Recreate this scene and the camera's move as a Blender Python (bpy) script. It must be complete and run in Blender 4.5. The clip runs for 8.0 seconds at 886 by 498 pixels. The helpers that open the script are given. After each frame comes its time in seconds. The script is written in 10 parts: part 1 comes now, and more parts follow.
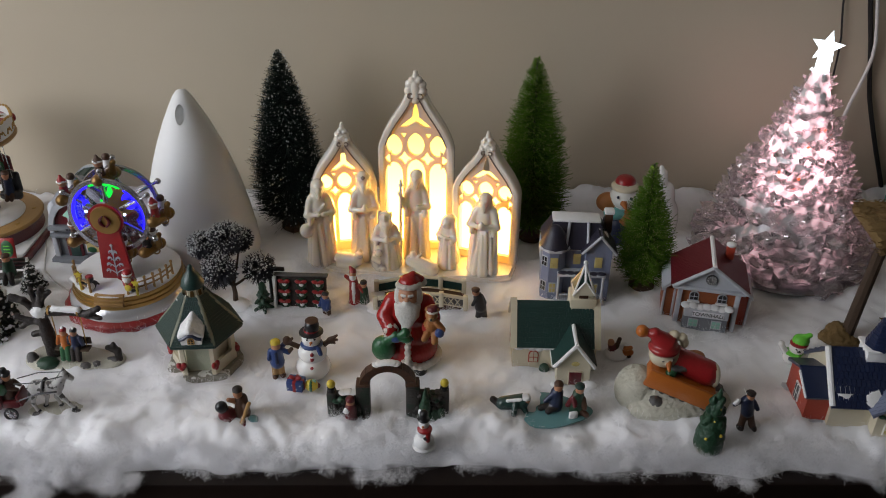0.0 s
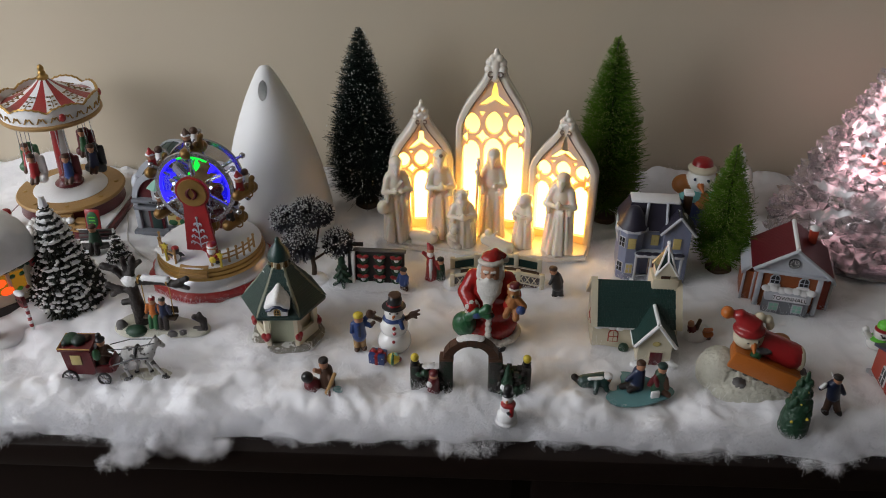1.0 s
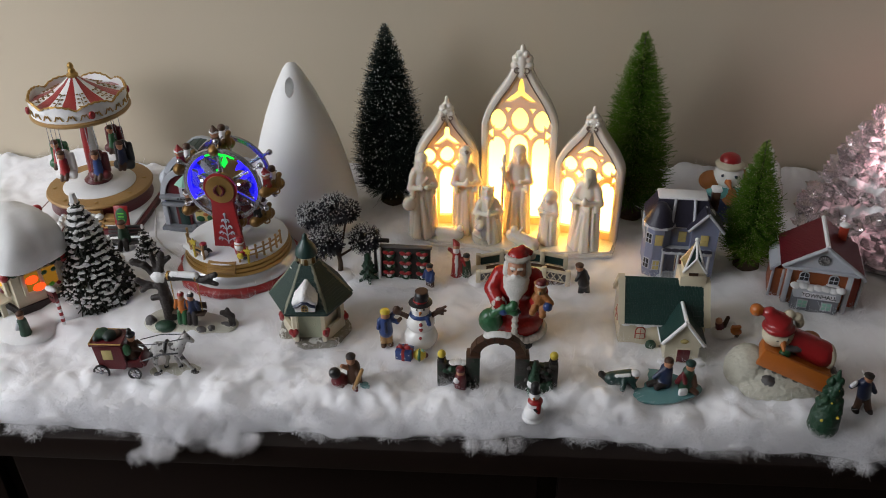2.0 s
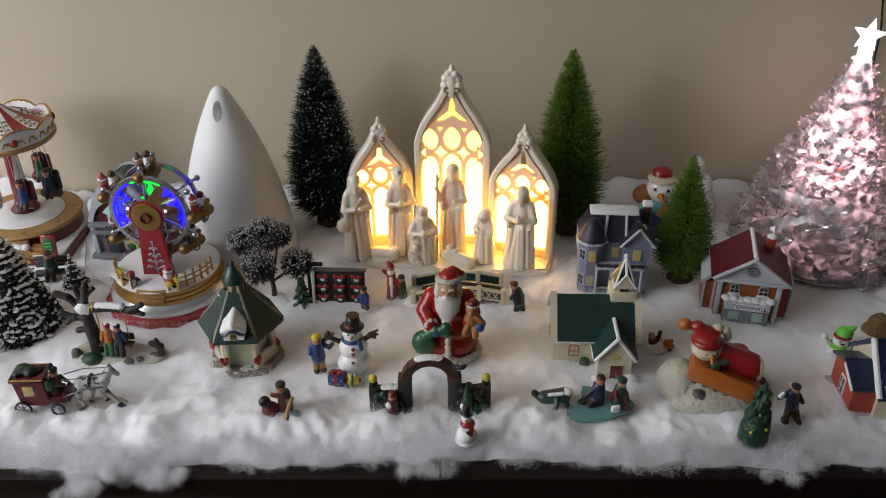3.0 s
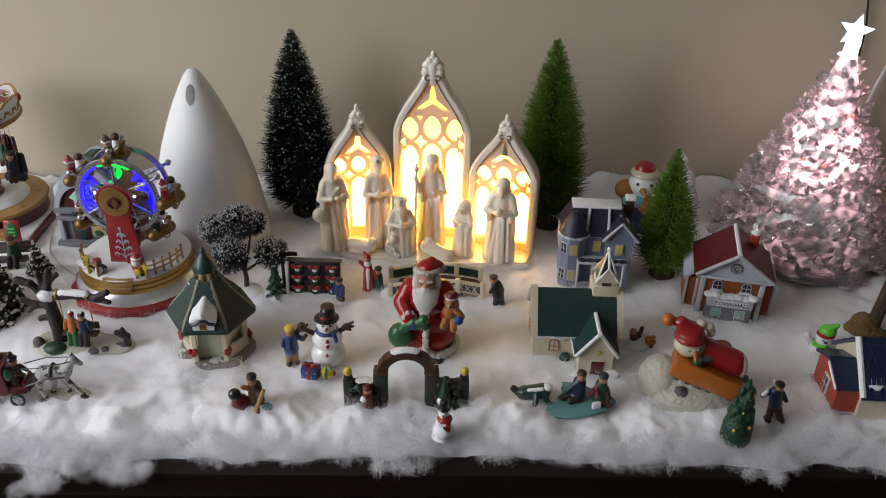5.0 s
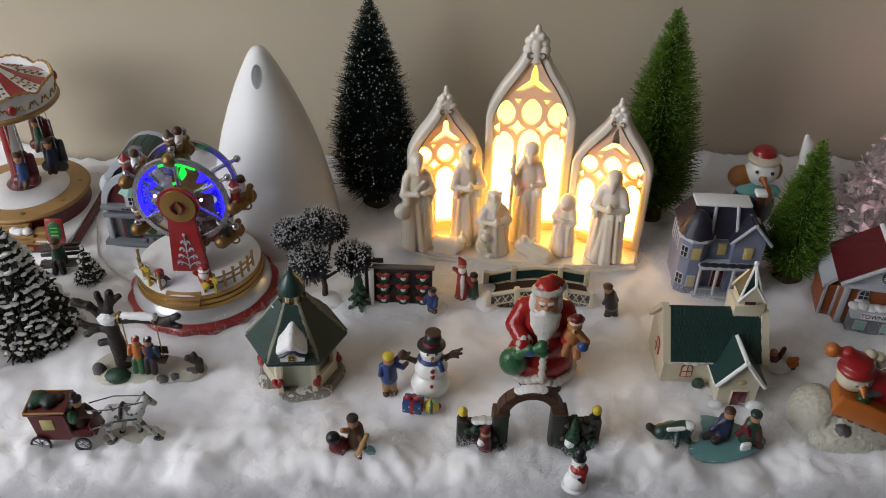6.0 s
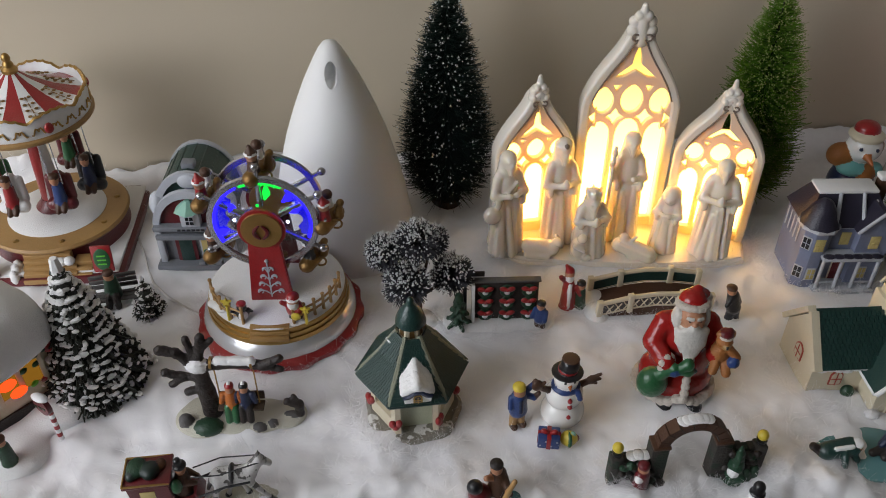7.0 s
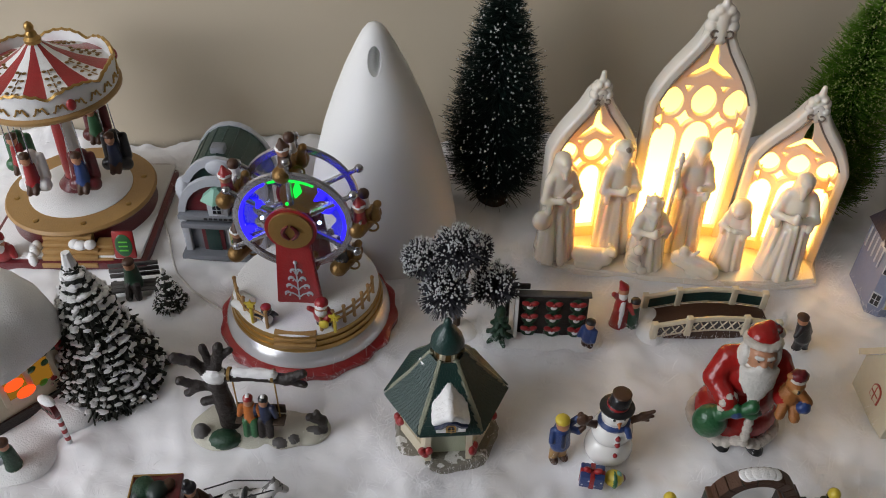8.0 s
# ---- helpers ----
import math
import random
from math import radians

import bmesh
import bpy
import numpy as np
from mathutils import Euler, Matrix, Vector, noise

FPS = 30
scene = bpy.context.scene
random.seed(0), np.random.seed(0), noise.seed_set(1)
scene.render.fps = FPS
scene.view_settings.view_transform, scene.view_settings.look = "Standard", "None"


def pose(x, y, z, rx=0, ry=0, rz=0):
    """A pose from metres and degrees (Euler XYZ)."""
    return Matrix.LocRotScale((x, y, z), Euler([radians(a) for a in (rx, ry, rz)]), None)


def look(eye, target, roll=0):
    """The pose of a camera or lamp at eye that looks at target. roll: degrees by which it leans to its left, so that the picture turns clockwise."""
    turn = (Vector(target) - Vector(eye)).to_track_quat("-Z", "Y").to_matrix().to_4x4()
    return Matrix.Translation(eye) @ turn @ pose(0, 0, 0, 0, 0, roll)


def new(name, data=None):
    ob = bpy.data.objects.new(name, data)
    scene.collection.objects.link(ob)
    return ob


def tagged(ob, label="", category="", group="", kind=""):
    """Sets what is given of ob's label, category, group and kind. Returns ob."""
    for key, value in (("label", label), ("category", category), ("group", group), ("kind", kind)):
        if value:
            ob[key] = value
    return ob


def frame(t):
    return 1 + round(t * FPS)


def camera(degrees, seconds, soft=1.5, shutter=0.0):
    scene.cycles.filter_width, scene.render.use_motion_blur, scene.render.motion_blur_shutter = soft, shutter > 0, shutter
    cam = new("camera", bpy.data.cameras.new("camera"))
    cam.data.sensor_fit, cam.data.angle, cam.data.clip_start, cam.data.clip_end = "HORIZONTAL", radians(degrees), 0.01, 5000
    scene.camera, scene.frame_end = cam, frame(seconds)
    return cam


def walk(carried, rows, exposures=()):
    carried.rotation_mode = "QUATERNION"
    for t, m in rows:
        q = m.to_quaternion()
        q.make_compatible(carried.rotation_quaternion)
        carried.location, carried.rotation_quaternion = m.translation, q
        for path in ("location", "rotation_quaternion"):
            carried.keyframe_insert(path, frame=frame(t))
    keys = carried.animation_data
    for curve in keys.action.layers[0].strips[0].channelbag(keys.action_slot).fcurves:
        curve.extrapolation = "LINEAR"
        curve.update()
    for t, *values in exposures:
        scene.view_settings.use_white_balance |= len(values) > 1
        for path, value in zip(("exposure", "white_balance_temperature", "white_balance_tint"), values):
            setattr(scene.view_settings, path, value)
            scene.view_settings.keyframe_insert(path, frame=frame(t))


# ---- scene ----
cam = camera(55.5, 8.0, 1.0)
PATH = [
    (0, (-0.012, 0.026, 0.571), (0.013, 1.739, -0.461), 0.6),
    (0.5, (-0.028, 0.025, 0.57), (-0.051, 1.725, -0.482), -0.1),
    (1, (-0.057, 0.016, 0.566), (-0.123, 1.71, -0.496), 0.1),
    (1.2, (-0.069, 0.013, 0.566), (-0.157, 1.706, -0.496), 0.3),
    (2.3, (-0.055, 0.02, 0.571), (-0.169, 1.704, -0.503), -0.9),
    (2.5, (-0.045, 0.024, 0.573), (-0.134, 1.713, -0.494), -1.0),
    (3, (-0.031, 0.027, 0.572), (-0.056, 1.731, -0.474), -0.7),
    (3.5, (-0.024, 0.03, 0.573), (-0.004, 1.739, -0.465), -0.3),
    (4, (-0.014, 0.029, 0.572), (0.047, 1.74, -0.461), -0.1),
    (4.2, (-0.014, 0.028, 0.573), (0.064, 1.738, -0.46), 0.1),
    (5.3, (-0.057, 0.066, 0.547), (-0.039, 1.757, -0.521), 1.6),
    (5.5, (-0.077, 0.095, 0.552), (-0.057, 1.756, -0.561), 1.8),
    (6, (-0.137, 0.179, 0.549), (-0.104, 1.796, -0.628), 1.0),
    (6.5, (-0.242, 0.227, 0.551), (-0.16, 1.821, -0.654), -0.4),
    (7, (-0.27, 0.277, 0.534), (-0.13, 1.836, -0.711), 0.1),
    (7.5, (-0.264, 0.325, 0.524), (-0.147, 1.846, -0.77), 1.6),
    (8, (-0.269, 0.346, 0.523), (-0.223, 1.856, -0.787), 1.0),
]
# the clip's camera opens and closes a little on the way
EXPOSURE = [(0, -0.25), (1.2, -0.25), (2.5, -0.15), (3.3, -0.05), (4.0, 0.0), (5.5, -0.03), (6.5, -0.22), (8, -0.25)]
walk(cam, [(t, look(eye, target, roll)) for t, eye, target, roll in PATH], EXPOSURE)

# ---- light ----
world = bpy.data.worlds.new("sky")
scene.world = world
world.use_nodes = True
wn = world.node_tree
sky = wn.nodes.new("ShaderNodeTexSky")
sky.sky_type = "NISHITA"
sky.sun_disc = False
sky.sun_elevation, sky.sun_rotation = radians(35), radians(200)
wn.links.new(sky.outputs[0], wn.nodes["Background"].inputs[0])
wn.nodes["Background"].inputs[1].default_value = 0.08


def lamp(name, kind, m, energy, colour, size=0.01, size_y=0.0):
    d = bpy.data.lights.new(name, kind)
    d.energy, d.color = energy, colour
    if kind == "AREA":
        d.size = size
        if size_y:
            d.shape, d.size_y = "RECTANGLE", size_y
    else:
        d.shadow_soft_size = size
    ob = new(name, d)
    ob.matrix_world = m
    return ob


# daylight in the window's opening, in the wall beside the table
lamp("window_light", "AREA", look((-1.73, 0.05, 0.85), (-0.50, 0.55, 0.35)), 31.0, (0.94, 0.95, 1.0), 1.25, 1.25)


# ---- materials ----
def mat(name, col, rough=0.5, metal=0.0, var=0.3, scale=250.0, bump=0.42, bscale=600.0, spec=0.5, coat=0.0, sheen=0.0, trans=0.0, sss=0.0, other=None, cover=0.0):
    """Painted or plain surface: colour with two scales of variation and fine relief. other, cover: a second colour in patches."""
    m = bpy.data.materials.new(name)
    m.use_nodes = True
    nt = m.node_tree
    b = nt.nodes["Principled BSDF"]
    co = nt.nodes.new("ShaderNodeTexCoord").outputs["Object"]

    def noisy(s, detail=3.0):
        n = nt.nodes.new("ShaderNodeTexNoise")
        n.inputs["Scale"].default_value, n.inputs["Detail"].default_value = s, detail
        nt.links.new(co, n.inputs["Vector"])
        return n.outputs["Fac"]

    def mix(f, a, c):
        x = nt.nodes.new("ShaderNodeMix")
        x.data_type = "RGBA"
        for k, v in ((0, f), (6, a), (7, c)):
            if isinstance(v, (tuple, list)):
                x.inputs[k].default_value = (*v, 1)
            elif isinstance(v, float):
                x.inputs[k].default_value = v
            else:
                nt.links.new(v, x.inputs[k])
        return x.outputs[2]

    dark = tuple(c * (1 - var) for c in col)
    light = tuple(min(1, c * (1 + var)) for c in col)
    c1 = mix(noisy(scale), dark, light)
    c2 = mix(noisy(scale / 7), tuple(c * (1 - var * 0.7) for c in col), light)
    out = mix(0.5, c1, c2)
    if other:
        r = nt.nodes.new("ShaderNodeValToRGB")
        r.color_ramp.elements[0].position, r.color_ramp.elements[1].position = 0.62 - cover * 0.25, 0.66 - cover * 0.25
        nt.links.new(noisy(scale / 3), r.inputs[0])
        out = mix(r.outputs[0], out, other)
    nt.links.new(out, b.inputs["Base Color"])
    b.inputs["Roughness"].default_value, b.inputs["Metallic"].default_value = rough, metal
    b.inputs["Specular IOR Level"].default_value = spec
    b.inputs["Coat Weight"].default_value, b.inputs["Coat Roughness"].default_value = coat, 0.15
    b.inputs["Sheen Weight"].default_value = sheen
    b.inputs["Transmission Weight"].default_value = trans
    if sss:
        b.inputs["Subsurface Weight"].default_value, b.inputs["Subsurface Scale"].default_value = sss, 0.004
        b.inputs["Subsurface Radius"].default_value = (1, 0.8, 0.6) if col[2] < 0.85 else (1, 1, 1)
    if bump:
        bm_ = nt.nodes.new("ShaderNodeBump")
        bm_.inputs["Strength"].default_value, bm_.inputs["Distance"].default_value = bump, 0.001
        nt.links.new(noisy(bscale, 4.0), bm_.inputs["Height"])
        nt.links.new(bm_.outputs[0], b.inputs["Normal"])
    return m


def glow(name, col, strength):
    m = bpy.data.materials.new(name)
    m.use_nodes = True
    nt = m.node_tree
    e = nt.nodes.new("ShaderNodeEmission")
    e.inputs[0].default_value, e.inputs[1].default_value = (*col, 1), strength
    nt.links.new(e.outputs[0], nt.nodes["Material Output"].inputs[0])
    return m


def clear(name, col, see=0.5, gloss=0.25, rough=0.08):
    """Clear moulded plastic: some of it lets light straight through, some mirrors, some scatters."""
    m = bpy.data.materials.new(name)
    m.use_nodes = True
    nt = m.node_tree
    tr, gl, tl, s1, s2 = (nt.nodes.new("ShaderNode" + k) for k in ("BsdfTransparent", "BsdfGlossy", "BsdfTranslucent", "MixShader", "MixShader"))
    tr.inputs[0].default_value = tl.inputs[0].default_value = (*col, 1)
    gl.inputs[0].default_value, gl.inputs["Roughness"].default_value = (1, 1, 1, 1), rough
    s1.inputs[0].default_value = see / (see + gloss)
    nt.links.new(gl.outputs[0], s1.inputs[1]), nt.links.new(tr.outputs[0], s1.inputs[2])
    s2.inputs[0].default_value = 1 - see - gloss
    nt.links.new(s1.outputs[0], s2.inputs[1]), nt.links.new(tl.outputs[0], s2.inputs[2])
    nt.links.new(s2.outputs[0], nt.nodes["Material Output"].inputs[0])
    return m


def acrylic(name, col):
    """Clear moulded acrylic: lets most light through, mirrors more at a slant, scatters a little of the lamp's light."""
    m = bpy.data.materials.new(name)
    m.use_nodes = True
    nt = m.node_tree
    tr, gl, tl, di, s0, s1, s2, fr, mu = (nt.nodes.new("ShaderNode" + k) for k in ("BsdfTransparent", "BsdfGlossy", "BsdfTranslucent", "BsdfDiffuse", "MixShader", "MixShader", "MixShader", "Fresnel", "Math"))
    tr.inputs[0].default_value = (*col, 1)
    tl.inputs[0].default_value = di.inputs[0].default_value = (0.92, 0.88, 0.89, 1)
    gl.inputs["Color"].default_value, gl.inputs["Roughness"].default_value = (1, 1, 1, 1), 0.10
    fr.inputs["IOR"].default_value = 1.5
    mu.operation, mu.inputs[1].default_value, mu.inputs[2].default_value = "MULTIPLY_ADD", 1.0, 0.11
    s0.inputs[0].default_value, s1.inputs[0].default_value = 0.5, 0.20
    nt.links.new(tl.outputs[0], s0.inputs[1]), nt.links.new(di.outputs[0], s0.inputs[2])
    nt.links.new(tr.outputs[0], s1.inputs[1]), nt.links.new(s0.outputs[0], s1.inputs[2])
    nt.links.new(fr.outputs[0], mu.inputs[0]), nt.links.new(mu.outputs[0], s2.inputs[0])
    nt.links.new(s1.outputs[0], s2.inputs[1]), nt.links.new(gl.outputs[0], s2.inputs[2])
    nt.links.new(s2.outputs[0], nt.nodes["Material Output"].inputs[0])
    return m


def lit_frost(name, col, strength):
    """Pale frosted plastic; patchy emission stands in for inner lamp light and sparkle, strongest at half height."""
    m = mat(name, (0.78, 0.74, 0.75), 0.12, var=0.45, scale=130, bump=1.0, bscale=90, spec=0.8)
    nt = m.node_tree
    b = nt.nodes["Principled BSDF"]
    co, n, r, mu, xyz, fl, m2 = (nt.nodes.new("ShaderNode" + k) for k in ("TexCoord", "TexNoise", "ValToRGB", "Math", "SeparateXYZ", "FloatCurve", "Math"))
    n.inputs["Scale"].default_value, n.inputs["Detail"].default_value = 75.0, 4.0
    r.color_ramp.elements[0].position, r.color_ramp.elements[1].position = 0.44, 0.68
    mu.operation = m2.operation = "MULTIPLY"
    mu.inputs[1].default_value = strength
    c = fl.mapping.curves[0]
    c.points[0].location, c.points[1].location = (0.0, 0.16), (1.0, 0.40)
    c.points.new(0.07, 0.14), c.points.new(0.14, 1.0), c.points.new(0.19, 0.55)
    fl.mapping.update()
    nt.links.new(co.outputs["Object"], n.inputs["Vector"]), nt.links.new(n.outputs["Fac"], r.inputs[0]), nt.links.new(r.outputs[0], mu.inputs[0])
    nt.links.new(co.outputs["Object"], xyz.inputs[0]), nt.links.new(xyz.outputs["Z"], fl.inputs["Value"])
    nt.links.new(mu.outputs[0], m2.inputs[0]), nt.links.new(fl.outputs[0], m2.inputs[1])
    b.inputs["Emission Color"].default_value = (*col, 1)
    nt.links.new(m2.outputs[0], b.inputs["Emission Strength"])
    return m


def lit_backing(name, low, high):
    """Warm emission for a panel in place of the bulb, strongest low down; low, high: (colour, strength)."""
    m = bpy.data.materials.new(name)
    m.use_nodes = True
    nt = m.node_tree
    co, xyz, mr, mx, st, em = (nt.nodes.new("ShaderNode" + k) for k in ("TexCoord", "SeparateXYZ", "MapRange", "Mix", "MapRange", "Emission"))
    mx.data_type = "RGBA"
    mx.inputs[6].default_value, mx.inputs[7].default_value = (*low[0], 1), (*high[0], 1)
    for r, a, b in ((mr, 0.0, 1.0), (st, low[1], high[1])):
        r.inputs["From Min"].default_value, r.inputs["From Max"].default_value = 0.03, 0.19
        r.inputs["To Min"].default_value, r.inputs["To Max"].default_value = a, b
        nt.links.new(xyz.outputs["Z"], r.inputs["Value"])
    nt.links.new(co.outputs["Object"], xyz.inputs[0]), nt.links.new(mr.outputs[0], mx.inputs[0])
    nt.links.new(mx.outputs[2], em.inputs[0]), nt.links.new(st.outputs[0], em.inputs[1])
    nt.links.new(em.outputs[0], nt.nodes["Material Output"].inputs[0])
    return m


def thin_porcelain(name, base):
    """The same glaze on a wall thin enough to let a little light through."""
    m = base.copy()
    m.name = name
    nt = m.node_tree
    tl, mx = nt.nodes.new("ShaderNodeBsdfTranslucent"), nt.nodes.new("ShaderNodeMixShader")
    tl.inputs[0].default_value = (1.0, 0.70, 0.22, 1)
    mx.inputs[0].default_value = 0.26
    nt.links.new(nt.nodes["Principled BSDF"].outputs[0], mx.inputs[1]), nt.links.new(tl.outputs[0], mx.inputs[2])
    nt.links.new(mx.outputs[0], nt.nodes["Material Output"].inputs[0])
    return m


def fluff(name, col):
    """Fine cotton fibre: scatters light forwards and back."""
    m = bpy.data.materials.new(name)
    m.use_nodes = True
    nt = m.node_tree
    di, tl, mx = (nt.nodes.new("ShaderNode" + k) for k in ("BsdfDiffuse", "BsdfTranslucent", "MixShader"))
    di.inputs[0].default_value = tl.inputs[0].default_value = (*col, 1)
    mx.inputs[0].default_value = 0.4
    nt.links.new(di.outputs[0], mx.inputs[1]), nt.links.new(tl.outputs[0], mx.inputs[2])
    nt.links.new(mx.outputs[0], nt.nodes["Material Output"].inputs[0])
    return m


M_WALL = mat("wall_paint", (0.56, 0.487, 0.372), 0.75, var=0.03, scale=12, bump=0.06, bscale=220, spec=0.25)
# unseen ceiling and far walls: colours lowered to cut bounced light
M_CEIL = mat("ceiling_paint", (0.50, 0.485, 0.45), 0.85, var=0.03, scale=10, bump=0.0)
M_WALL_LOW_BOUNCE = mat("low_bounce_wall", (0.30, 0.265, 0.21), 0.75, var=0.05, scale=12, bump=0.06, bscale=220, spec=0.25)
M_FLOOR = mat("floor_wood", (0.10, 0.06, 0.035), 0.45, var=0.3, scale=14, bump=0.1, bscale=60)
M_TABLE = mat("dark_wood", (0.010, 0.006, 0.005), 0.42, var=0.4, scale=30, bump=0.1, bscale=200, spec=0.25)
M_COTTON = mat("cotton", (0.86, 0.86, 0.88), 0.95, var=0.06, scale=60, bump=0.20, bscale=70, spec=0.04, sheen=0.3, sss=0.6)
for nd in M_COTTON.node_tree.nodes:
    if nd.bl_idname == "ShaderNodeBump":
        nd.inputs["Distance"].default_value = 0.002
        nd.inputs["Height"].links[0].from_node.inputs["Distortion"].default_value = 1.4
        nd.inputs["Height"].links[0].from_node.inputs["Detail"].default_value = 8.0
M_COTTON.node_tree.nodes["Principled BSDF"].inputs["Subsurface Scale"].default_value = 0.012
M_FIBRE = fluff("cotton_fibre", (0.92, 0.92, 0.94))
M_WHITE = mat("white_glaze", (0.80, 0.79, 0.76), 0.22, var=0.04, scale=60, bump=0.03, bscale=300, coat=0.3)
M_PORC = mat("porcelain", (0.80, 0.74, 0.65), 0.22, var=0.06, scale=120, bump=0.12, bscale=500, coat=0.4, sss=0.25)
M_THIN = thin_porcelain("thin_porcelain", M_PORC)
M_PFIGURE = mat("porcelain_figure", (0.78, 0.71, 0.60), 0.22, var=0.06, scale=120, bump=0.12, bscale=500, coat=0.4, sss=0.45)
M_PFIGURE.node_tree.nodes["Principled BSDF"].inputs["Subsurface Scale"].default_value = 0.010
M_PFIGURE.node_tree.nodes["Principled BSDF"].inputs["Subsurface Radius"].default_value = (1.0, 0.78, 0.45)
M_LINE = mat("grey_line", (0.22, 0.17, 0.13), 0.35, var=0.2)
M_CONE = mat("cone_ceramic", (0.80, 0.80, 0.79), 0.5, var=0.025, scale=40, bump=0.03, bscale=500, spec=0.35)
M_SNOW = mat("painted_snow", (0.80, 0.80, 0.80), 0.6, var=0.07, scale=200, bump=0.5, bscale=900)
M_ICE = mat("glitter_snow", (0.50, 0.485, 0.40), 0.30, var=0.14, scale=600, bump=0.8, bscale=1500)
M_CREAM = mat("cream_paint", (0.60, 0.54, 0.40), 0.35, var=0.12, scale=160, bump=0.25, coat=0.15)
M_PEARL = mat("pearl_paint", (0.66, 0.66, 0.68), 0.24, 0.45, var=0.12, scale=90, bump=0.15, coat=0.3)
M_PALE = mat("pale_green_paint", (0.42, 0.45, 0.33), 0.35, var=0.2, scale=120, bump=0.3)
M_GREENROOF = mat("green_roof", (0.012, 0.040, 0.034), 0.36, var=0.5, scale=300, bump=0.5, coat=0.25)
M_DKGREEN = mat("dark_green", (0.012, 0.045, 0.022), 0.45, var=0.4, scale=350, bump=0.5)
M_GREEN = mat("green_paint", (0.018, 0.10, 0.035), 0.35, var=0.2, coat=0.2)
M_LIME = mat("lime_paint", (0.14, 0.55, 0.05), 0.4, var=0.1)
M_RED = mat("red_paint", (0.29, 0.014, 0.016), 0.3, var=0.25, coat=0.35)
M_COAT = mat("coat_red", (0.30, 0.014, 0.012), 0.22, var=0.25, scale=120, bump=0.12, bscale=260)
M_DKRED = mat("dark_red", (0.11, 0.010, 0.014), 0.32, var=0.25, coat=0.2)
M_GOLD = mat("gold_paint", (0.42, 0.26, 0.085), 0.34, 0.8, var=0.2, scale=300, bump=0.3)
M_TAN = mat("tan_paint", (0.36, 0.21, 0.075), 0.45, var=0.2)
M_SILVER = mat("silver_paint", (0.46, 0.46, 0.49), 0.22, 0.9, var=0.2)
M_GREY = mat("grey_paint", (0.17, 0.18, 0.20), 0.45, var=0.2, bump=0.4)
M_LTGREY = mat("light_grey_paint", (0.44, 0.46, 0.50), 0.45, var=0.15, bump=0.4)
M_SNOWSTONE = mat("snowy_stone", (0.20, 0.185, 0.15), 0.7, var=0.35, scale=330, bump=0.8, other=(0.66, 0.65, 0.62), cover=0.28)
M_HORSE = mat("dapple_paint", (0.46, 0.45, 0.44), 0.5, var=0.4, scale=420, bump=0.6, other=(0.07, 0.065, 0.06), cover=0.25)
M_GATE = mat("mossy_dark_stone", (0.034, 0.030, 0.026), 0.6, var=0.6, scale=260, bump=1.0, bscale=500, other=(0.016, 0.030, 0.018), cover=0.35)
M_STONE = mat("stone_grey", (0.085, 0.080, 0.078), 0.6, var=0.4, scale=300, bump=0.7)
M_BLACK = mat("black_paint", (0.012, 0.012, 0.014), 0.3, var=0.3, coat=0.2)
M_BROWN = mat("brown_paint", (0.065, 0.028, 0.014), 0.5, var=0.35, bump=0.5)
M_BARK = mat("bark", (0.018, 0.012, 0.010), 0.5, var=0.4, scale=400, bump=0.9, bscale=700)
M_WOOD = mat("rough_wood", (0.050, 0.029, 0.016), 0.75, var=0.4, scale=180, bump=0.8)
M_STRAW = mat("straw", (0.17, 0.105, 0.036), 0.8, var=0.45, scale=500, bump=0.9, bscale=900)
M_BLUE = mat("blue_paint", (0.022, 0.05, 0.17), 0.3, var=0.25, coat=0.2)
M_NAVY = mat("navy_roof", (0.010, 0.018, 0.055), 0.35, var=0.3, bump=0.4, coat=0.15)
M_PALEBLUE = mat("pale_blue", (0.18, 0.205, 0.30), 0.4, var=0.2, bump=0.4)
M_SLATE = mat("slate_roof", (0.022, 0.02, 0.035), 0.4, var=0.3, bump=0.5)
M_BRICK = mat("brick_paint", (0.27, 0.075, 0.022), 0.45, var=0.3, scale=400, bump=0.6)
M_BRICKRED = mat("brick_red", (0.38, 0.05, 0.025), 0.4, var=0.25, scale=400, bump=0.6)
M_ROOFRED = mat("red_roof", (0.115, 0.010, 0.016), 0.4, var=0.25, scale=400, bump=0.5)
M_YELLOW = mat("yellow_paint", (0.62, 0.48, 0.05), 0.35, var=0.12)
M_ORANGE = mat("orange_paint", (0.42, 0.12, 0.018), 0.35, var=0.15, coat=0.2)
M_SKIN = mat("skin_paint", (0.42, 0.20, 0.11), 0.4, var=0.1)
M_TEDDY = mat("teddy_brown", (0.32, 0.12, 0.03), 0.5, var=0.25, bump=0.6)
M_BEARD = mat("beard_white", (0.58, 0.56, 0.52), 0.45, var=0.3, scale=500, bump=0.5)
M_FUR = mat("fur_white", (0.55, 0.50, 0.44), 0.7, var=0.35, scale=700, bump=0.9, bscale=1200)
M_WATER = mat("pond_glaze", (0.12, 0.27, 0.28), 0.12, var=0.2, scale=60, bump=0.15, bscale=300, coat=0.6)
M_MINT = mat("mint_paint", (0.25, 0.48, 0.38), 0.4, var=0.15)
M_DARKPANE = mat("dark_pane", (0.012, 0.014, 0.02), 0.1, var=0.3, coat=0.5)
M_WARMPANE = mat("yellow_pane", (0.55, 0.45, 0.18), 0.25, var=0.2, coat=0.3)
M_BRISTLE = mat("bristle_dark", (0.006, 0.018, 0.014), 0.45, var=0.35, bump=0.0)
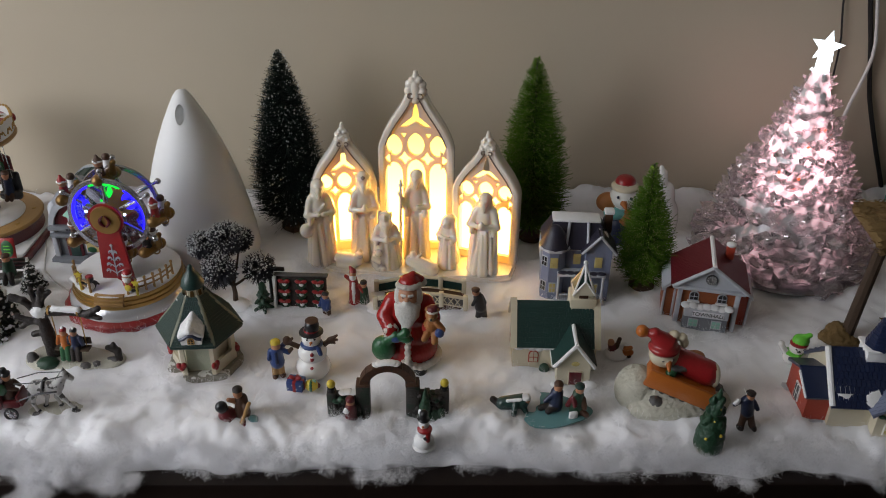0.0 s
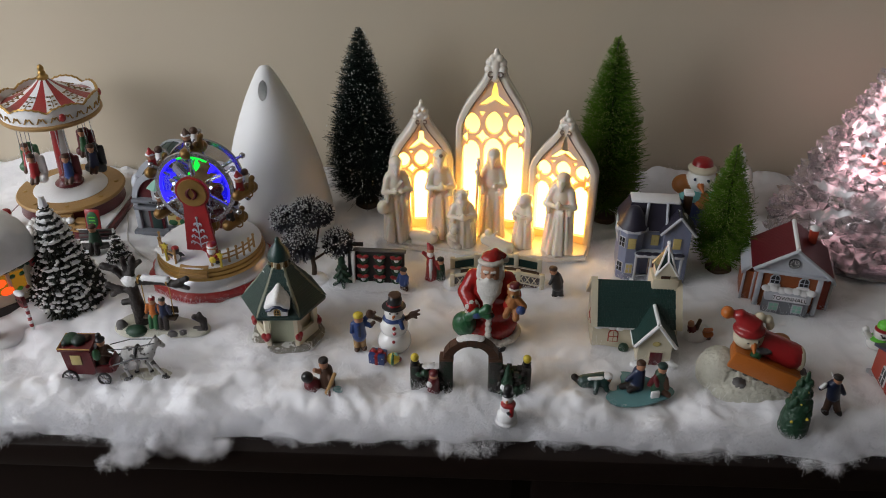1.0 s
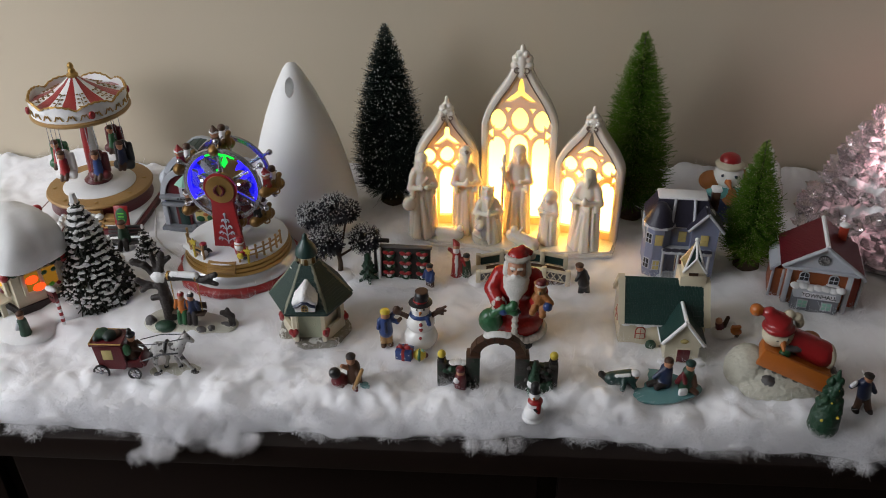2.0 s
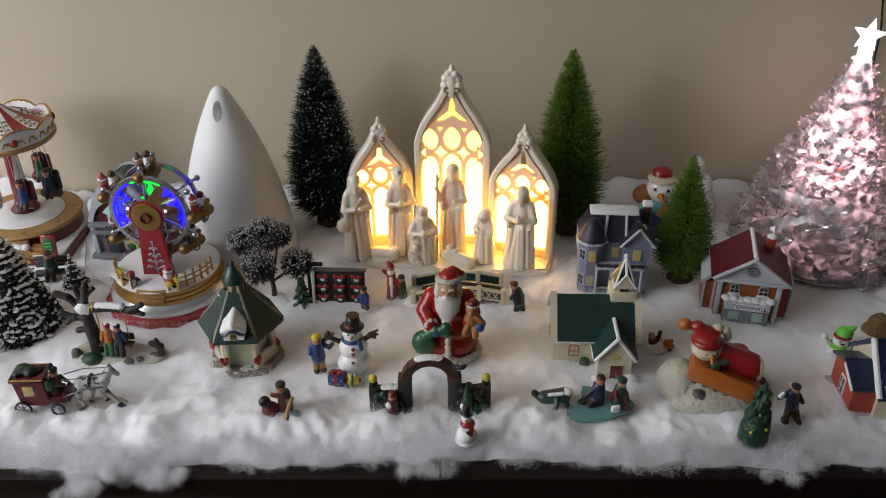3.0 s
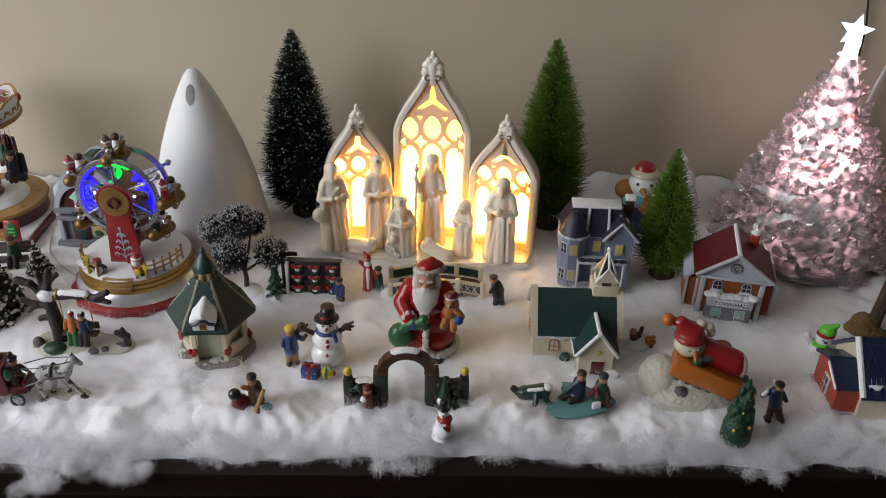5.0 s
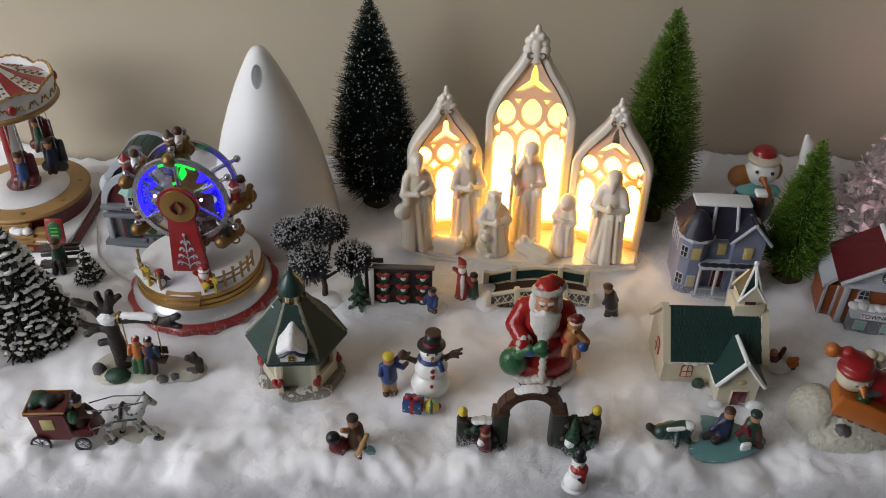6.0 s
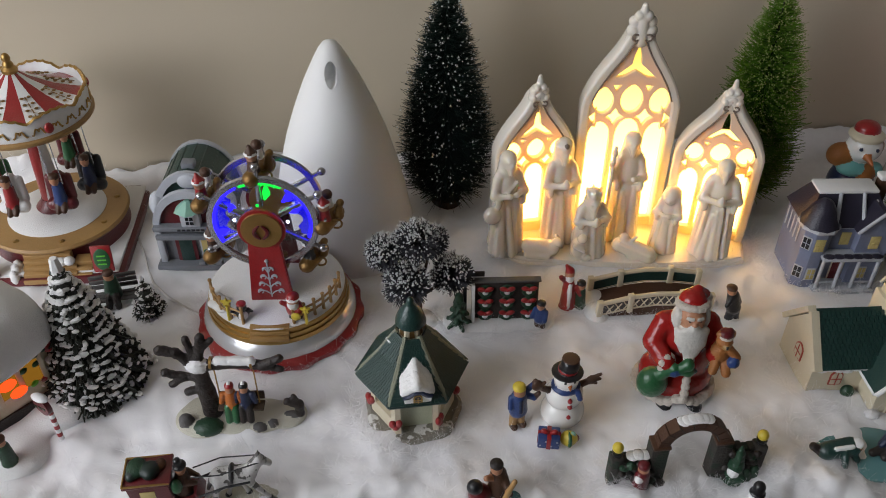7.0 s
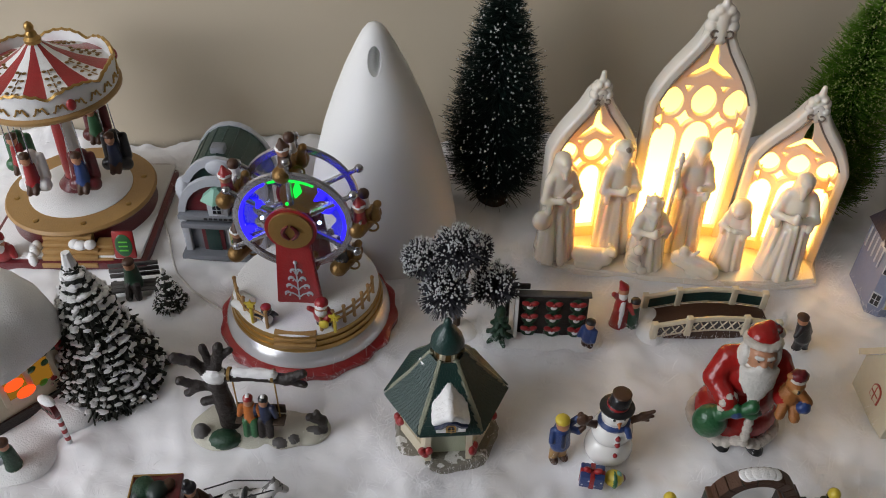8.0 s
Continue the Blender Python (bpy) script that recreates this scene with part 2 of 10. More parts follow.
M_BRISTLE_G = mat("bristle_green", (0.13, 0.27, 0.030), 0.26, 0.35, var=0.5, scale=500, bump=0.0)
M_TINSEL = mat("tinsel_green", (0.48, 0.60, 0.20), 0.18, 0.6, var=0.3, bump=0.0)
M_FLOCK = mat("flock", (0.82, 0.84, 0.85), 0.8, var=0.05, bump=0.0)
M_PINE = mat("pine_dark", (0.016, 0.019, 0.013), 0.6, var=0.5, scale=500, bump=0.8, bscale=900)
M_BRONZE = mat("old_gold_paint", (0.22, 0.125, 0.040), 0.36, 0.65, var=0.35, scale=400, bump=0.6)
M_HIP = mat("worn_hip_paint", (0.20, 0.21, 0.15), 0.45, var=0.5, scale=400, bump=0.8)
M_GREYBRISTLE = mat("bristle_grey", (0.035, 0.035, 0.045), 0.5, var=0.4, bump=0.0)
M_CABLE = mat("black_cable", (0.012, 0.012, 0.012), 0.4, bump=0.0)
M_CABLE_W = mat("white_cable", (0.62, 0.60, 0.58), 0.4, bump=0.0)
M_CARD = mat("white_card", (0.72, 0.72, 0.75), 0.6, var=0.04, scale=30, bump=0.05)
M_TEAL = mat("teal_print", (0.16, 0.42, 0.40), 0.35, var=0.15, scale=30, other=(0.60, 0.55, 0.30), cover=0.3)
M_CRYSTAL = acrylic("clear_acrylic", (0.98, 0.95, 0.96))
M_CLEARPANEL = clear("clear_panel", (0.97, 0.97, 1.0), 0.93, 0.06, 0.06)
M_GLASS = clear("window_glass", (0.98, 0.99, 1.0), 0.9, 0.06, 0.02)
L_WARM = lit_backing("lit_bulb_panel", ((1.0, 0.52, 0.12), 13.0), ((1.0, 0.66, 0.11), 1.7))
L_STAR = glow("lit_star", (0.80, 0.90, 1.0), 4.0)
L_FROST = lit_frost("lit_frosted_core", (1.0, 0.58, 0.64), 5.5)
L_RED = glow("lit_red", (1.0, 0.06, 0.02), 5.0)
L_BLUE = glow("lit_blue", (0.016, 0.010, 1.0), 3.6)
L_BLUE_SOFT = glow("lit_blue_panel", (0.012, 0.010, 0.80), 1.0)
L_GREEN = glow("lit_green", (0.012, 1.0, 0.07), 1.5)
L_DOT = glow("lit_white_blue", (0.45, 0.6, 1.0), 9.0)
L_DAY = glow("overcast_daylight", (0.85, 0.93, 1.0), 1.2)


# ---- shapes ----
def box(bm, x, y, z, sx, sy, sz, bev=0.0, mi=0, rz=0.0, rx=0.0, ry=0.0):
    """A box by its middle and full sizes, with bevelled edges."""
    r = bmesh.ops.create_cube(bm, size=1.0, matrix=pose(x, y, z, rx, ry, rz) @ Matrix.Diagonal((sx, sy, sz, 1)))
    vs = r["verts"]
    faces = {f for v in vs for f in v.link_faces}
    if bev:
        out = bmesh.ops.bevel(bm, geom=list({e for v in vs for e in v.link_edges}), offset=bev, segments=2, affect="EDGES", profile=0.5)
        faces = set(out["faces"]) | {f for f in faces if f.is_valid}
    for f in faces:
        f.material_index = mi


def cyl(bm, x, y, z, r1, r2, h, seg=20, mi=0, rx=0.0, ry=0.0, rz=0.0, caps=True):
    """A cone or cylinder that starts at (x, y, z) and rises h along its own axis."""
    r = bmesh.ops.create_cone(bm, cap_ends=caps, segments=seg, radius1=r1, radius2=r2, depth=h, matrix=pose(x, y, z, rx, ry, rz) @ pose(0, 0, h / 2))
    for f in {f for v in r["verts"] for f in v.link_faces}:
        f.material_index = mi


def ball(bm, x, y, z, rx, ry=None, rz=None, u=14, v=9, mi=0, m=None):
    """An ellipsoid."""
    t = pose(x, y, z) @ (m or Matrix()) @ Matrix.Diagonal((rx, ry or rx, rz or rx, 1))
    add, face = bm.verts.new, bm.faces.new
    top, bot = add(t @ Vector((0, 0, 1))), add(t @ Vector((0, 0, -1)))
    rows = []
    for i in range(1, v):
        s, c = math.sin(math.pi * i / v), math.cos(math.pi * i / v)
        rows.append([add(t @ Vector((s * math.cos(2 * math.pi * k / u), s * math.sin(2 * math.pi * k / u), c))) for k in range(u)])
    for k in range(u):
        q = (k + 1) % u
        face((top, rows[0][k], rows[0][q])).material_index = mi
        face((bot, rows[-1][q], rows[-1][k])).material_index = mi
        for a, b in zip(rows, rows[1:]):
            face((a[k], b[k], b[q], a[q])).material_index = mi


def lathe(bm, prof, seg=40, x=0, y=0, mi=0, wave=0.0, waves=0, wz=0.0):
    """Turns (radius, height) pairs round the z axis, into a solid or a closed ring; wave makes a scalloped rim."""
    rings = []
    for r, z in prof:
        rings.append([bm.verts.new((x + r * (1 + wave * math.cos(waves * a)) * math.cos(a), y + r * (1 + wave * math.cos(waves * a)) * math.sin(a), z + wz * math.cos(waves * a)))
                      for a in (2 * math.pi * i / seg for i in range(seg))])
    for a, b in zip(rings, rings[1:]):
        for i in range(seg):
            j = (i + 1) % seg
            bm.faces.new((a[i], a[j], b[j], b[i])).material_index = mi
    r0, r1 = prof[0][0], prof[-1][0]
    if min(r0, r1) > 0.0018 and abs(r0 - r1) < 0.3 * max(r0, r1):
        for i in range(seg):
            j = (i + 1) % seg
            bm.faces.new((rings[-1][i], rings[-1][j], rings[0][j], rings[0][i])).material_index = mi
    else:
        bm.faces.new(rings[0][::-1]).material_index = mi
        bm.faces.new(rings[-1]).material_index = mi


def tube(bm, pts, rad, seg=8, mi=0):
    """A round rod through points; rad is one radius or one for each point."""
    pts = [Vector(p) for p in pts]
    rads = rad if isinstance(rad, (list, tuple)) else [rad] * len(pts)
    rings, side = [], None
    for i, p in enumerate(pts):
        d = (pts[min(i + 1, len(pts) - 1)] - pts[max(i - 1, 0)]).normalized()
        side = d.orthogonal().normalized() if side is None else (side - d * side.dot(d)).normalized()
        up = d.cross(side)
        rings.append([bm.verts.new(p + rads[i] * (math.cos(a) * side + math.sin(a) * up)) for a in (2 * math.pi * k / seg for k in range(seg))])
    for a, b in zip(rings, rings[1:]):
        for i in range(seg):
            j = (i + 1) % seg
            bm.faces.new((a[i], a[j], b[j], b[i])).material_index = mi
    bm.faces.new(rings[0][::-1]).material_index = mi
    bm.faces.new(rings[-1]).material_index = mi


def prism(bm, poly, a, b, axis="y", mi=0):
    """A polygon, drawn in the plane across the axis, made solid from a to b."""
    def at(p, q, d):
        return {"y": (p, d, q), "x": (d, p, q), "z": (p, q, d)}[axis]
    lo = [bm.verts.new(at(p, q, a)) for p, q in poly]
    hi = [bm.verts.new(at(p, q, b)) for p, q in poly]
    n = len(poly)
    fs = [bm.faces.new(lo), bm.faces.new(hi[::-1])] + [bm.faces.new((lo[i], hi[i], hi[(i + 1) % n], lo[(i + 1) % n])) for i in range(n)]
    for f in fs:
        f.material_index = mi


def slab(bm, a, b, c, d, t, mi=0):
    """A flat slab with four corners, thickened by t along its normal."""
    p = [Vector(q) for q in (a, b, c, d)]
    n = (p[1] - p[0]).cross(p[3] - p[0]).normalized() * t
    lo = [bm.verts.new(q) for q in p]
    hi = [bm.verts.new(q + n) for q in p]
    fs = [bm.faces.new(lo[::-1]), bm.faces.new(hi)] + [bm.faces.new((lo[i], lo[(i + 1) % 4], hi[(i + 1) % 4], hi[i])) for i in range(4)]
    for f in fs:
        f.material_index = mi


def finish(bm, materials, smooth=True, angle=40):
    bmesh.ops.recalc_face_normals(bm, faces=bm.faces)
    me = bpy.data.meshes.new("mesh")
    bm.to_mesh(me)
    bm.free()
    for m in materials if isinstance(materials, (list, tuple)) else [materials]:
        me.materials.append(m)
    if smooth:
        me.shade_smooth()
        me.set_sharp_from_angle(angle=radians(angle))
    return me


def part(name, bm, material, parent, label="", smooth=True):
    """One mesh object under a thing or part."""
    if name == "snow":
        return lumps(bm, material, parent, label)
    ob = new(name, finish(bm, material, smooth))
    ob.parent = parent
    return tagged(ob, label)


def lumps(bm, material, parent, label):
    """Each separate lump of snow as a part of its own."""
    bm.verts.index_update()
    todo, ob = set(bm.verts), None
    while todo:
        isle, edge = set(), [todo.pop()]
        while edge:
            v = edge.pop()
            isle.add(v)
            near = [o for e in v.link_edges for o in e.verts if o in todo]
            todo.difference_update(near)
            edge += near
        piece, twin = BM(), {}
        for v in sorted(isle, key=lambda q: q.index):
            twin[v] = piece.verts.new(v.co)
        for f in sorted({f for v in isle for f in v.link_faces}, key=lambda q: q.index):
            piece.faces.new([twin[v] for v in f.verts])
        ob = new("snow", finish(piece, material))
        ob.parent = parent
        tagged(ob, label)
    bm.free()
    return ob


def thing(name, x, y, z, rz, label, category, group="", rx=0, ry=0):
    e = new(name)
    e.empty_display_size = 0.01
    e.matrix_world = pose(x, y, z, rx, ry, rz)
    return tagged(e, label, category, group)


def solo(name, bm, material, m, label, category, group="", kind=""):
    """A thing that is one mesh."""
    ob = new(name, finish(bm, material))
    ob.matrix_world = m
    return tagged(ob, label, category, group, kind)


def BM():
    return bmesh.new()


# ---- fused figures ----
def E(x, y, z, rx, ry=None, rz=None, m=0):
    return ("e", Vector((x, y, z)), Vector((rx, ry or rx, rz or rx)), m)


def C(p, q, r, s=None, m=0):
    return ("c", Vector(p), Vector(q), r, r if s is None else s, m)


def melt(prims, materials, voxel, blend, lumpy):
    """One skin round ellipsoids and rods, softly blended; each face takes the material of the nearest of them."""
    lo, hi = np.full(3, 9.0), np.full(3, -9.0)
    boxes = []
    for p in prims:
        if p[0] == "e":
            a, b = np.array(p[1]) - np.array(p[2]), np.array(p[1]) + np.array(p[2])
        else:
            r = max(p[3], p[4])
            a, b = np.minimum(p[1], p[2]) - r, np.maximum(p[1], p[2]) + r
        boxes.append((a, b))
        lo, hi = np.minimum(lo, a), np.maximum(hi, b)
    lo = lo - 4 * voxel
    n = np.ceil((hi + 4 * voxel - lo) / voxel).astype(int) + 1
    dist, idx = np.full(n, 9.0), np.zeros(n, np.int32)
    best = np.full(n, 9.0)
    axes = [lo[k] + voxel * np.arange(n[k]) for k in range(3)]
    for p, (a, b) in zip(prims, boxes):
        i0 = np.maximum(0, np.floor((a - lo) / voxel).astype(int) - 3)
        i1 = np.minimum(n, np.ceil((b - lo) / voxel).astype(int) + 4)
        sl = tuple(slice(i0[k], i1[k]) for k in range(3))
        g = np.stack(np.meshgrid(*(axes[k][sl[k]] for k in range(3)), indexing="ij"), -1)
        if p[0] == "e":
            v = g - np.array(p[1])
            k0 = np.sqrt(((v / np.array(p[2])) ** 2).sum(-1))
            k1 = np.sqrt(((v / np.array(p[2]) ** 2) ** 2).sum(-1))
            d, m = k0 * (k0 - 1) / np.maximum(k1, 1e-9), p[3]
            d = np.where(k0 < 1e-4, -min(p[2]), d)
        else:
            q, ab = np.array(p[1]), np.array(p[2]) - np.array(p[1])
            u = np.clip(((g - q) @ ab) / max(ab @ ab, 1e-12), 0, 1)
            d, m = np.sqrt(((g - q - u[..., None] * ab) ** 2).sum(-1)) - (p[3] + (p[4] - p[3]) * u), p[5]
        old, was = dist[sl], best[sl]
        near = d < was
        idx[sl] = np.where(near, m, idx[sl])
        best[sl] = np.minimum(was, d)
        h = np.maximum(blend - np.abs(old - d), 0) / blend
        dist[sl] = np.minimum(old, d) - h * h * blend * 0.25
    ins = dist < 0
    c8 = [dist[x:n[0] - 1 + x, y:n[1] - 1 + y, z:n[2] - 1 + z] for x in (0, 1) for y in (0, 1) for z in (0, 1)]
    cnt = sum((c < 0).astype(np.int8) for c in c8)
    cells = (cnt > 0) & (cnt < 8)
    ci = np.argwhere(cells)
    number = np.full(cells.shape, -1)
    number[cells] = np.arange(len(ci))
    w = np.clip(np.stack([c[cells] for c in c8], -1), -2 * voxel, 2 * voxel)
    mean = w.mean(-1)
    gx = (w[:, 4:].mean(-1) - w[:, :4].mean(-1)) / voxel
    gy = (w[:, [2, 3, 6, 7]].mean(-1) - w[:, [0, 1, 4, 5]].mean(-1)) / voxel
    gz = (w[:, 1::2].mean(-1) - w[:, 0::2].mean(-1)) / voxel
    grad = np.stack((gx, gy, gz), -1)
    step = np.clip(mean[:, None] * grad / np.maximum((grad ** 2).sum(-1), 0.05)[:, None], -0.6 * voxel, 0.6 * voxel)
    verts = lo + (ci + 0.5) * voxel - step
    if lumpy:
        nrm = grad / np.maximum(np.linalg.norm(grad, axis=1), 1e-6)[:, None]
        verts += nrm * np.array([lumpy * noise.noise(Vector(v) * 350) for v in verts])[:, None]
    quads, mats = [], []
    for ax in range(3):
        a, b = [slice(1, -1)] * 3, [slice(1, -1)] * 3
        a[ax], b[ax] = slice(0, -1), slice(1, None)
        sa, sb = ins[tuple(a)], ins[tuple(b)]
        e = np.argwhere(sa != sb)
        flip = sa[sa != sb]
        e = e + np.array([0 if k == ax else 1 for k in range(3)])
        u, v = [k for k in range(3) if k != ax]
        du, dv = np.eye(3, dtype=int)[u], np.eye(3, dtype=int)[v]
        q = [number[tuple((e + o).T)] for o in (-du - dv, -dv, 0 * du, -du)]
        q = np.stack(q if ax != 1 else q[::-1], -1)
        q[~flip] = q[~flip][:, ::-1]
        quads.append(q)
        near = e + np.where(flip, 0, 1)[:, None] * np.eye(3, dtype=int)[ax]
        mats.append(idx[tuple(near.T)])
    quads, mats = np.concatenate(quads), np.concatenate(mats)
    good = (quads >= 0).all(1)
    me = bpy.data.meshes.new("figure")
    me.from_pydata(verts.tolist(), [], quads[good].tolist())
    for m in materials:
        me.materials.append(m)
    me.polygons.foreach_set("material_index", mats[good].astype(np.int32))
    me.shade_smooth()
    return me


def figurine(prims, materials, m, label, voxel=0.0008, name="figurine", group="", category="figurine", parent=None, smooth=3, lumpy=0.0):
    """A fused, painted figure; smooth widens the soft joins."""
    ob = new(name, melt(prims, materials, voxel, voxel * (0.6 + 0.5 * smooth), lumpy))
    if parent:
        ob.parent = parent
        ob.matrix_local = m
        return tagged(ob, label)
    ob.matrix_world = m
    return tagged(ob, label, category, group)


# ---- ground of cotton ----
def edge_y(x):
    """Where the cotton's ragged front edge runs."""
    tuft = 0.012 * math.exp(-((x + 0.350) / 0.050) ** 2) + 0.010 * math.exp(-((x - 0.285) / 0.020) ** 2) + 0.006 * math.exp(-((x - 0.400) / 0.014) ** 2) + 0.005 * math.exp(-((x + 0.06) / 0.020) ** 2)
    return 0.597 + 0.011 * noise.noise(Vector((x * 6, 1.7, 0))) - 0.006 * abs(noise.noise(Vector((x * 22, 4.1, 0)))) - tuft


def billow(p):
    """Soft puffs at three sizes, about -1 to 1."""
    return 0.62 * noise.noise(p * 10) + 0.48 * noise.noise(p * 23) + 0.25 * (1.6 * math.sqrt(noise.noise(p * 48) ** 2 + 0.02) - 0.4) + 0.12 * noise.noise(p * 105)


def ground_z(x, y):
    p = Vector((x, y, 0))
    z = 0.0042 + 0.0052 * noise.noise(p * 11) + 0.0040 * noise.noise(p * 27) + 0.0018 * noise.noise(p * 70)
    puff = math.exp(-((y - 0.628) / 0.055) ** 2)
    z += puff * (0.002 + 0.0155 * billow(Vector((x, y * 0.9, 5))))
    back = max(0.0, min(1.0, (y - 1.03) / 0.07))
    z += back * back * (0.018 + 0.020 * billow(Vector((x, y, 7))))
    if y < 0.66:
        f = (y - 0.590 - 0.011 * noise.noise(Vector((x * 6, 1.7, 0)))) / 0.056 + 0.22 * noise.noise(p * 32)
        if f < 1:
            z -= 0.027 * (1 - max(f, 0)) ** 2.4
    return max(z, -0.0162 if y > 0.578 else -0.0162 - 0.6 * (0.578 - y))


def support_z(x, y):
    """Level on which the pieces stand, in the cotton."""
    p = Vector((x, y, 0))
    return 0.0042 + 0.003 * noise.noise(p * 12) + 0.0015 * noise.noise(p * 30)


# ---- room ----
def wall(name, x, y, z, sx, sy, sz, material, label, category="wall"):
    bm = BM()
    box(bm, x, y, z, sx, sy, sz)
    return tagged(new(name, finish(bm, material, False)), label, category, kind="structure")


WY = 1.112
wall("wall_north", 0.375, WY + 0.05, 0.5, 4.45, 0.1, 2.5, M_WALL, "plain beige painted wall behind the display")
# unseen east and south walls, darker than the seen wall to limit bounce
wall("wall_east", 2.55, -1.05, 0.5, 0.1, 4.32, 2.5, M_WALL_LOW_BOUNCE, "unseen plain side wall, darkened to cut bounced light")
wall("wall_south", 0.375, -3.25, 0.5, 4.45, 0.1, 2.5, M_WALL_LOW_BOUNCE, "unseen plain wall across the room, darkened to cut bounced light")
wall("floor", 0.375, -1.05, -0.78, 4.45, 4.5, 0.06, M_FLOOR, "dark brown wooden floor", "floor")
wall("ceiling", 0.375, -1.05, 1.78, 4.45, 4.5, 0.06, M_CEIL, "unseen plain ceiling, toned down to cut bounced light", "ceiling")
bm = BM()
box(bm, -1.80, -1.93, 0.5, 0.1, 2.56, 2.5)
box(bm, -1.80, 0.9305, 0.5, 0.1, 0.361, 2.5)
box(bm, -1.80, 0.05, -0.325, 0.1, 1.4, 0.85)
box(bm, -1.80, 0.05, 1.625, 0.1, 1.4, 0.25)
tagged(new("wall_west", finish(bm, M_WALL, False)), "plain beige painted wall with a window opening", "wall", kind="structure")
win = tagged(new("window_1"), "white framed window that lets daylight in", "window", kind="structure")
win.location = (-1.81, 0.05, 0.8)
bm = BM()
for s in (-1, 1):
    box(bm, 0, s * 0.6765, 0, 0.06, 0.045, 1.395, 0.004)
    box(bm, 0, 0, s * 0.675, 0.06, 1.305, 0.045, 0.004)
box(bm, 0, 0, 0, 0.04, 0.03, 1.30, 0.003)
part("window_frame", bm, M_WHITE, win)
bm = BM()
box(bm, 0.005, 0, 0, 0.004, 1.305, 1.305)
part("pane", bm, M_GLASS, win).visible_shadow = False
bm = BM()
box(bm, -2.6, 0.3, 0.9, 0.02, 5, 4)
tagged(new("backdrop", finish(bm, L_DAY, False)), "pale overcast daylight outside the window", "sky", kind="structure")

# the sideboard on which the display stands
tb = thing("sideboard", 0.0, 0.82, -0.75, 0, "dark stained wooden sideboard under the cotton snow", "sideboard")
bm = BM()
box(bm, 0, 0.0225, 0.7175, 2.4, 0.525, 0.03, 0.004)
part("top", bm, M_TABLE, tb)
bm = BM()
box(bm, 0, 0.040, 0.382, 2.3, 0.46, 0.64, 0.004)
part("body", bm, M_TABLE, tb)
for sx in (-1.05, 1.05):
    for sy in (-0.15, 0.22):
        bm = BM()
        box(bm, sx, sy, 0.03, 0.06, 0.06, 0.064, 0.004)
        part("foot", bm, M_TABLE, tb)
for k in range(4):
    bm = BM()
    box(bm, -0.855 + 0.57 * k, -0.198, 0.40, 0.55, 0.016, 0.56, 0.004)
    d = part("door", bm, M_TABLE, tb)
    bm = BM()
    ball(bm, -0.855 + 0.57 * k + 0.23 * (1 if k % 2 == 0 else -1), -0.216, 0.45, 0.012)
    part("knob", bm, M_BLACK, d)


def cotton_sheet():
    nx, ny = 800, 180
    xs = 1.12 * np.sign(np.linspace(-1, 1, nx)) * np.abs(np.linspace(-1, 1, nx)) ** 1.25
    verts, faces = [], []
    for x in xs:
        y0 = edge_y(x)
        for j in range(ny):
            u = j / (ny - 1)
            y = y0 + (1.108 - y0) * u ** 1.15
            verts.append((x, y, ground_z(x, y)))
    for i in range(nx - 1):
        for j in range(ny - 1):
            a = i * ny + j
            faces.append((a, a + ny, a + ny + 1, a + 1))
    # underside
    n0 = len(verts)
    for x in xs:
        verts.append((x, edge_y(x) + 0.004, -0.0175))
    for i in range(nx - 1):
        faces.append((n0 + i, n0 + i + 1, (i + 1) * ny, i * ny))
    me = bpy.data.meshes.new("cotton")
    me.from_pydata(verts, [], faces)
    me.materials.append(M_COTTON)
    me.shade_smooth()
    return me


ground = tagged(new("cotton_snow", cotton_sheet()), "fluffy white cotton wool spread as snow", "cotton wool", kind="stuff")


def puffs(balls, each, length, seed):
    """Fluffy balls of loose fibre, thick at heart and thin at the outside; balls are (x, y, z, radius, flatness)."""
    rnd = np.random.default_rng(seed)
    b = np.repeat(np.array(balls), each, axis=0)
    n, k = len(b), 3
    d = rnd.normal(0, 1, (n, 3))
    d /= np.linalg.norm(d, axis=1)[:, None]
    out = d * (b[:, 3] * rnd.uniform(0.15, 1.0, n) ** 0.7)[:, None] * np.stack((np.ones(n), np.ones(n), b[:, 4]), -1)
    p = b[:, :3] + out
    run = np.cross(d, rnd.normal(0, 1, (n, 3))) + 0.35 * d
    run /= np.linalg.norm(run, axis=1)[:, None]
    l = (length * rnd.uniform(0.5, 1.5, n) / (k - 1))[:, None]
    w = rnd.uniform(0.00004, 0.00009, n)[:, None]
    verts = np.zeros((n, k, 2, 3))
    for i in range(k):
        side = np.cross(run, d + (0, -0.3, 0.5))
        side /= np.maximum(np.linalg.norm(side, axis=1), 1e-6)[:, None]
        verts[:, i, 0], verts[:, i, 1] = p - side * w, p + side * w
        p = p + run * l
        p[:, 2] = np.where(p[:, 1] > 0.578, np.maximum(p[:, 2], -0.0168), p[:, 2])
        run = run + rnd.normal(0, 0.35, (n, 3)) - 0.30 * d
        run /= np.linalg.norm(run, axis=1)[:, None]
    v = np.arange(n)[:, None] * 2 * k + 2 * np.arange(k - 1)[None]
    me = bpy.data.meshes.new("fluff")
    me.from_pydata(verts.reshape(-1, 3).tolist(), [], np.stack((v, v + 1, v + 3, v + 2), -1).reshape(-1, 4).tolist())
    me.materials.append(M_FIBRE)
    me.shade_smooth()
    ob = new("cotton_fluff", me)
    ob.parent = ground
    return tagged(ob, "fluffy tufts of white cotton fibre", kind="stuff")


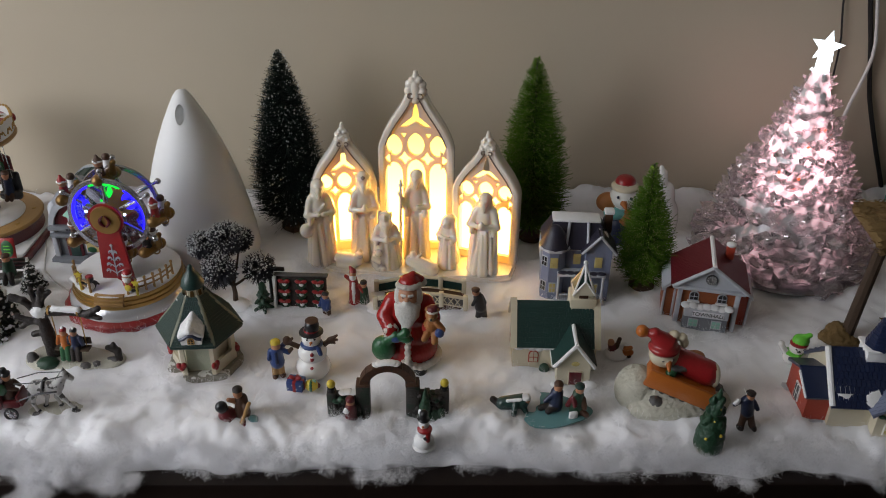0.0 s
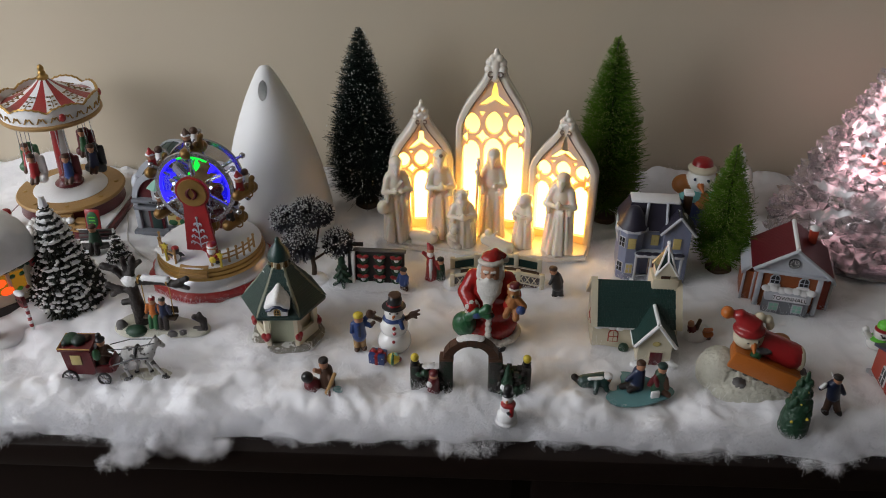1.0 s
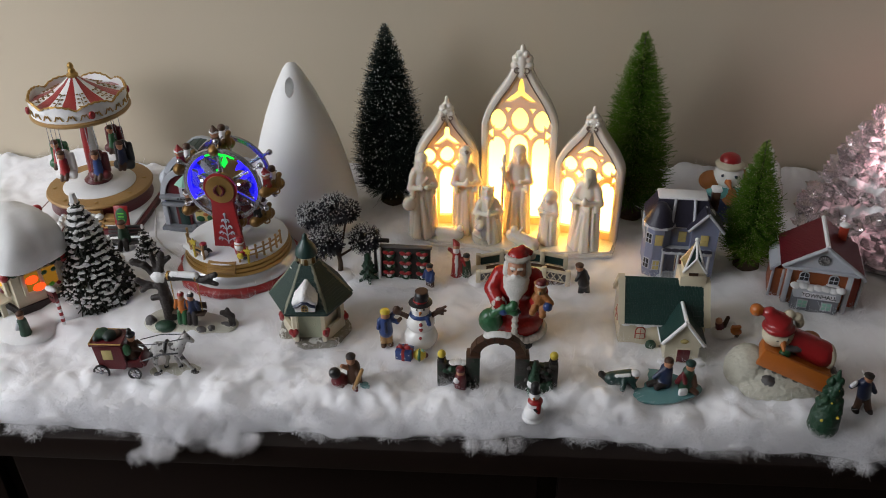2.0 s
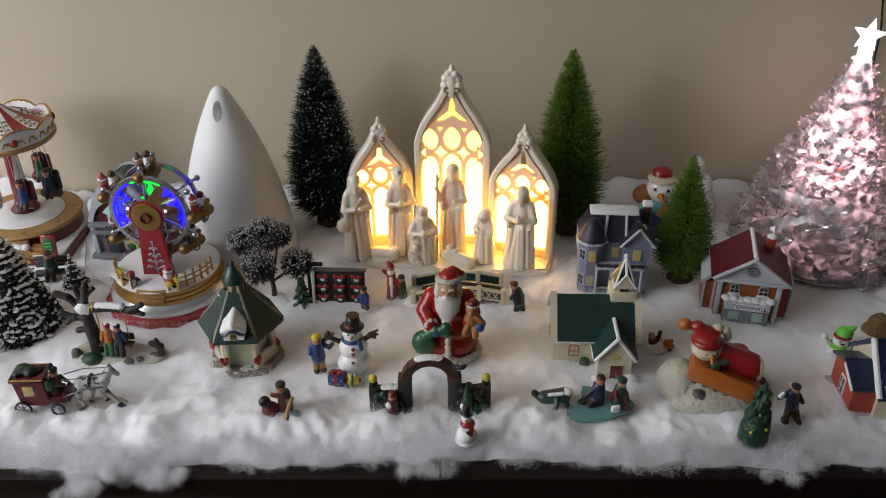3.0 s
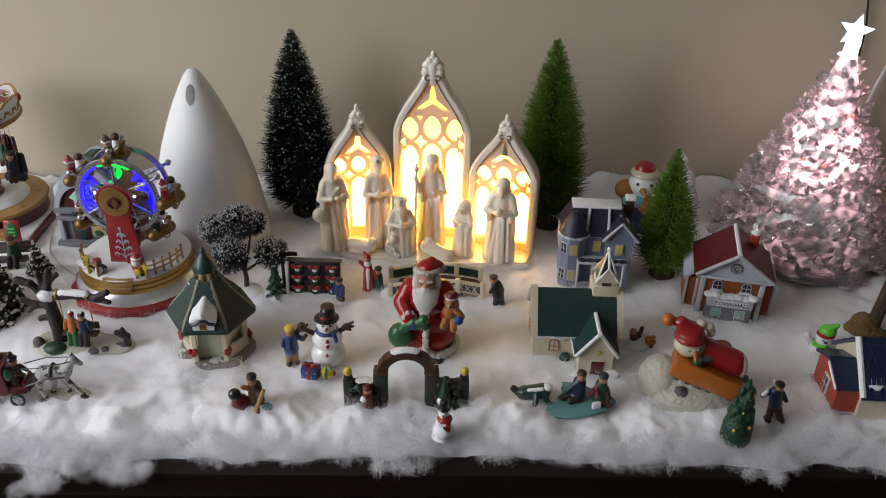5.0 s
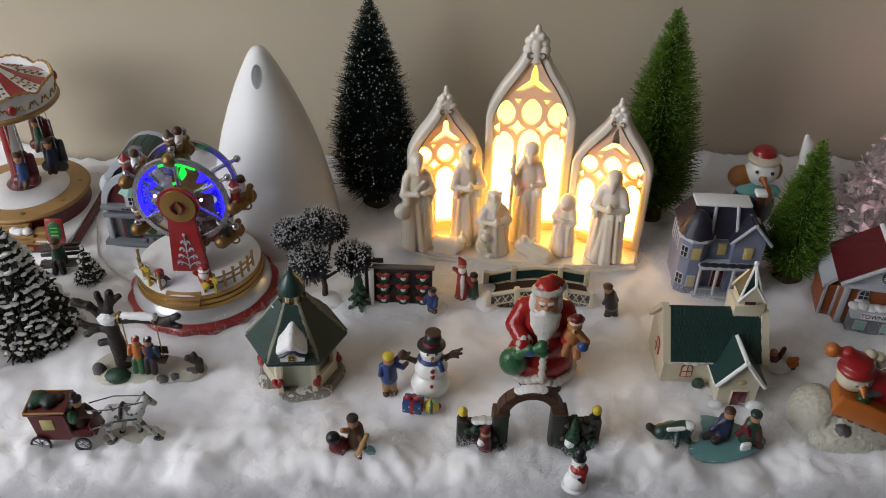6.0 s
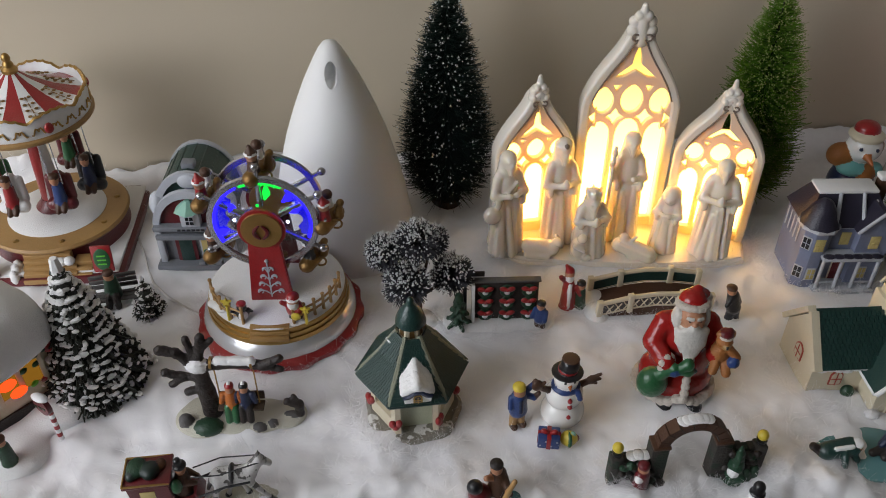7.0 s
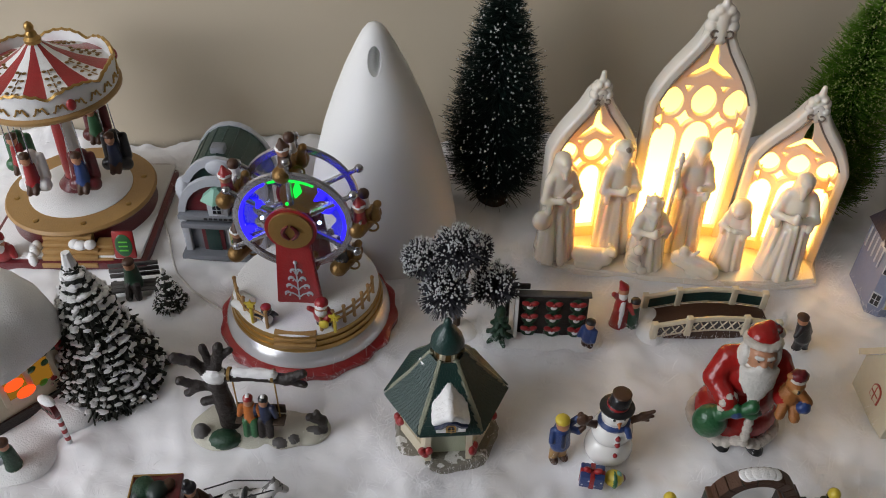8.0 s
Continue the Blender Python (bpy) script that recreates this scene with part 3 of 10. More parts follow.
# fluff along the front edge, some of it hanging over the table's edge
rnd = random.Random(31)
rim = []
for k in range(470):
    x = -0.78 + 1.56 * (k + rnd.random()) / 470
    low = rnd.random()
    rim.append((x, edge_y(x) - 0.001 + 0.018 * (1 - low), -0.010 + 0.010 * (1 - low), rnd.uniform(0.006, 0.013), 0.8))
for x, y, z, n, w in ((-0.345, 0.581, -0.010, 26, 0.030), (-0.372, 0.567, -0.017, 10, 0.010), (-0.305, 0.577, -0.013, 12, 0.014), (0.285, 0.582, -0.012, 6, 0.014), (0.402, 0.584, -0.012, 5, 0.012), (-0.06, 0.586, -0.012, 6, 0.020), (-0.52, 0.588, -0.012, 6, 0.020)):
    for _ in range(n):
        rim.append((x + rnd.gauss(0, w), y + rnd.uniform(-0.006, 0.010), z + rnd.uniform(-0.004, 0.006), rnd.uniform(0.005, 0.010), 0.8))
puffs(rim, 300, 0.0065, 1)
bed = []
for k in range(750):
    x, u = rnd.uniform(-0.78, 0.78), rnd.random() ** 2.2
    y = edge_y(x) + 0.012 + 0.085 * u
    if (x - 0.125) ** 2 + (y - 0.660) ** 2 < 0.0024:
        continue
    bed.append((x, y, ground_z(x, y) - 0.001, rnd.uniform(0.008, 0.018), 0.36 - 0.16 * u))
puffs(bed, 60, 0.009, 2)
rest = []
while len(rest) < 90:
    x, y = rnd.uniform(-0.72, 0.72), rnd.uniform(0.66, 0.86)
    if (x - 0.125) ** 2 + (y - 0.655) ** 2 > 0.0030:
        rest.append((x, y, ground_z(x, y) - 0.0015, rnd.uniform(0.010, 0.022), 0.14))
for k in range(70):
    a = math.pi * (1.0 + (k + rnd.random()) / 70)
    x, y = -0.036 + 0.143 * math.cos(a), 0.932 + 0.054 * math.sin(a)
    rest.append((x, y, ground_z(x, y) + 0.001, rnd.uniform(0.007, 0.013), 0.45))
for k in range(170):
    x, y = rnd.uniform(-0.75, 0.70), rnd.uniform(1.045, 1.100)
    rest.append((x, y, ground_z(x, y), rnd.uniform(0.010, 0.020), 0.4))
for cx, cy, ax, ay in ((-0.253, 0.735, 0.046, 0.046), (0.1165, 0.7495, 0.056, 0.052), (0.302, 0.828, 0.056, 0.050), (0.158, 0.882, 0.052, 0.044), (-0.366, 0.856, 0.074, 0.074), (0.228, 0.672, 0.070, 0.040), (0.415, 0.668, 0.085, 0.058), (-0.169, 0.832, 0.048, 0.022), (-0.026, 0.845, 0.064, 0.026), (-0.0545, 0.652, 0.064, 0.018)):
    for k in range(22):
        a = math.pi * (0.85 + 1.3 * (k + rnd.random()) / 22)
        x, y = cx + ax * math.cos(a) * rnd.uniform(0.98, 1.12), cy + ay * math.sin(a) * rnd.uniform(0.98, 1.12)
        rest.append((x, y, ground_z(x, y) + 0.0005, rnd.uniform(0.006, 0.012), 0.36))
puffs(rest, 75, 0.012, 3)


def on(x, y, sink=0.0015):
    return support_z(x, y) - sink


# ---- cables on the wall ----
def cable(name, pts, r, material, label):
    bm = BM()
    tube(bm, pts, r, 8)
    ob = new(name, finish(bm, material))
    return tagged(ob, label, "cable", "wall cables")


def hung(pts, y, amp=0.0015):
    """A soft line through (x, z) pairs against the wall."""
    zs, xs = [p[1] for p in pts], [p[0] for p in pts]
    return [(float(np.interp(z, zs, xs)) + amp * math.sin(z * 31), y, z) for z in np.linspace(zs[0], zs[-1], 60)]


cable("cable", hung(((0.645, 0.0), (0.612, 0.08), (0.580, 0.17), (0.549, 0.28), (0.534, 0.36), (0.520, 0.50), (0.515, 1.2)), WY - 0.005), 0.0033, M_CABLE, "thick black cable hanging down the wall")
cable("cable", hung(((0.535, 0.0), (0.530, 0.12), (0.521, 0.24), (0.513, 0.28), (0.500, 0.50), (0.495, 1.2)), WY - 0.005), 0.0014, M_CABLE, "thin black cable hanging down the wall")
cable("cable", hung(((0.535, 0.02), (0.545, 0.10), (0.554, 0.155), (0.563, 0.195), (0.566, 0.229), (0.557, 0.271), (0.543, 0.34), (0.530, 0.5), (0.525, 1.2)), WY - 0.012), 0.0024, M_CABLE_W, "pale grey cable curving up the wall")


# ---- bristle trees ----
def bristles(name, prof, count, parent, material, width, seed, label="", up=0.35, tips=None, tip_size=0.0007, tip_share=0.3, len_var=0.18, tier=0.0):
    """A brush of single bristles round a wire, to a radius given by height; flock or tinsel on some of the tips."""
    rnd = random.Random(seed)
    zs, rs = [p[1] for p in prof], [p[0] * 0.93 for p in prof]
    verts, faces, tv, tf = [], [], [], []
    weights = np.interp(np.linspace(zs[0], zs[-1], 200), zs, rs) + 0.004
    cum = np.cumsum(weights) / weights.sum()
    for _ in range(count):
        z = zs[0] + (zs[-1] - zs[0]) * float(np.searchsorted(cum, rnd.random())) / 200
        a = rnd.uniform(0, 2 * math.pi)
        if tier:
            # wound on a spiral wire: the bristles bunch into turns
            ph = 2 * math.pi * z / tier - a
            z += 0.6 * tier / (2 * math.pi) * math.sin(ph)
        r = float(np.interp(z, zs, rs)) * (1 + rnd.gauss(0, len_var * 0.6))
        p = Vector((0.001 * math.cos(a), 0.001 * math.sin(a), z))
        q = Vector((r * math.cos(a), r * math.sin(a), z + r * (up + rnd.gauss(0, 0.16))))
        mid = (p + q) / 2 + Vector((0, 0, rnd.uniform(-0.1, 0.02) * r))
        s = Vector((-math.sin(a), math.cos(a), rnd.uniform(-1.2, 1.2))).normalized() * width
        n = len(verts)
        verts += [p - s, p + s, mid + s, mid - s, q + s * 0.6, q - s * 0.6]
        faces += [(n, n + 1, n + 2, n + 3), (n + 3, n + 2, n + 4, n + 5)]
        if tips and rnd.random() < tip_share:
            k, e = len(tv), tip_size * rnd.uniform(0.6, 1.5)
            c = q - (q - p) * rnd.uniform(0, 0.12)
            tv += [c + Vector(v) * e for v in ((1, 0, -0.6), (-0.5, 0.9, -0.6), (-0.5, -0.9, -0.6), (0, 0, 1))]
            tf += [(k, k + 1, k + 3), (k + 1, k + 2, k + 3), (k + 2, k, k + 3), (k, k + 2, k + 1)]
    me = bpy.data.meshes.new(name)
    me.from_pydata([tuple(v) for v in verts], [], faces)
    me.materials.append(material)
    ob = tagged(new(name, me), label)
    ob.parent = parent
    if tips:
        me = bpy.data.meshes.new("tips")
        me.from_pydata([tuple(v) for v in tv], [], tf)
        me.materials.append(tips)
        t = tagged(new("flock" if tips is M_FLOCK else "tinsel", me), kind="stuff")
        t.parent = parent
    return ob


def brush_tree(x, y, h, prof, count, material, tips, share, tip_size, label, seed, width=0.00030, lean=(0, 0), up=0.35, tier=0.0):
    t = thing("bottle_brush_tree", x, y, on(x, y), 0, label, "miniature tree", "bottle brush trees", rx=lean[0], ry=lean[1])
    bm = BM()
    cyl(bm, 0, 0, 0.0, 0.016, 0.015, 0.008, 24)
    cyl(bm, 0, 0, 0.008, 0.015, 0.004, 0.004, 24)
    part("base", bm, M_WOOD, t)
    bm = BM()
    cyl(bm, 0, 0, 0.004, 0.0024, 0.0010, h - 0.006, 8)
    part("trunk", bm, M_BARK, t)
    bristles("crown", prof, count, t, material, width, seed, tips=tips, tip_share=share, tip_size=tip_size, up=up, len_var=0.18 if tips is M_FLOCK else 0.23, tier=tier)
    return t


brush_tree(-0.200, 1.022, 0.245, [(0.034, 0.020), (0.046, 0.035), (0.0475, 0.075), (0.041, 0.12), (0.031, 0.165), (0.020, 0.205), (0.009, 0.235), (0.003, 0.246)], 15000, M_BRISTLE, M_FLOCK, 0.08, 0.0009, "dark green bottle brush tree with white flocked tips", 3, width=0.00036, up=0.10, tier=0.010)
brush_tree(0.119, 1.0, 0.249, [(0.036, 0.022), (0.043, 0.05), (0.040, 0.10), (0.033, 0.15), (0.022, 0.195), (0.011, 0.232), (0.003, 0.25)], 10000, M_BRISTLE_G, M_TINSEL, 0.55, 0.0007, "bright green tinsel bottle brush tree", 4, width=0.00046, lean=(0, -1.5), up=0.22, tier=0.019)
brush_tree(0.243, 0.882, 0.168, [(0.024, 0.014), (0.034, 0.035), (0.031, 0.065), (0.022, 0.105), (0.012, 0.14), (0.003, 0.166)], 6500, M_BRISTLE_G, M_TINSEL, 0.55, 0.0006, "small bright green tinsel bottle brush tree", 5, width=0.00044, lean=(0, -2), up=0.22, tier=0.016)

# ---- white ceramic cone with a hole near its tip ----
prof = [(0.0, 0.217), (0.006, 0.2155), (0.0105, 0.210), (0.017, 0.198), (0.0268, 0.178), (0.0375, 0.152), (0.0475, 0.124), (0.0565, 0.092), (0.0635, 0.060), (0.0685, 0.030), (0.071, 0.008), (0.0705, 0.0), (0.063, 0.0)]
bm = BM()
lathe(bm, [(max(r, 0.0004), z) for r, z in prof], 64)
me = finish(bm, M_CONE, True, 60)
cone = new("cone_ornament", me)
cone.matrix_world = pose(-0.308, 0.972, on(-0.308, 0.972), 0, 0, 0)
bm = BM()
ball(bm, 0, 0, 0, 0.0056, 0.016, 0.0115, u=24, v=16)
cutter = new("cutter", finish(bm, M_CONE))
cutter.matrix_world = cone.matrix_world @ pose(0, -0.02, 0.193)
b = cone.modifiers.new("hole", "BOOLEAN")
b.operation, b.object, b.solver = "DIFFERENCE", cutter, "EXACT"
bpy.context.view_layer.update()
cone.data = bpy.data.meshes.new_from_object(cone.evaluated_get(bpy.context.evaluated_depsgraph_get()))
cone.modifiers.clear()
bpy.data.objects.remove(cutter)
cone.data.shade_smooth()
cone.data.set_sharp_from_angle(angle=radians(50))
tagged(cone, "smooth white ceramic cone with an oval hole near its tip", "ornament")


# ---- lit porcelain nativity screen ----
def outline(loops, depth, material, bevel=0.0):
    """Flat pierced panel from closed loops of (x, z): the first is the rim, the others holes."""
    cu = bpy.data.curves.new("panel", "CURVE")
    cu.dimensions, cu.fill_mode = "2D", "BOTH"
    cu.extrude, cu.bevel_depth, cu.bevel_resolution = depth / 2 - bevel, bevel, 2
    for lp in loops:
        s = cu.splines.new("POLY")
        s.points.add(len(lp) - 1)
        for pnt, (px, pz) in zip(s.points, lp):
            pnt.co = (px, pz, 0, 1)
        s.use_cyclic_u = True
    tmp = new("panel", cu)
    me = bpy.data.meshes.new_from_object(tmp.evaluated_get(bpy.context.evaluated_depsgraph_get()))
    bpy.data.objects.remove(tmp)
    me.transform(pose(0, 0, 0, 90, 0, 0))
    me.materials.clear()
    me.materials.append(material)
    me.shade_smooth()
    me.set_sharp_from_angle(angle=radians(45))
    return me


def oval(x, z, rx, rz, n=20, point=0.0):
    pts = []
    for i in range(n):
        a = 2 * math.pi * i / n
        c, s = math.cos(a), math.sin(a)
        pts.append((x + rx * c * (1 - point * max(0, s) ** 2), z + rz * s))
    return pts


def lancet(x, z0, z1, w):
    return [(x - w, z0), (x + w, z0)] + [(x + w * math.cos(a), z1 - w * 1.6 + 1.6 * w * math.sin(a)) for a in (math.pi * i / 12 for i in range(13))]


def diamond(x, z, w, h):
    return [(x + w * c * (0.9 if i % 2 else 1), z + h * s * (0.9 if i % 2 else 1)) for i, (c, s) in enumerate(((1, 0), (0.42, 0.42), (0, 1), (-0.42, 0.42), (-1, 0), (-0.42, -0.42), (0, -1), (0.42, -0.42)))]


def trefoil(z, w, h):
    """Three-armed opening high in a gable."""
    half = [(0.0, h), (0.18 * w, 0.62 * h), (0.22 * w, 0.40 * h), (0.62 * w, 0.20 * h), (1.0 * w, 0.0), (0.5 * w, 0.03 * h), (0.12 * w, 0.16 * h)]
    return [(x, z + q) for x, q in half] + [(0.0, z + 0.20 * h)] + [(-x, z + q) for x, q in half[:0:-1]]


def gable(w, h, neck, shoulder):
    """Outline of a panel: upright sides, then an ogee up to the neck under the finial."""
    right = [(w * 0.985, 0.0), (w * 0.995, 0.15 * h), (w, 0.3 * h), (w, 0.45 * h)]
    for fx, fz in ((1.0, 0.0), (0.955, 0.13), (0.875, 0.27), (0.765, 0.42), (0.63, 0.57), (0.49, 0.71), (0.37, 0.84), (0.29, 0.95), (0.22, 1.06), (0.10, 1.16), (0.02, 1.20)):
        right.append((w * fx, shoulder + (neck - shoulder) * fz))
    return right


def inset(pts, d):
    """A row of points moved inwards, towards x = 0 and down."""
    out = []
    for i, p in enumerate(pts):
        a, b = Vector(pts[max(i - 1, 0)]), Vector(pts[min(i + 1, len(pts) - 1)])
        t = (b - a).normalized()
        out.append((max(p[0] - t.y * d, 0.0005), p[1] + t.x * d))
    return out


def closed(right):
    return right + [(-a, b) for a, b in right[::-1]]


def panel(parent, x, y, rz, w, h, neck, shoulder, oval_z, diamond_z, lancet_z, trefoil_z, cap):
    """One gabled tracery panel with a deep rim; heights from its foot."""
    right = gable(w, h, neck, shoulder)
    q, k = w / 0.0463, h / 0.243
    inner = inset(right, 0.0030)
    holes = [trefoil(trefoil_z, w * 0.47, neck - trefoil_z - 0.003 * k)]
    for i in (-1, 0, 1):
        holes.append(oval(i * 0.0262 * q, oval_z - (0 if i == 0 else 0.002 * k), (0.0110 if i == 0 else 0.0102) * q, (0.0158 if i == 0 else 0.0148) * k, 20, 0.30))
    for s in (-1, 1):
        holes.append(diamond(s * 0.0138 * q, diamond_z, 0.0104 * q, 0.0108 * k))
        holes.append([(s * 0.0352 * q - 0.005 * q, diamond_z + 0.0085 * k), (s * 0.0352 * q + 0.0045 * q, diamond_z - 0.001 * k), (s * 0.0352 * q - 0.004 * q * s, diamond_z - 0.011 * k)] if s > 0 else [(-0.0352 * q + 0.005 * q, diamond_z + 0.0085 * k), (-0.0352 * q - 0.0045 * q, diamond_z - 0.001 * k), (-0.0352 * q + 0.004 * q, diamond_z - 0.011 * k)][::-1])
        holes.append([(s * 0.0148 * q - 0.0052 * q, oval_z + 0.0150 * k), (s * 0.0148 * q + 0.0052 * q, oval_z + 0.0150 * k), (s * 0.0148 * q, oval_z + 0.0060 * k)][::s])
        holes.append(lancet(s * 0.0268 * q, 0.012, lancet_z - 0.001 * k, 0.0112 * q))
    holes.append(lancet(0, 0.014, lancet_z + 0.003 * k, 0.0122 * q))
    pn = new("tracery_panel", outline([closed(inner)] + holes, 0.006, M_THIN, 0.0008))
    pn.parent = parent
    pn.matrix_local = pose(x, y, 0.004, 0, 0, rz)
    tagged(pn, "pierced porcelain tracery panel")
    rim = new("rim", outline([closed(inset(right, 0.0024)), closed(inset(right, 0.0062))], 0.019, M_PORC, 0.0026))
    rim.parent = pn
    rim.location = (0, 0.0045, 0)
    tagged(rim)
    # groove's shade drawn as a grey line inside the rim, scrolled under the finial
    bm = BM()
    line = inset(right[:-3], 0.0078)[5:]
    zt = line[-1][1]
    for s in (-1, 1):
        curl = [(0.0058 * k + 0.0030 * k * math.cos(t), zt + 0.0080 * k + 0.0032 * k * math.sin(t)) for t in (-2.6 + 0.5 * i for i in range(11))]
        tube(bm, [(s * a, -0.0048, b) for a, b in line[:-1]] + [(s * a, -0.0062, b) for a, b in curl], 0.00085, 6)
    part("grey_line", bm, M_LINE, pn)
    pr = []
    for s in (-1, 1):
        pr += [E(s * 0.0078 * k, 0, neck + 0.0055 * k, 0.0062 * k, 0.0062, 0.0058 * k), E(s * 0.0068 * k, 0.001, neck + 0.0135 * k, 0.0060 * k, 0.0055, 0.0056 * k), E(s * 0.0040 * k, -0.001, neck + 0.0195 * k, 0.0046 * k, 0.0050, 0.0046 * k), C((s * 0.0105 * k, 0, neck - 0.008 * k), (s * 0.0080 * k, 0, neck + 0.003 * k), 0.0045 * k, 0.0045 * k)]
    pr += [C((0, 0.001, neck - 0.003), (0, 0, neck + 0.016 * k), 0.0080 * k, 0.0060 * k), C((0, 0, neck + 0.016 * k), (0, 0, h - 0.0028), 0.0060 * k, 0.0028 * k)]
    figurine(pr, [M_PORC], pose(0, 0, 0), "", 0.0009, "finial", parent=pn, smooth=1)
    # glowing panel added in place of the bulb, behind the openings
    back = [(a, min(b, cap)) for a, b in inset(right, 0.0064)]
    bm = BM()
    prism(bm, closed(back), 0.0125, 0.0135)
    part("lit_backing", bm, L_WARM, pn, "glowing warm light behind the openings")
    # unseen plate added to keep the panel's glow off the wall behind
    bm = BM()
    prism(bm, closed(back), 0.0138, 0.0155)
    part("light_shield", bm, M_PORC, pn)
    return pn


nx_, ny_ = -0.036, 0.935
nat = thing("nativity_lantern", nx_, ny_, on(nx_, ny_, 0.001), -6, "cream porcelain nativity lantern glowing warm through gothic tracery", "lantern")
panel(nat, 0.001, 0.027, 0, 0.0463, 0.240, 0.209, 0.140, 0.1475, 0.1285, 0.1250, 0.1680, 0.196)
panel(nat, -0.0865, 0.014, 12, 0.0395, 0.178, 0.151, 0.098, 0.1010, 0.0870, 0.0830, 0.1130, 0.130)
panel(nat, 0.0885, 0.008, -12, 0.0415, 0.178, 0.151, 0.098, 0.1010, 0.0870, 0.0830, 0.1130, 0.118)
bm = BM()
pts = [(-0.124, 0.030), (-0.130, 0.0), (-0.126, -0.026), (-0.09, -0.036), (-0.03, -0.039), (0.04, -0.039), (0.095, -0.038), (0.124, -0.030), (0.130, 0.0), (0.124, 0.026), (0.06, 0.050), (-0.06, 0.050)]
prism(bm, pts, 0.0, 0.007, "z")
bmesh.ops.bevel(bm, geom=[e for e in bm.edges if all(v.co.z > 0.005 for v in e.verts)], offset=0.003, segments=3, affect="EDGES")
part("base", bm, M_PORC, nat)


def robed(h, w, kneel=False, head="bare", hold=True, bag=0, staff=False, seed=1):
    """Robed standing or kneeling porcelain figure with folds; 1 is a brown painted jewel."""
    r, pr = 0.0080, []
    rnd = random.Random(seed)
    if kneel:
        pr += [E(0, 0.004, 0.012, w * 1.05, w * 1.25, 0.017), C((0, 0.003, 0.014), (0, 0, h * 0.58), w * 0.92, w * 0.66)]
    else:
        pr += [C((0, 0.002, 0.006), (0, 0.001, h * 0.50), w * 0.92, w * 0.66)]
    pr += [E(0, 0.001, h * 0.68, w * 0.74, w * 0.62, h * 0.15), C((-w * 0.55, 0.001, h * 0.79), (w * 0.55, 0.001, h * 0.79), w * 0.33, w * 0.33)]
    # folds of the robe and the open cloak over it
    for i in range(7):
        a = math.radians(-170 + 27 * i + rnd.uniform(-8, 8))
        tw = rnd.uniform(-0.25, 0.25)
        pr.append(C((math.cos(a) * w * 1.0, math.sin(a) * w * 1.0, 0.003), (math.cos(a + tw) * w * 0.66, math.sin(a + tw) * w * 0.62, h * rnd.uniform(0.42, 0.58)), w * rnd.uniform(0.18, 0.30), w * 0.10))
    for s in (-1, 1):
        pr += [C((s * w * 0.72, -w * 0.05, h * 0.75), (s * w * 0.98, -w * 0.25, h * 0.03), w * 0.27, w * 0.26), C((s * w * 0.60, -w * 0.45, h * 0.55), (s * w * 0.80, -w * 0.75, h * 0.04), w * 0.10, w * 0.16)]
        up = staff and s < 0
        e = (s * w * 1.05, -w * 0.35, h * 0.62)
        g = (s * w * 1.35, -w * 0.75, h * 0.78) if up else (s * w * 0.22, -w * 0.92, h * 0.645)
        pr += [C((s * w * 0.74, 0, h * 0.755), e, w * 0.27, w * 0.25), C(e, g, w * 0.24, w * 0.17), E(e[0] * 0.8, -w * 0.62, h * 0.565, w * 0.20, w * 0.20, h * 0.055), E(*g, w * 0.17)]
    if hold and not staff:
        pr += [E(0, -w * 1.08, h * 0.665, w * 0.27, w * 0.25, w * 0.32), E(0, -w * 1.08, h * 0.665 + w * 0.34, w * 0.10)]
    hz = h - r
    pr += [C((0, 0, h * 0.78), (0, -0.001, hz), w * 0.26, w * 0.26), E(0, -0.0022, hz, r * 0.80, r * 0.92, r), E(0, -0.0022 - r * 0.93, hz - r * 0.06, r * 0.15, r * 0.20, r * 0.26), C((-r * 0.4, -r * 0.98, hz + r * 0.22), (r * 0.4, -r * 0.98, hz + r * 0.22), r * 0.14, r * 0.14)]
    if head in ("bare", "crown", "turban"):
        pr += [C((0, -r * 0.85, hz - r * 0.55), (0, -r * 1.0, hz - r * 1.5), r * 0.48, r * 0.22), E(0, 0.001, hz + r * 0.12, r * 0.95, r * 0.95, r * 0.95), C((0, 0.002, hz), (0, 0.003, hz - r * 1.5), r * 0.95, r * 1.15)]
    if head == "veil":
        pr += [E(0, 0.0012, hz + r * 0.12, r * 1.05, r * 1.05, r * 1.08), C((0, 0.004, hz), (0, 0.006, h * 0.50), r * 1.0, w * 0.72)]
        pr += [C((s * r * 0.9, -0.001, hz), (s * w * 0.72, -w * 0.2, h * 0.52), r * 0.30, w * 0.22) for s in (-1, 1)]
    if head == "crown":
        pr += [C((0, 0, hz + r * 0.75), (0, 0, hz + r * 1.15), r * 0.82, r * 0.85)] + [C((r * 0.85 * math.cos(a), r * 0.85 * math.sin(a), hz + r * 1.1), (r * 0.95 * math.cos(a), r * 0.95 * math.sin(a), hz + r * 1.75), r * 0.22, r * 0.10) for a in (0.3 + 1.05 * i for i in range(6))]
    if head == "turban":
        pr += [E(0, 0, hz + r * 0.75, r * 1.12, r * 1.10, r * 0.50), E(0, 0, hz + r * 1.15, r * 0.75, r * 0.75, r * 0.45), E(0, -r * 0.95, hz + r * 0.95, r * 0.24, None, None, 1)]
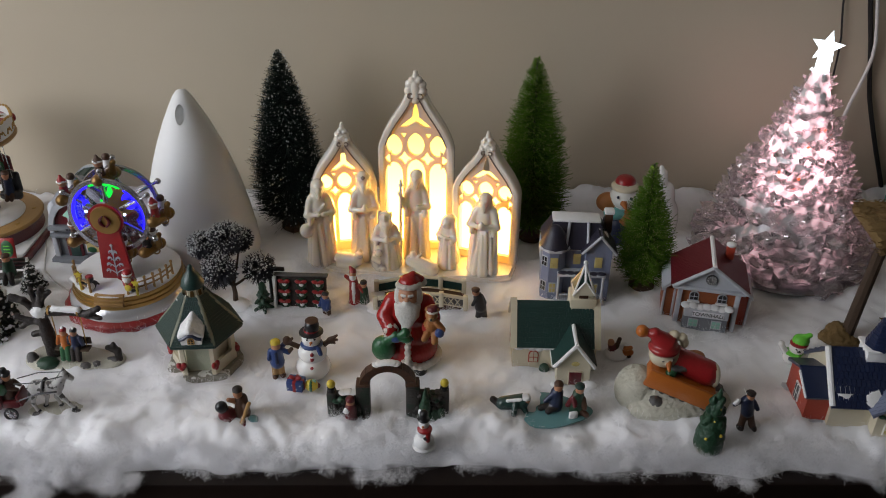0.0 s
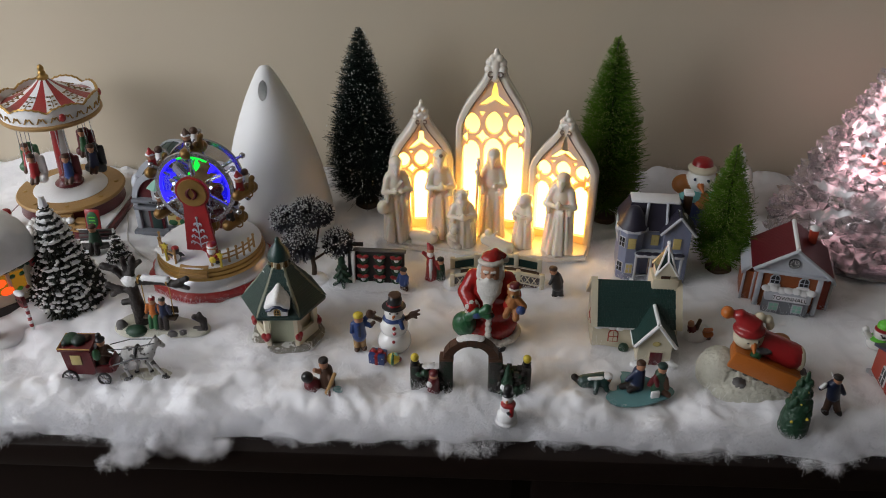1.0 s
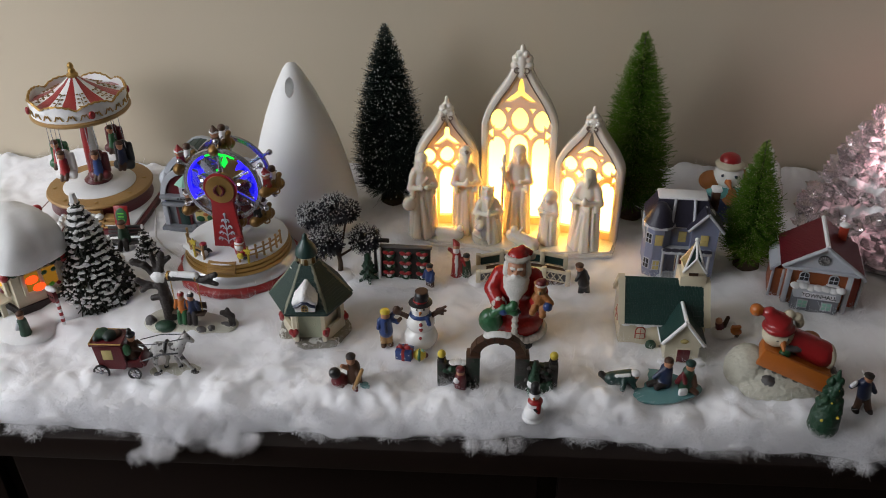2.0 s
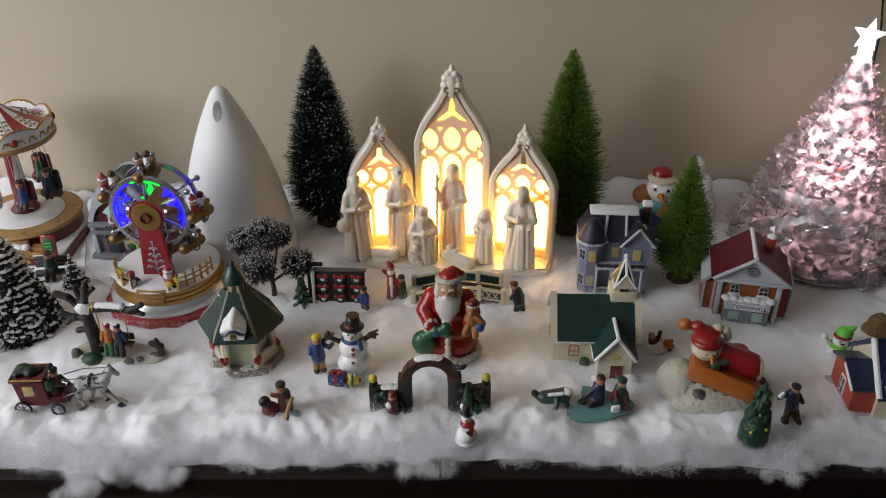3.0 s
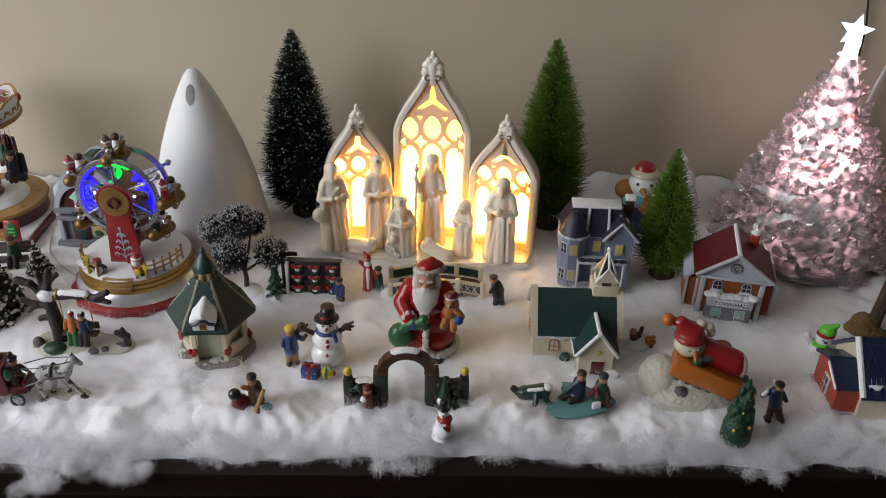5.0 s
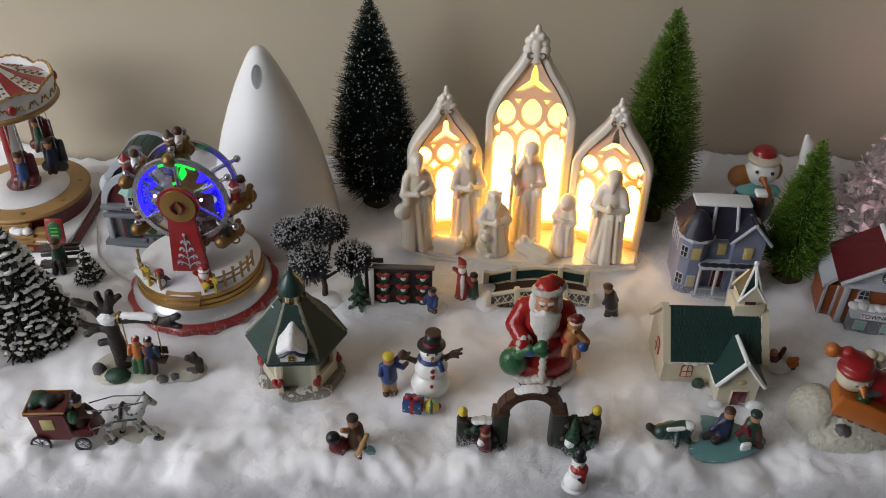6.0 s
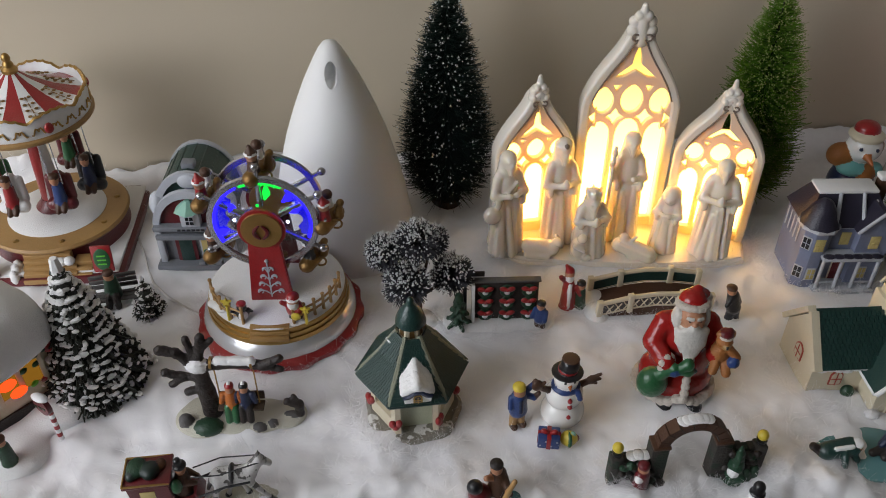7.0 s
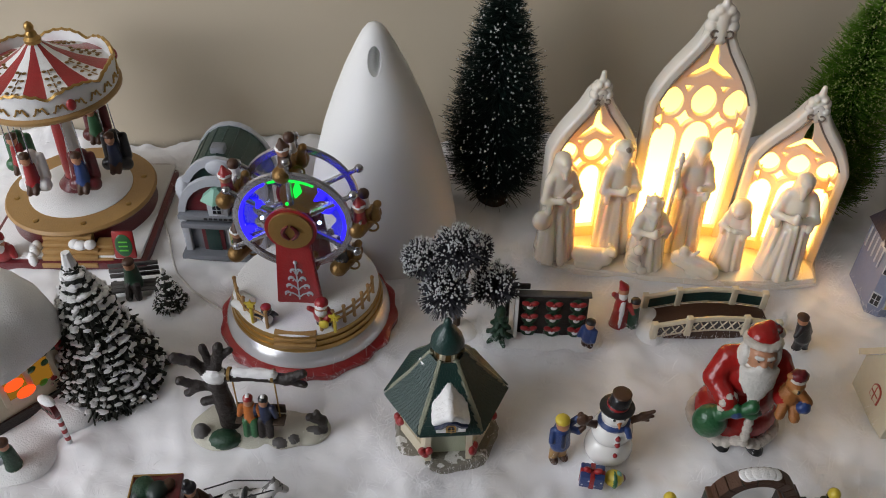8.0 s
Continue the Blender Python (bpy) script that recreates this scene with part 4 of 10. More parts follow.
    if bag:
        pr += [E(bag * w * 1.15, -w * 0.45, h * 0.44, w * 0.58, w * 0.50, h * 0.085), C((bag * w * 1.1, -w * 0.45, h * 0.50), (-bag * w * 0.4, -w * 0.55, h * 0.74), w * 0.10, w * 0.10)]
    return pr


for k, (px, py, rz, pr) in enumerate((
        (-0.113, -0.017, 22, robed(0.112, 0.0152, bag=-1, hold=False, seed=1)),
        (-0.061, 0.000, 14, robed(0.113, 0.0150, head="turban", seed=2)),
        (-0.031, -0.020, 12, robed(0.068, 0.0145, kneel=True, head="crown", seed=3)),
        (0.004, 0.004, 0, robed(0.121, 0.0140, staff=True, seed=4)),
        (0.045, -0.014, -28, robed(0.071, 0.0112, kneel=True, head="veil", hold=False, seed=5)),
        (0.089, -0.018, -12, robed(0.106, 0.0160, seed=6)))):
    figurine(pr, [M_PFIGURE, M_LINE], pose(px, py, 0.006, 0, 0, rz), "plain cream porcelain robed figure", 0.0009, "porcelain_figure", parent=nat, smooth=4)
figurine([C((-0.012, 0, 0.010), (0.010, 0, 0.011), 0.0078, 0.0082), C((0.012, -0.001, 0.015), (0.015, -0.004, 0.022), 0.0056, 0.0046), E(0.017, -0.007, 0.0225, 0.0035), C((0.013, 0.003, 0.024), (0.016, 0.005, 0.020), 0.002, 0.0014), C((0.006, -0.006, 0.004), (-0.012, -0.006, 0.003), 0.004)], [M_PFIGURE], pose(-0.077, -0.026, 0.005, 0, 0, -10), "plain cream porcelain lying lamb", 0.0010, "porcelain_lamb", parent=nat)
figurine([E(0, 0.002, 0.012, 0.0085, 0.0085, 0.014), E(0.001, -0.003, 0.026, 0.0050), C((-0.006, -0.004, 0.018), (0.002, -0.008, 0.014), 0.0028, 0.0022), E(0.006, -0.006, 0.004, 0.005, 0.004, 0.004)], [M_PFIGURE], pose(-0.040, -0.030, 0.005, 0, 0, 10), "plain cream porcelain kneeling child", 0.0009, "porcelain_figure", parent=nat)
figurine([C((-0.015, 0, 0.012), (0.014, 0, 0.006), 0.0075, 0.0085), C((-0.014, -0.006, 0.017), (0.016, -0.006, 0.010), 0.0022, 0.0022), C((-0.014, 0.006, 0.017), (0.016, 0.006, 0.010), 0.0022, 0.0022), C((-0.008, -0.001, 0.018), (0.011, -0.001, 0.013), 0.0048, 0.0040), E(-0.011, -0.001, 0.0225, 0.0048), C((-0.004, -0.002, 0.020), (0.001, -0.003, 0.028), 0.0018, 0.0014), C((0, 0, 0.0), (0, 0, 0.01), 0.008)], [M_PFIGURE], pose(0.014, -0.028, 0.005, 0, 0, -20), "plain cream porcelain crib", 0.0009, "porcelain_crib", parent=nat)
figurine([C((0, 0, 0), (0, 0, 0.112), 0.0017, 0.0017), E(0.0, 0, 0.106, 0.0027)], [M_PORC], pose(-0.0155, -0.007, 0.006, 0, 1, 0), "", 0.0009, "staff", parent=nat)


# ---- clear acrylic tree with a star ----
def crystal_tree(x, y):
    t = thing("crystal_tree", x, y, on(x, y, 0.001), 0, "clear faceted acrylic tree lit pale pink with a glowing star", "tree lamp")
    bm = BM()
    lathe(bm, [(0.0005, 0.0), (0.108, 0.0), (0.110, 0.003), (0.106, 0.006), (0.0005, 0.007)], 48)
    part("base_plate", bm, M_SILVER, t)
    # opaque core added to end rays; the inner lights' glow is its emission
    bm = BM()
    lathe(bm, [(0.090, 0.008), (0.070, 0.06), (0.047, 0.12), (0.024, 0.19), (0.010, 0.24), (0.004, 0.250)], 40)
    part("core", bm, L_FROST, t, "added frosted core, its pale pink glow in place of the lights inside")
    rnd = random.Random(8)
    bm = BM()
    layers = 16
    for i in range(layers):
        u = i / (layers - 1)
        z, r = 0.010 + 0.232 * u, 0.101 * (1 - u) ** 0.95 + 0.008
        s = 0.0290 - 0.0150 * u
        n = max(6, int(2 * math.pi * r / (s * 0.66)))
        for j in range(n):
            a = 2 * math.pi * (j + 0.5 * (i % 2) + rnd.uniform(-0.12, 0.12)) / n
            l = s * rnd.uniform(0.85, 1.15)
            m = pose((r - 0.55 * l) * math.cos(a), (r - 0.55 * l) * math.sin(a), z + rnd.uniform(-0.006, 0.006), 0, 0, math.degrees(a)) @ pose(0, 0, 0, rnd.uniform(-34, 34), rnd.uniform(-40, 26), rnd.uniform(-28, 28))
            # a pointed scoop with a ridge along it and a dip on each side
            top = [(0.0, 0.0, 0.22), (0.28, -0.50, 0.06), (0.34, 0.0, 0.28), (0.28, 0.50, 0.06), (0.66, -0.40, 0.04), (0.70, 0.0, 0.20), (0.66, 0.40, 0.04), (0.93, 0.0, 0.14)]
            vs = [bm.verts.new(m @ (Vector(p) * l)) for p in top] + [bm.verts.new(m @ (Vector((x_, y_, -0.26 + 0.22 * x_)) * l)) for x_, y_ in ((0.05, 0.0), (0.62, 0.0))]
            for f in ((0, 1, 2), (0, 2, 3), (1, 4, 5, 2), (2, 5, 6, 3), (4, 7, 5), (5, 7, 6), (0, 8, 1), (0, 3, 8), (1, 8, 9, 4), (3, 6, 9, 8), (4, 9, 7), (6, 7, 9)):
                bm.faces.new([vs[q] for q in f])
    tagged(part("acrylic_foliage", bm, M_CRYSTAL, t, "clear pointed acrylic leaves", smooth=False), kind="stuff")
    for k, (px, py, pz) in enumerate(((-0.042, -0.045, 0.135), (-0.02, -0.052, 0.13), (-0.012, -0.04, 0.165), (0.004, -0.036, 0.185))):
        bm = BM()
        ball(bm, px, py, pz, 0.0016, u=8, v=6)
        part("red_light", bm, L_RED, t, "tiny red light")
    bm = BM()
    cyl(bm, 0, 0, 0.243, 0.0085, 0.0075, 0.020, 14)
    part("socket", bm, L_STAR, t, "glowing white socket")
    bm = BM()
    pts = [((0.0195 if i % 2 == 0 else 0.0088) * math.sin(math.pi * i / 5), (0.0195 if i % 2 == 0 else 0.0088) * math.cos(math.pi * i / 5)) for i in range(10)]
    rim = [bm.verts.new((p, 0, q + 0.272)) for p, q in pts]
    f, b_ = bm.verts.new((0, -0.006, 0.272)), bm.verts.new((0, 0.006, 0.272))
    for i in range(10):
        bm.faces.new((rim[i], rim[(i + 1) % 10], f))
        bm.faces.new((rim[(i + 1) % 10], rim[i], b_))
    bm.transform(pose(0, 0, 0.272) @ pose(0, 0, 0, 0, 8, -12) @ pose(0, 0, -0.272))
    part("star", bm, L_STAR, t, "glowing white five pointed star", smooth=False)
    return t


crystal_tree(0.439, 0.966)


# ---- ceramic houses ----
def tiles(bm, a, b, c, d, rows, cols, t=0.0006, mi=0):
    """Overlapping roof tiles on the slope a b (eave) to d c (ridge)."""
    a, b, c, d = (Vector(p) for p in (a, b, c, d))
    n = (b - a).cross(d - a).normalized()
    for i in range(rows):
        for j in range(cols):
            off = 0.5 * (i % 2)
            u0, u1 = max(0, (j - off + 0.06) / cols), min(1, (j + 1 - off - 0.06) / cols)
            v0, v1 = i / rows, min(1, (i + 1.15) / rows)
            if u1 - u0 < 0.2 / cols:
                continue
            q = [(a + (b - a) * u) * (1 - v) + (d + (c - d) * u) * v for u, v in ((u0, v0), (u1, v0), (u1, v1), (u0, v1))]
            q = [q[0] + n * t * 0.9, q[1] + n * t * 0.9, q[2], q[3]]
            slab(bm, *q, t, mi)


def patch(bm, at, normal, ru, rv, t=0.0012, seed=0):
    """Flat ragged patch of painted snow lying on a slope."""
    n = Vector(normal).normalized()
    m = pose(*at) @ n.to_track_quat("Z", "X").to_matrix().to_4x4()
    rnd = random.Random(seed)
    k, t = 18, min(t, 0.0020)
    ph = [rnd.uniform(0, 6.28) for _ in range(3)]
    rag = [1 + 0.16 * math.sin(2 * math.pi * 2 * i / k + ph[0]) + 0.12 * math.sin(2 * math.pi * 3 * i / k + ph[1]) + 0.07 * math.sin(2 * math.pi * 5 * i / k + ph[2]) for i in range(k)]
    rings = []
    for f, h in ((1.0, -0.0008), (0.95, t * 0.55), (0.78, t), (0.4, t * 1.2)):
        rings.append([bm.verts.new(m @ Vector((ru * 0.75 * f * rag[i] * math.cos(2 * math.pi * i / k), rv * 0.75 * f * rag[i] * math.sin(2 * math.pi * i / k), h + rnd.uniform(-0.1, 0.1) * t))) for i in range(k)])
    for a, b in zip(rings, rings[1:]):
        for i in range(k):
            bm.faces.new((a[i], a[(i + 1) % k], b[(i + 1) % k], b[i]))
    bm.faces.new(rings[0][::-1]), bm.faces.new(rings[-1])


def window(parent, x, y, z, w, h, rz=0, arch=False, frame_m=None, pane_m=None, bars=True, name="window"):
    """Small framed window, flat on a wall whose outside looks along -y before the turn rz."""
    wd = new(name)
    wd.parent = parent
    wd.matrix_local = pose(x, y, z, 0, 0, rz)
    f = 0.0012
    bm = BM()
    if arch:
        n = 10
        outer = [(-w / 2 - f, 0), (w / 2 + f, 0)] + [((w / 2 + f) * math.cos(math.pi * i / n), h - w / 2 + (w / 2 + f) * math.sin(math.pi * i / n)) for i in range(n + 1)]
        prism(bm, outer, -0.0004, 0.0012)
        part("frame", bm, frame_m or M_CREAM, wd)
        bm = BM()
        prism(bm, [(-w / 2, f), (w / 2, f)] + [(w / 2 * math.cos(math.pi * i / n), h - w / 2 + w / 2 * math.sin(math.pi * i / n)) for i in range(n + 1)], -0.0009, 0.0004)
        part("pane", bm, pane_m or M_DARKPANE, wd)
    else:
        box(bm, 0, 0, h / 2, w + 2 * f, 0.0016, h + 2 * f, 0.0003)
        part("frame", bm, frame_m or M_CREAM, wd)
        bm = BM()
        box(bm, 0, -0.0007, h / 2, w, 0.0008, h)
        part("pane", bm, pane_m or M_DARKPANE, wd)
    if bars:
        bm = BM()
        box(bm, 0, -0.0012, h / 2, 0.0006, 0.0007, h)
        box(bm, 0, -0.0012, h * 0.5, w, 0.0007, 0.0006)
        part("glazing_bar", bm, frame_m or M_CREAM, wd)
    return wd


def door(parent, x, y, z, w, h, material, rz=0):
    bm = BM()
    box(bm, x, y, z + h / 2, w + 0.002, 0.0016, h + 0.002, 0.0003)
    d = part("door_frame", bm, M_CREAM, parent)
    bm = BM()
    box(bm, x, y - 0.0008, z + h / 2, w, 0.001, h, 0.0003)
    box(bm, x, y - 0.0015, z + h / 2, 0.0007, 0.0006, h)
    for s in (-1, 1):
        box(bm, x + s * w * 0.25, y - 0.0013, z + h * 0.65, w * 0.26, 0.0006, h * 0.4, 0.0002)
    part("door", bm, material, d)


def gazebo(x, y, rz):
    t = thing("chapel", x, y, on(x, y), rz, "hexagonal cream ceramic chapel with a green tiled roof", "toy house", "village houses")
    bm = BM()
    lathe(bm, [(0.001, -0.003), (0.0445, -0.003), (0.0450, 0.002), (0.0415, 0.0055), (0.001, 0.0065)], 36, wave=0.04, waves=7)
    part("base", bm, M_SNOWSTONE, t, "grey stone base with snow")
    t.matrix_world = t.matrix_world @ Matrix.Diagonal((0.865, 0.865, 1, 1))
    ap, s3 = 0.0335, math.tan(math.pi / 6)
    for k in range(6):
        a = k * 60
        m = pose(0, 0, 0, 0, 0, a)
        w = ap * s3
        bm = BM()
        hole = 0.0145 if k == 0 else 0.0125
        z1, zt = (0.044, 0.055) if k == 0 else (0.042, 0.055)
        # wall with an arched opening
        rise = 0.004 if k == 0 else 0.010
        arch = [(hole * math.cos(math.pi * i / 8), z1 - rise + rise * math.sin(math.pi * i / 8)) for i in range(9)]
        arch = [(-px, pz) for px, pz in arch]
        poly = [(-w, 0.004), (-hole, 0.004)] + arch + [(hole, 0.004), (w, 0.004), (w, zt), (-w, zt)]
        prism(bm, poly, -ap, -ap + 0.004)
        if k:
            box(bm, 0, -ap + 0.002, 0.012, 2 * hole, 0.004, 0.014)
        bm.transform(m)
        wl = part("wall", bm, M_CREAM, t)
        bm = BM()
        box(bm, 0, -ap + 0.009, 0.025, 0.029, 0.0015, 0.045)
        bm.transform(m)
        part("inner_wall", bm, M_CREAM if k else M_PALE, wl)
        bm = BM()
        tube(bm, [(-w * 0.8, -ap - 0.0008, 0.046), (0, -ap - 0.0012, 0.047), (w * 0.8, -ap - 0.0008, 0.046)], 0.0011, 6)
        bm.transform(m)
        part("garland", bm, M_GOLD, wl)
        bm = BM()
        for s in (-1, 1):
            ball(bm, -w + s * 0.0026, -ap - 0.0012, 0.0190, 0.0036, 0.0030, 0.0040, 10, 7, m=pose(0, 0, 0, 0, s * 20))
        ball(bm, -w, -ap - 0.0014, 0.0160, 0.0036, 0.0030, 0.0036, 10, 7)
        bm.transform(m)
        part("bow", bm, M_RED, wl, "small red painted bow")
    ez, er, tz, tr = 0.047, 0.0490, 0.088, 0.0120
    bm2 = BM()
    for k in range(6):
        a0, a1 = radians(60 * k - 120), radians(60 * k - 60)
        p = [Vector(v) for v in ((er * math.cos(a0), er * math.sin(a0), ez), (er * math.cos(a1), er * math.sin(a1), ez), (tr * math.cos(a1), tr * math.sin(a1), tz), (tr * math.cos(a0), tr * math.sin(a0), tz))]
        # slight swing in the slope
        mid = [(p[0] * 0.42 + p[3] * 0.58), (p[1] * 0.42 + p[2] * 0.58)]
        for q in mid:
            q.x, q.y, q.z = q.x * 0.97, q.y * 0.97, q.z - 0.0012
        bm = BM()
        slab(bm, p[0], p[1], mid[1], mid[0], 0.0028)
        slab(bm, mid[0], mid[1], p[2], p[3], 0.0028)
        n = (p[1] - p[0]).cross(mid[0] - p[0]).normalized() * 0.0027
        tiles(bm, p[0] + n, p[1] + n, mid[1] + n, mid[0] + n, 9, 15, 0.0010)
        tiles(bm, mid[0] + n, mid[1] + n, p[2] + n, p[3] + n, 5, 8, 0.0010)
        rf = part("roof", bm, M_GREENROOF, t, smooth=False)
        bm = BM()
        up = Vector((0, 0, 0.0030))
        tube(bm, [p[0] + up * 0.4, p[0] * 0.75 + mid[0] * 0.25 + up, mid[0] + up, p[3] + up], [0.0020, 0.0028, 0.0027, 0.0024], 8)
        part("hip", bm, M_HIP, rf)
        bm = BM()
        tube(bm, [p[0], p[1]], 0.0020, 8)
        part("eave", bm, M_GREENROOF, rf)
        nrm = (p[1] - p[0]).cross(mid[0] - p[0])
        if k in (2, 4, 5):
            patch(bm2, p[0] * 0.62 + mid[0] * 0.24 + p[1] * 0.14 + Vector((0, 0, 0.0030)), nrm, 0.0085, 0.0100, 0.0012, k)
        if k == 5:
            patch(bm2, mid[0] * 0.45 + p[3] * 0.45 + mid[1] * 0.1 + Vector((0, 0, 0.0040)), nrm, 0.0060, 0.0070, 0.0014, 11)
    part("snow", bm2, M_SNOW, t, "painted snow on the roof corners")
    # front dormer under a thick cap of snow
    bm = BM()
    prism(bm, [(-0.0115, 0.053), (0.0115, 0.053), (0.0125, 0.062), (0.0, 0.069), (-0.0125, 0.062)], -0.0465, -0.020)
    dm = part("dormer", bm, M_SNOW, t, "snow covered dormer")
    bm = BM()
    tube(bm, [(-0.0125, -0.047, 0.0600), (-0.0075, -0.0478, 0.0612), (-0.003, -0.048, 0.0650), (0.003, -0.048, 0.0650), (0.0075, -0.0478, 0.0612), (0.0125, -0.047, 0.0600)], 0.0020, 6)
    part("eave", bm, M_NAVY, dm)
    window(dm, 0, -0.0472, 0.0540, 0.0055, 0.0065, arch=True, frame_m=M_GOLD)
    drape = [C((0, -0.0465, 0.0700), (0, -0.0160, 0.0765), 0.0036, 0.0030)]
    for sx in (-1, 1):
        for u in np.linspace(0.0, 1.0, 11):
            drape.append(C((0, -0.0460 + 0.028 * u, 0.0700 + 0.005 * u), (sx * (0.0122 - 0.002 * u), -0.0445 + 0.022 * u, 0.0625 + 0.005 * u), 0.0034, 0.0028))
    figurine(drape, [M_SNOW], pose(0, 0, 0), "thick painted snow on the dormer", 0.0010, "snow", parent=dm, smooth=3, lumpy=0.0005)
    bm = BM()
    lathe(bm, [(0.0005, 0.084), (0.0120, 0.084), (0.0108, 0.087), (0.0100, 0.098), (0.0104, 0.100), (0.0005, 0.100)], 6)
    tw = part("cupola", bm, M_CREAM, t)
    bm = BM()
    lathe(bm, [(0.0136, 0.0985), (0.0134, 0.1010), (0.0118, 0.1055), (0.0085, 0.1105), (0.0048, 0.1145), (0.0032, 0.1170), (0.0034, 0.1190), (0.0020, 0.1215), (0.0004, 0.1225)], 18)
    part("cap", bm, M_GREENROOF, tw)
    for k in range(6):
        bm = BM()
        a = 60 * k - 90
        prism(bm, [(-0.0022, 0.0885), (0.0022, 0.0885)] + [(0.0022 * math.cos(math.pi * i / 6), 0.0935 + 0.0022 * math.sin(math.pi * i / 6)) for i in range(7)], -0.0098, -0.0080)
        bm.transform(pose(0, 0, 0, 0, 0, 60 * k))
        part("opening", bm, M_BRONZE, tw)


gazebo(-0.253, 0.735, 3)


def church(x, y, rz):
    t = thing("church", x, y, on(x, y, 0.002), rz, "cream ceramic church with a green shingled roof and small steeple", "toy house", "village houses")
    t.scale = (0.94, 0.94, 0.94)
    w, d, he, hr = 0.092, 0.060, 0.036, 0.070
    bm = BM()
    prism(bm, [(-d / 2, 0), (d / 2, 0), (d / 2, he), (0, hr - 0.001), (-d / 2, he)], -w / 2, w / 2, "x")
    body = part("wall", bm, M_CREAM, t)
    for s in (-1, 1):
        bm = BM()
        e = 0.004
        ys, zs = s * (d / 2 + e), he - e * 0.8
        a, b, c, q = (-w / 2 + 0.003, ys, zs), (w / 2 - 0.003, ys, zs), (w / 2 - 0.003, 0, hr), (-w / 2 + 0.003, 0, hr)
        if s > 0:
            a, b, c, q = b, a, q, c
        slab(bm, a, b, c, q, 0.003)
        n = (Vector(b) - Vector(a)).cross(Vector(q) - Vector(a)).normalized() * 0.003
        if s < 0:
            tiles(bm, *(Vector(p) + n for p in (a, b, c, q)), 9, 22, 0.0008)
        part("roof", bm, M_GREENROOF, t, smooth=False)
    for s in (-1, 1):
        bm = BM()
        for q in (-1, 1):
            slab(bm, (s * w / 2 - 0.0035, q * (d / 2 + 0.004), he - 0.004), (s * w / 2 + 0.0035, q * (d / 2 + 0.004), he - 0.004), (s * w / 2 + 0.0035, 0, hr + 0.001), (s * w / 2 - 0.0035, 0, hr + 0.001), 0.005 * (1 if q < 0 else -1))
        part("gable_trim", bm, M_CREAM, t)
    bm = BM()
    for k in range(9):
        ball(bm, -0.040 + 0.0075 * k, -0.0335, 0.0325 + 0.0015 * math.sin(k * 1.7), 0.0055, 0.0022, 0.003, 8, 6)
    part("snow", bm, M_SNOW, t, "painted snow along the eave")
    # porch
    px, pw, pd = 0.019, 0.036, 0.026
    bm = BM()
    prism(bm, [(px - pw / 2, 0), (px + pw / 2, 0), (px + pw / 2, 0.030), (px, 0.052), (px - pw / 2, 0.030)], -d / 2 - pd, -0.005)
    pc = part("porch", bm, M_CREAM, t)
    for s in (-1, 1):
        bm = BM()
        a, b = (px + s * (pw / 2 + 0.004), -d / 2 - pd - 0.002, 0.027), (px + s * (pw / 2 + 0.004), -0.010, 0.027)
        c, q = (px, -0.010, 0.0545), (px, -d / 2 - pd - 0.002, 0.0545)
        if s > 0:
            slab(bm, a, b, c, q, 0.0028)
        else:
            slab(bm, b, a, q, c, 0.0028)
        part("porch_roof", bm, M_GREENROOF, pc, smooth=False)
    bm = BM()
    for s in (-1, 1):
        tube(bm, [(px + s * 0.022, -d / 2 - pd - 0.003, 0.027), (px, -d / 2 - pd - 0.003, 0.0565)], 0.0022, 8)
    tube(bm, [(px, -d / 2 - pd - 0.002, 0.0565), (px, -0.022, 0.0565)], 0.0022, 8)
    tube(bm, [(px - 0.0225, -d / 2 - pd - 0.002, 0.0275), (px - 0.0225, -0.024, 0.0275)], 0.0022, 8)
    part("snow", bm, M_SNOW, pc)
    door(pc, px + 0.002, -d / 2 - pd - 0.0004, 0.002, 0.0135, 0.017, M_DKRED)
    bm = BM()
    ball(bm, px + 0.001, -d / 2 - pd - 0.0008, 0.030, 0.0045, 0.001, 0.003, 12, 8)
    part("yellow_lunette", bm, M_WARMPANE, pc)
    bm = BM()
    ball(bm, px + pw / 2, -d / 2 - pd - 0.004, 0.004, 0.009, 0.006, 0.005)
    ball(bm, px - pw / 2, -d / 2 - pd - 0.003, 0.003, 0.007, 0.005, 0.004)
    part("snow", bm, M_SNOW, t)
    window(t, -0.023, -d / 2 - 0.0006, 0.011, 0.009, 0.015, arch=True, frame_m=M_BRICKRED, pane_m=M_CREAM)
    bm = BM()
    ball(bm, -0.0105, -d / 2 - 0.004, 0.005, 0.006, 0.005, 0.0065)
    part("shrub", bm, M_DKGREEN, t)
    window(t, -w / 2 - 0.0006, -0.002, 0.018, 0.011, 0.015, -90, arch=True, frame_m=M_BRICKRED, pane_m=M_CREAM, bars=True)
    # tower
    tx, ty = 0.030, 0.006
    bm = BM()
    box(bm, tx, ty, 0.055, 0.0285, 0.026, 0.05, 0.001)
    box(bm, tx, ty, 0.0815, 0.022, 0.020, 0.012, 0.0008)
    tw = part("tower", bm, M_CREAM, t)
    for s in (-1, 1):
        bm = BM()
        prism(bm, [(tx - 0.0125, 0.086), (tx + 0.0125, 0.086), (tx, 0.104)], ty + s * 0.0125 - 0.0012, ty + s * 0.0125 + 0.0012)
        part("gable", bm, M_CREAM, tw)
    bm = BM()
    cyl(bm, tx, ty, 0.086, 0.0155, 0.0005, 0.034, 4, rz=45)
    sp = part("spire", bm, M_GREENROOF, tw)
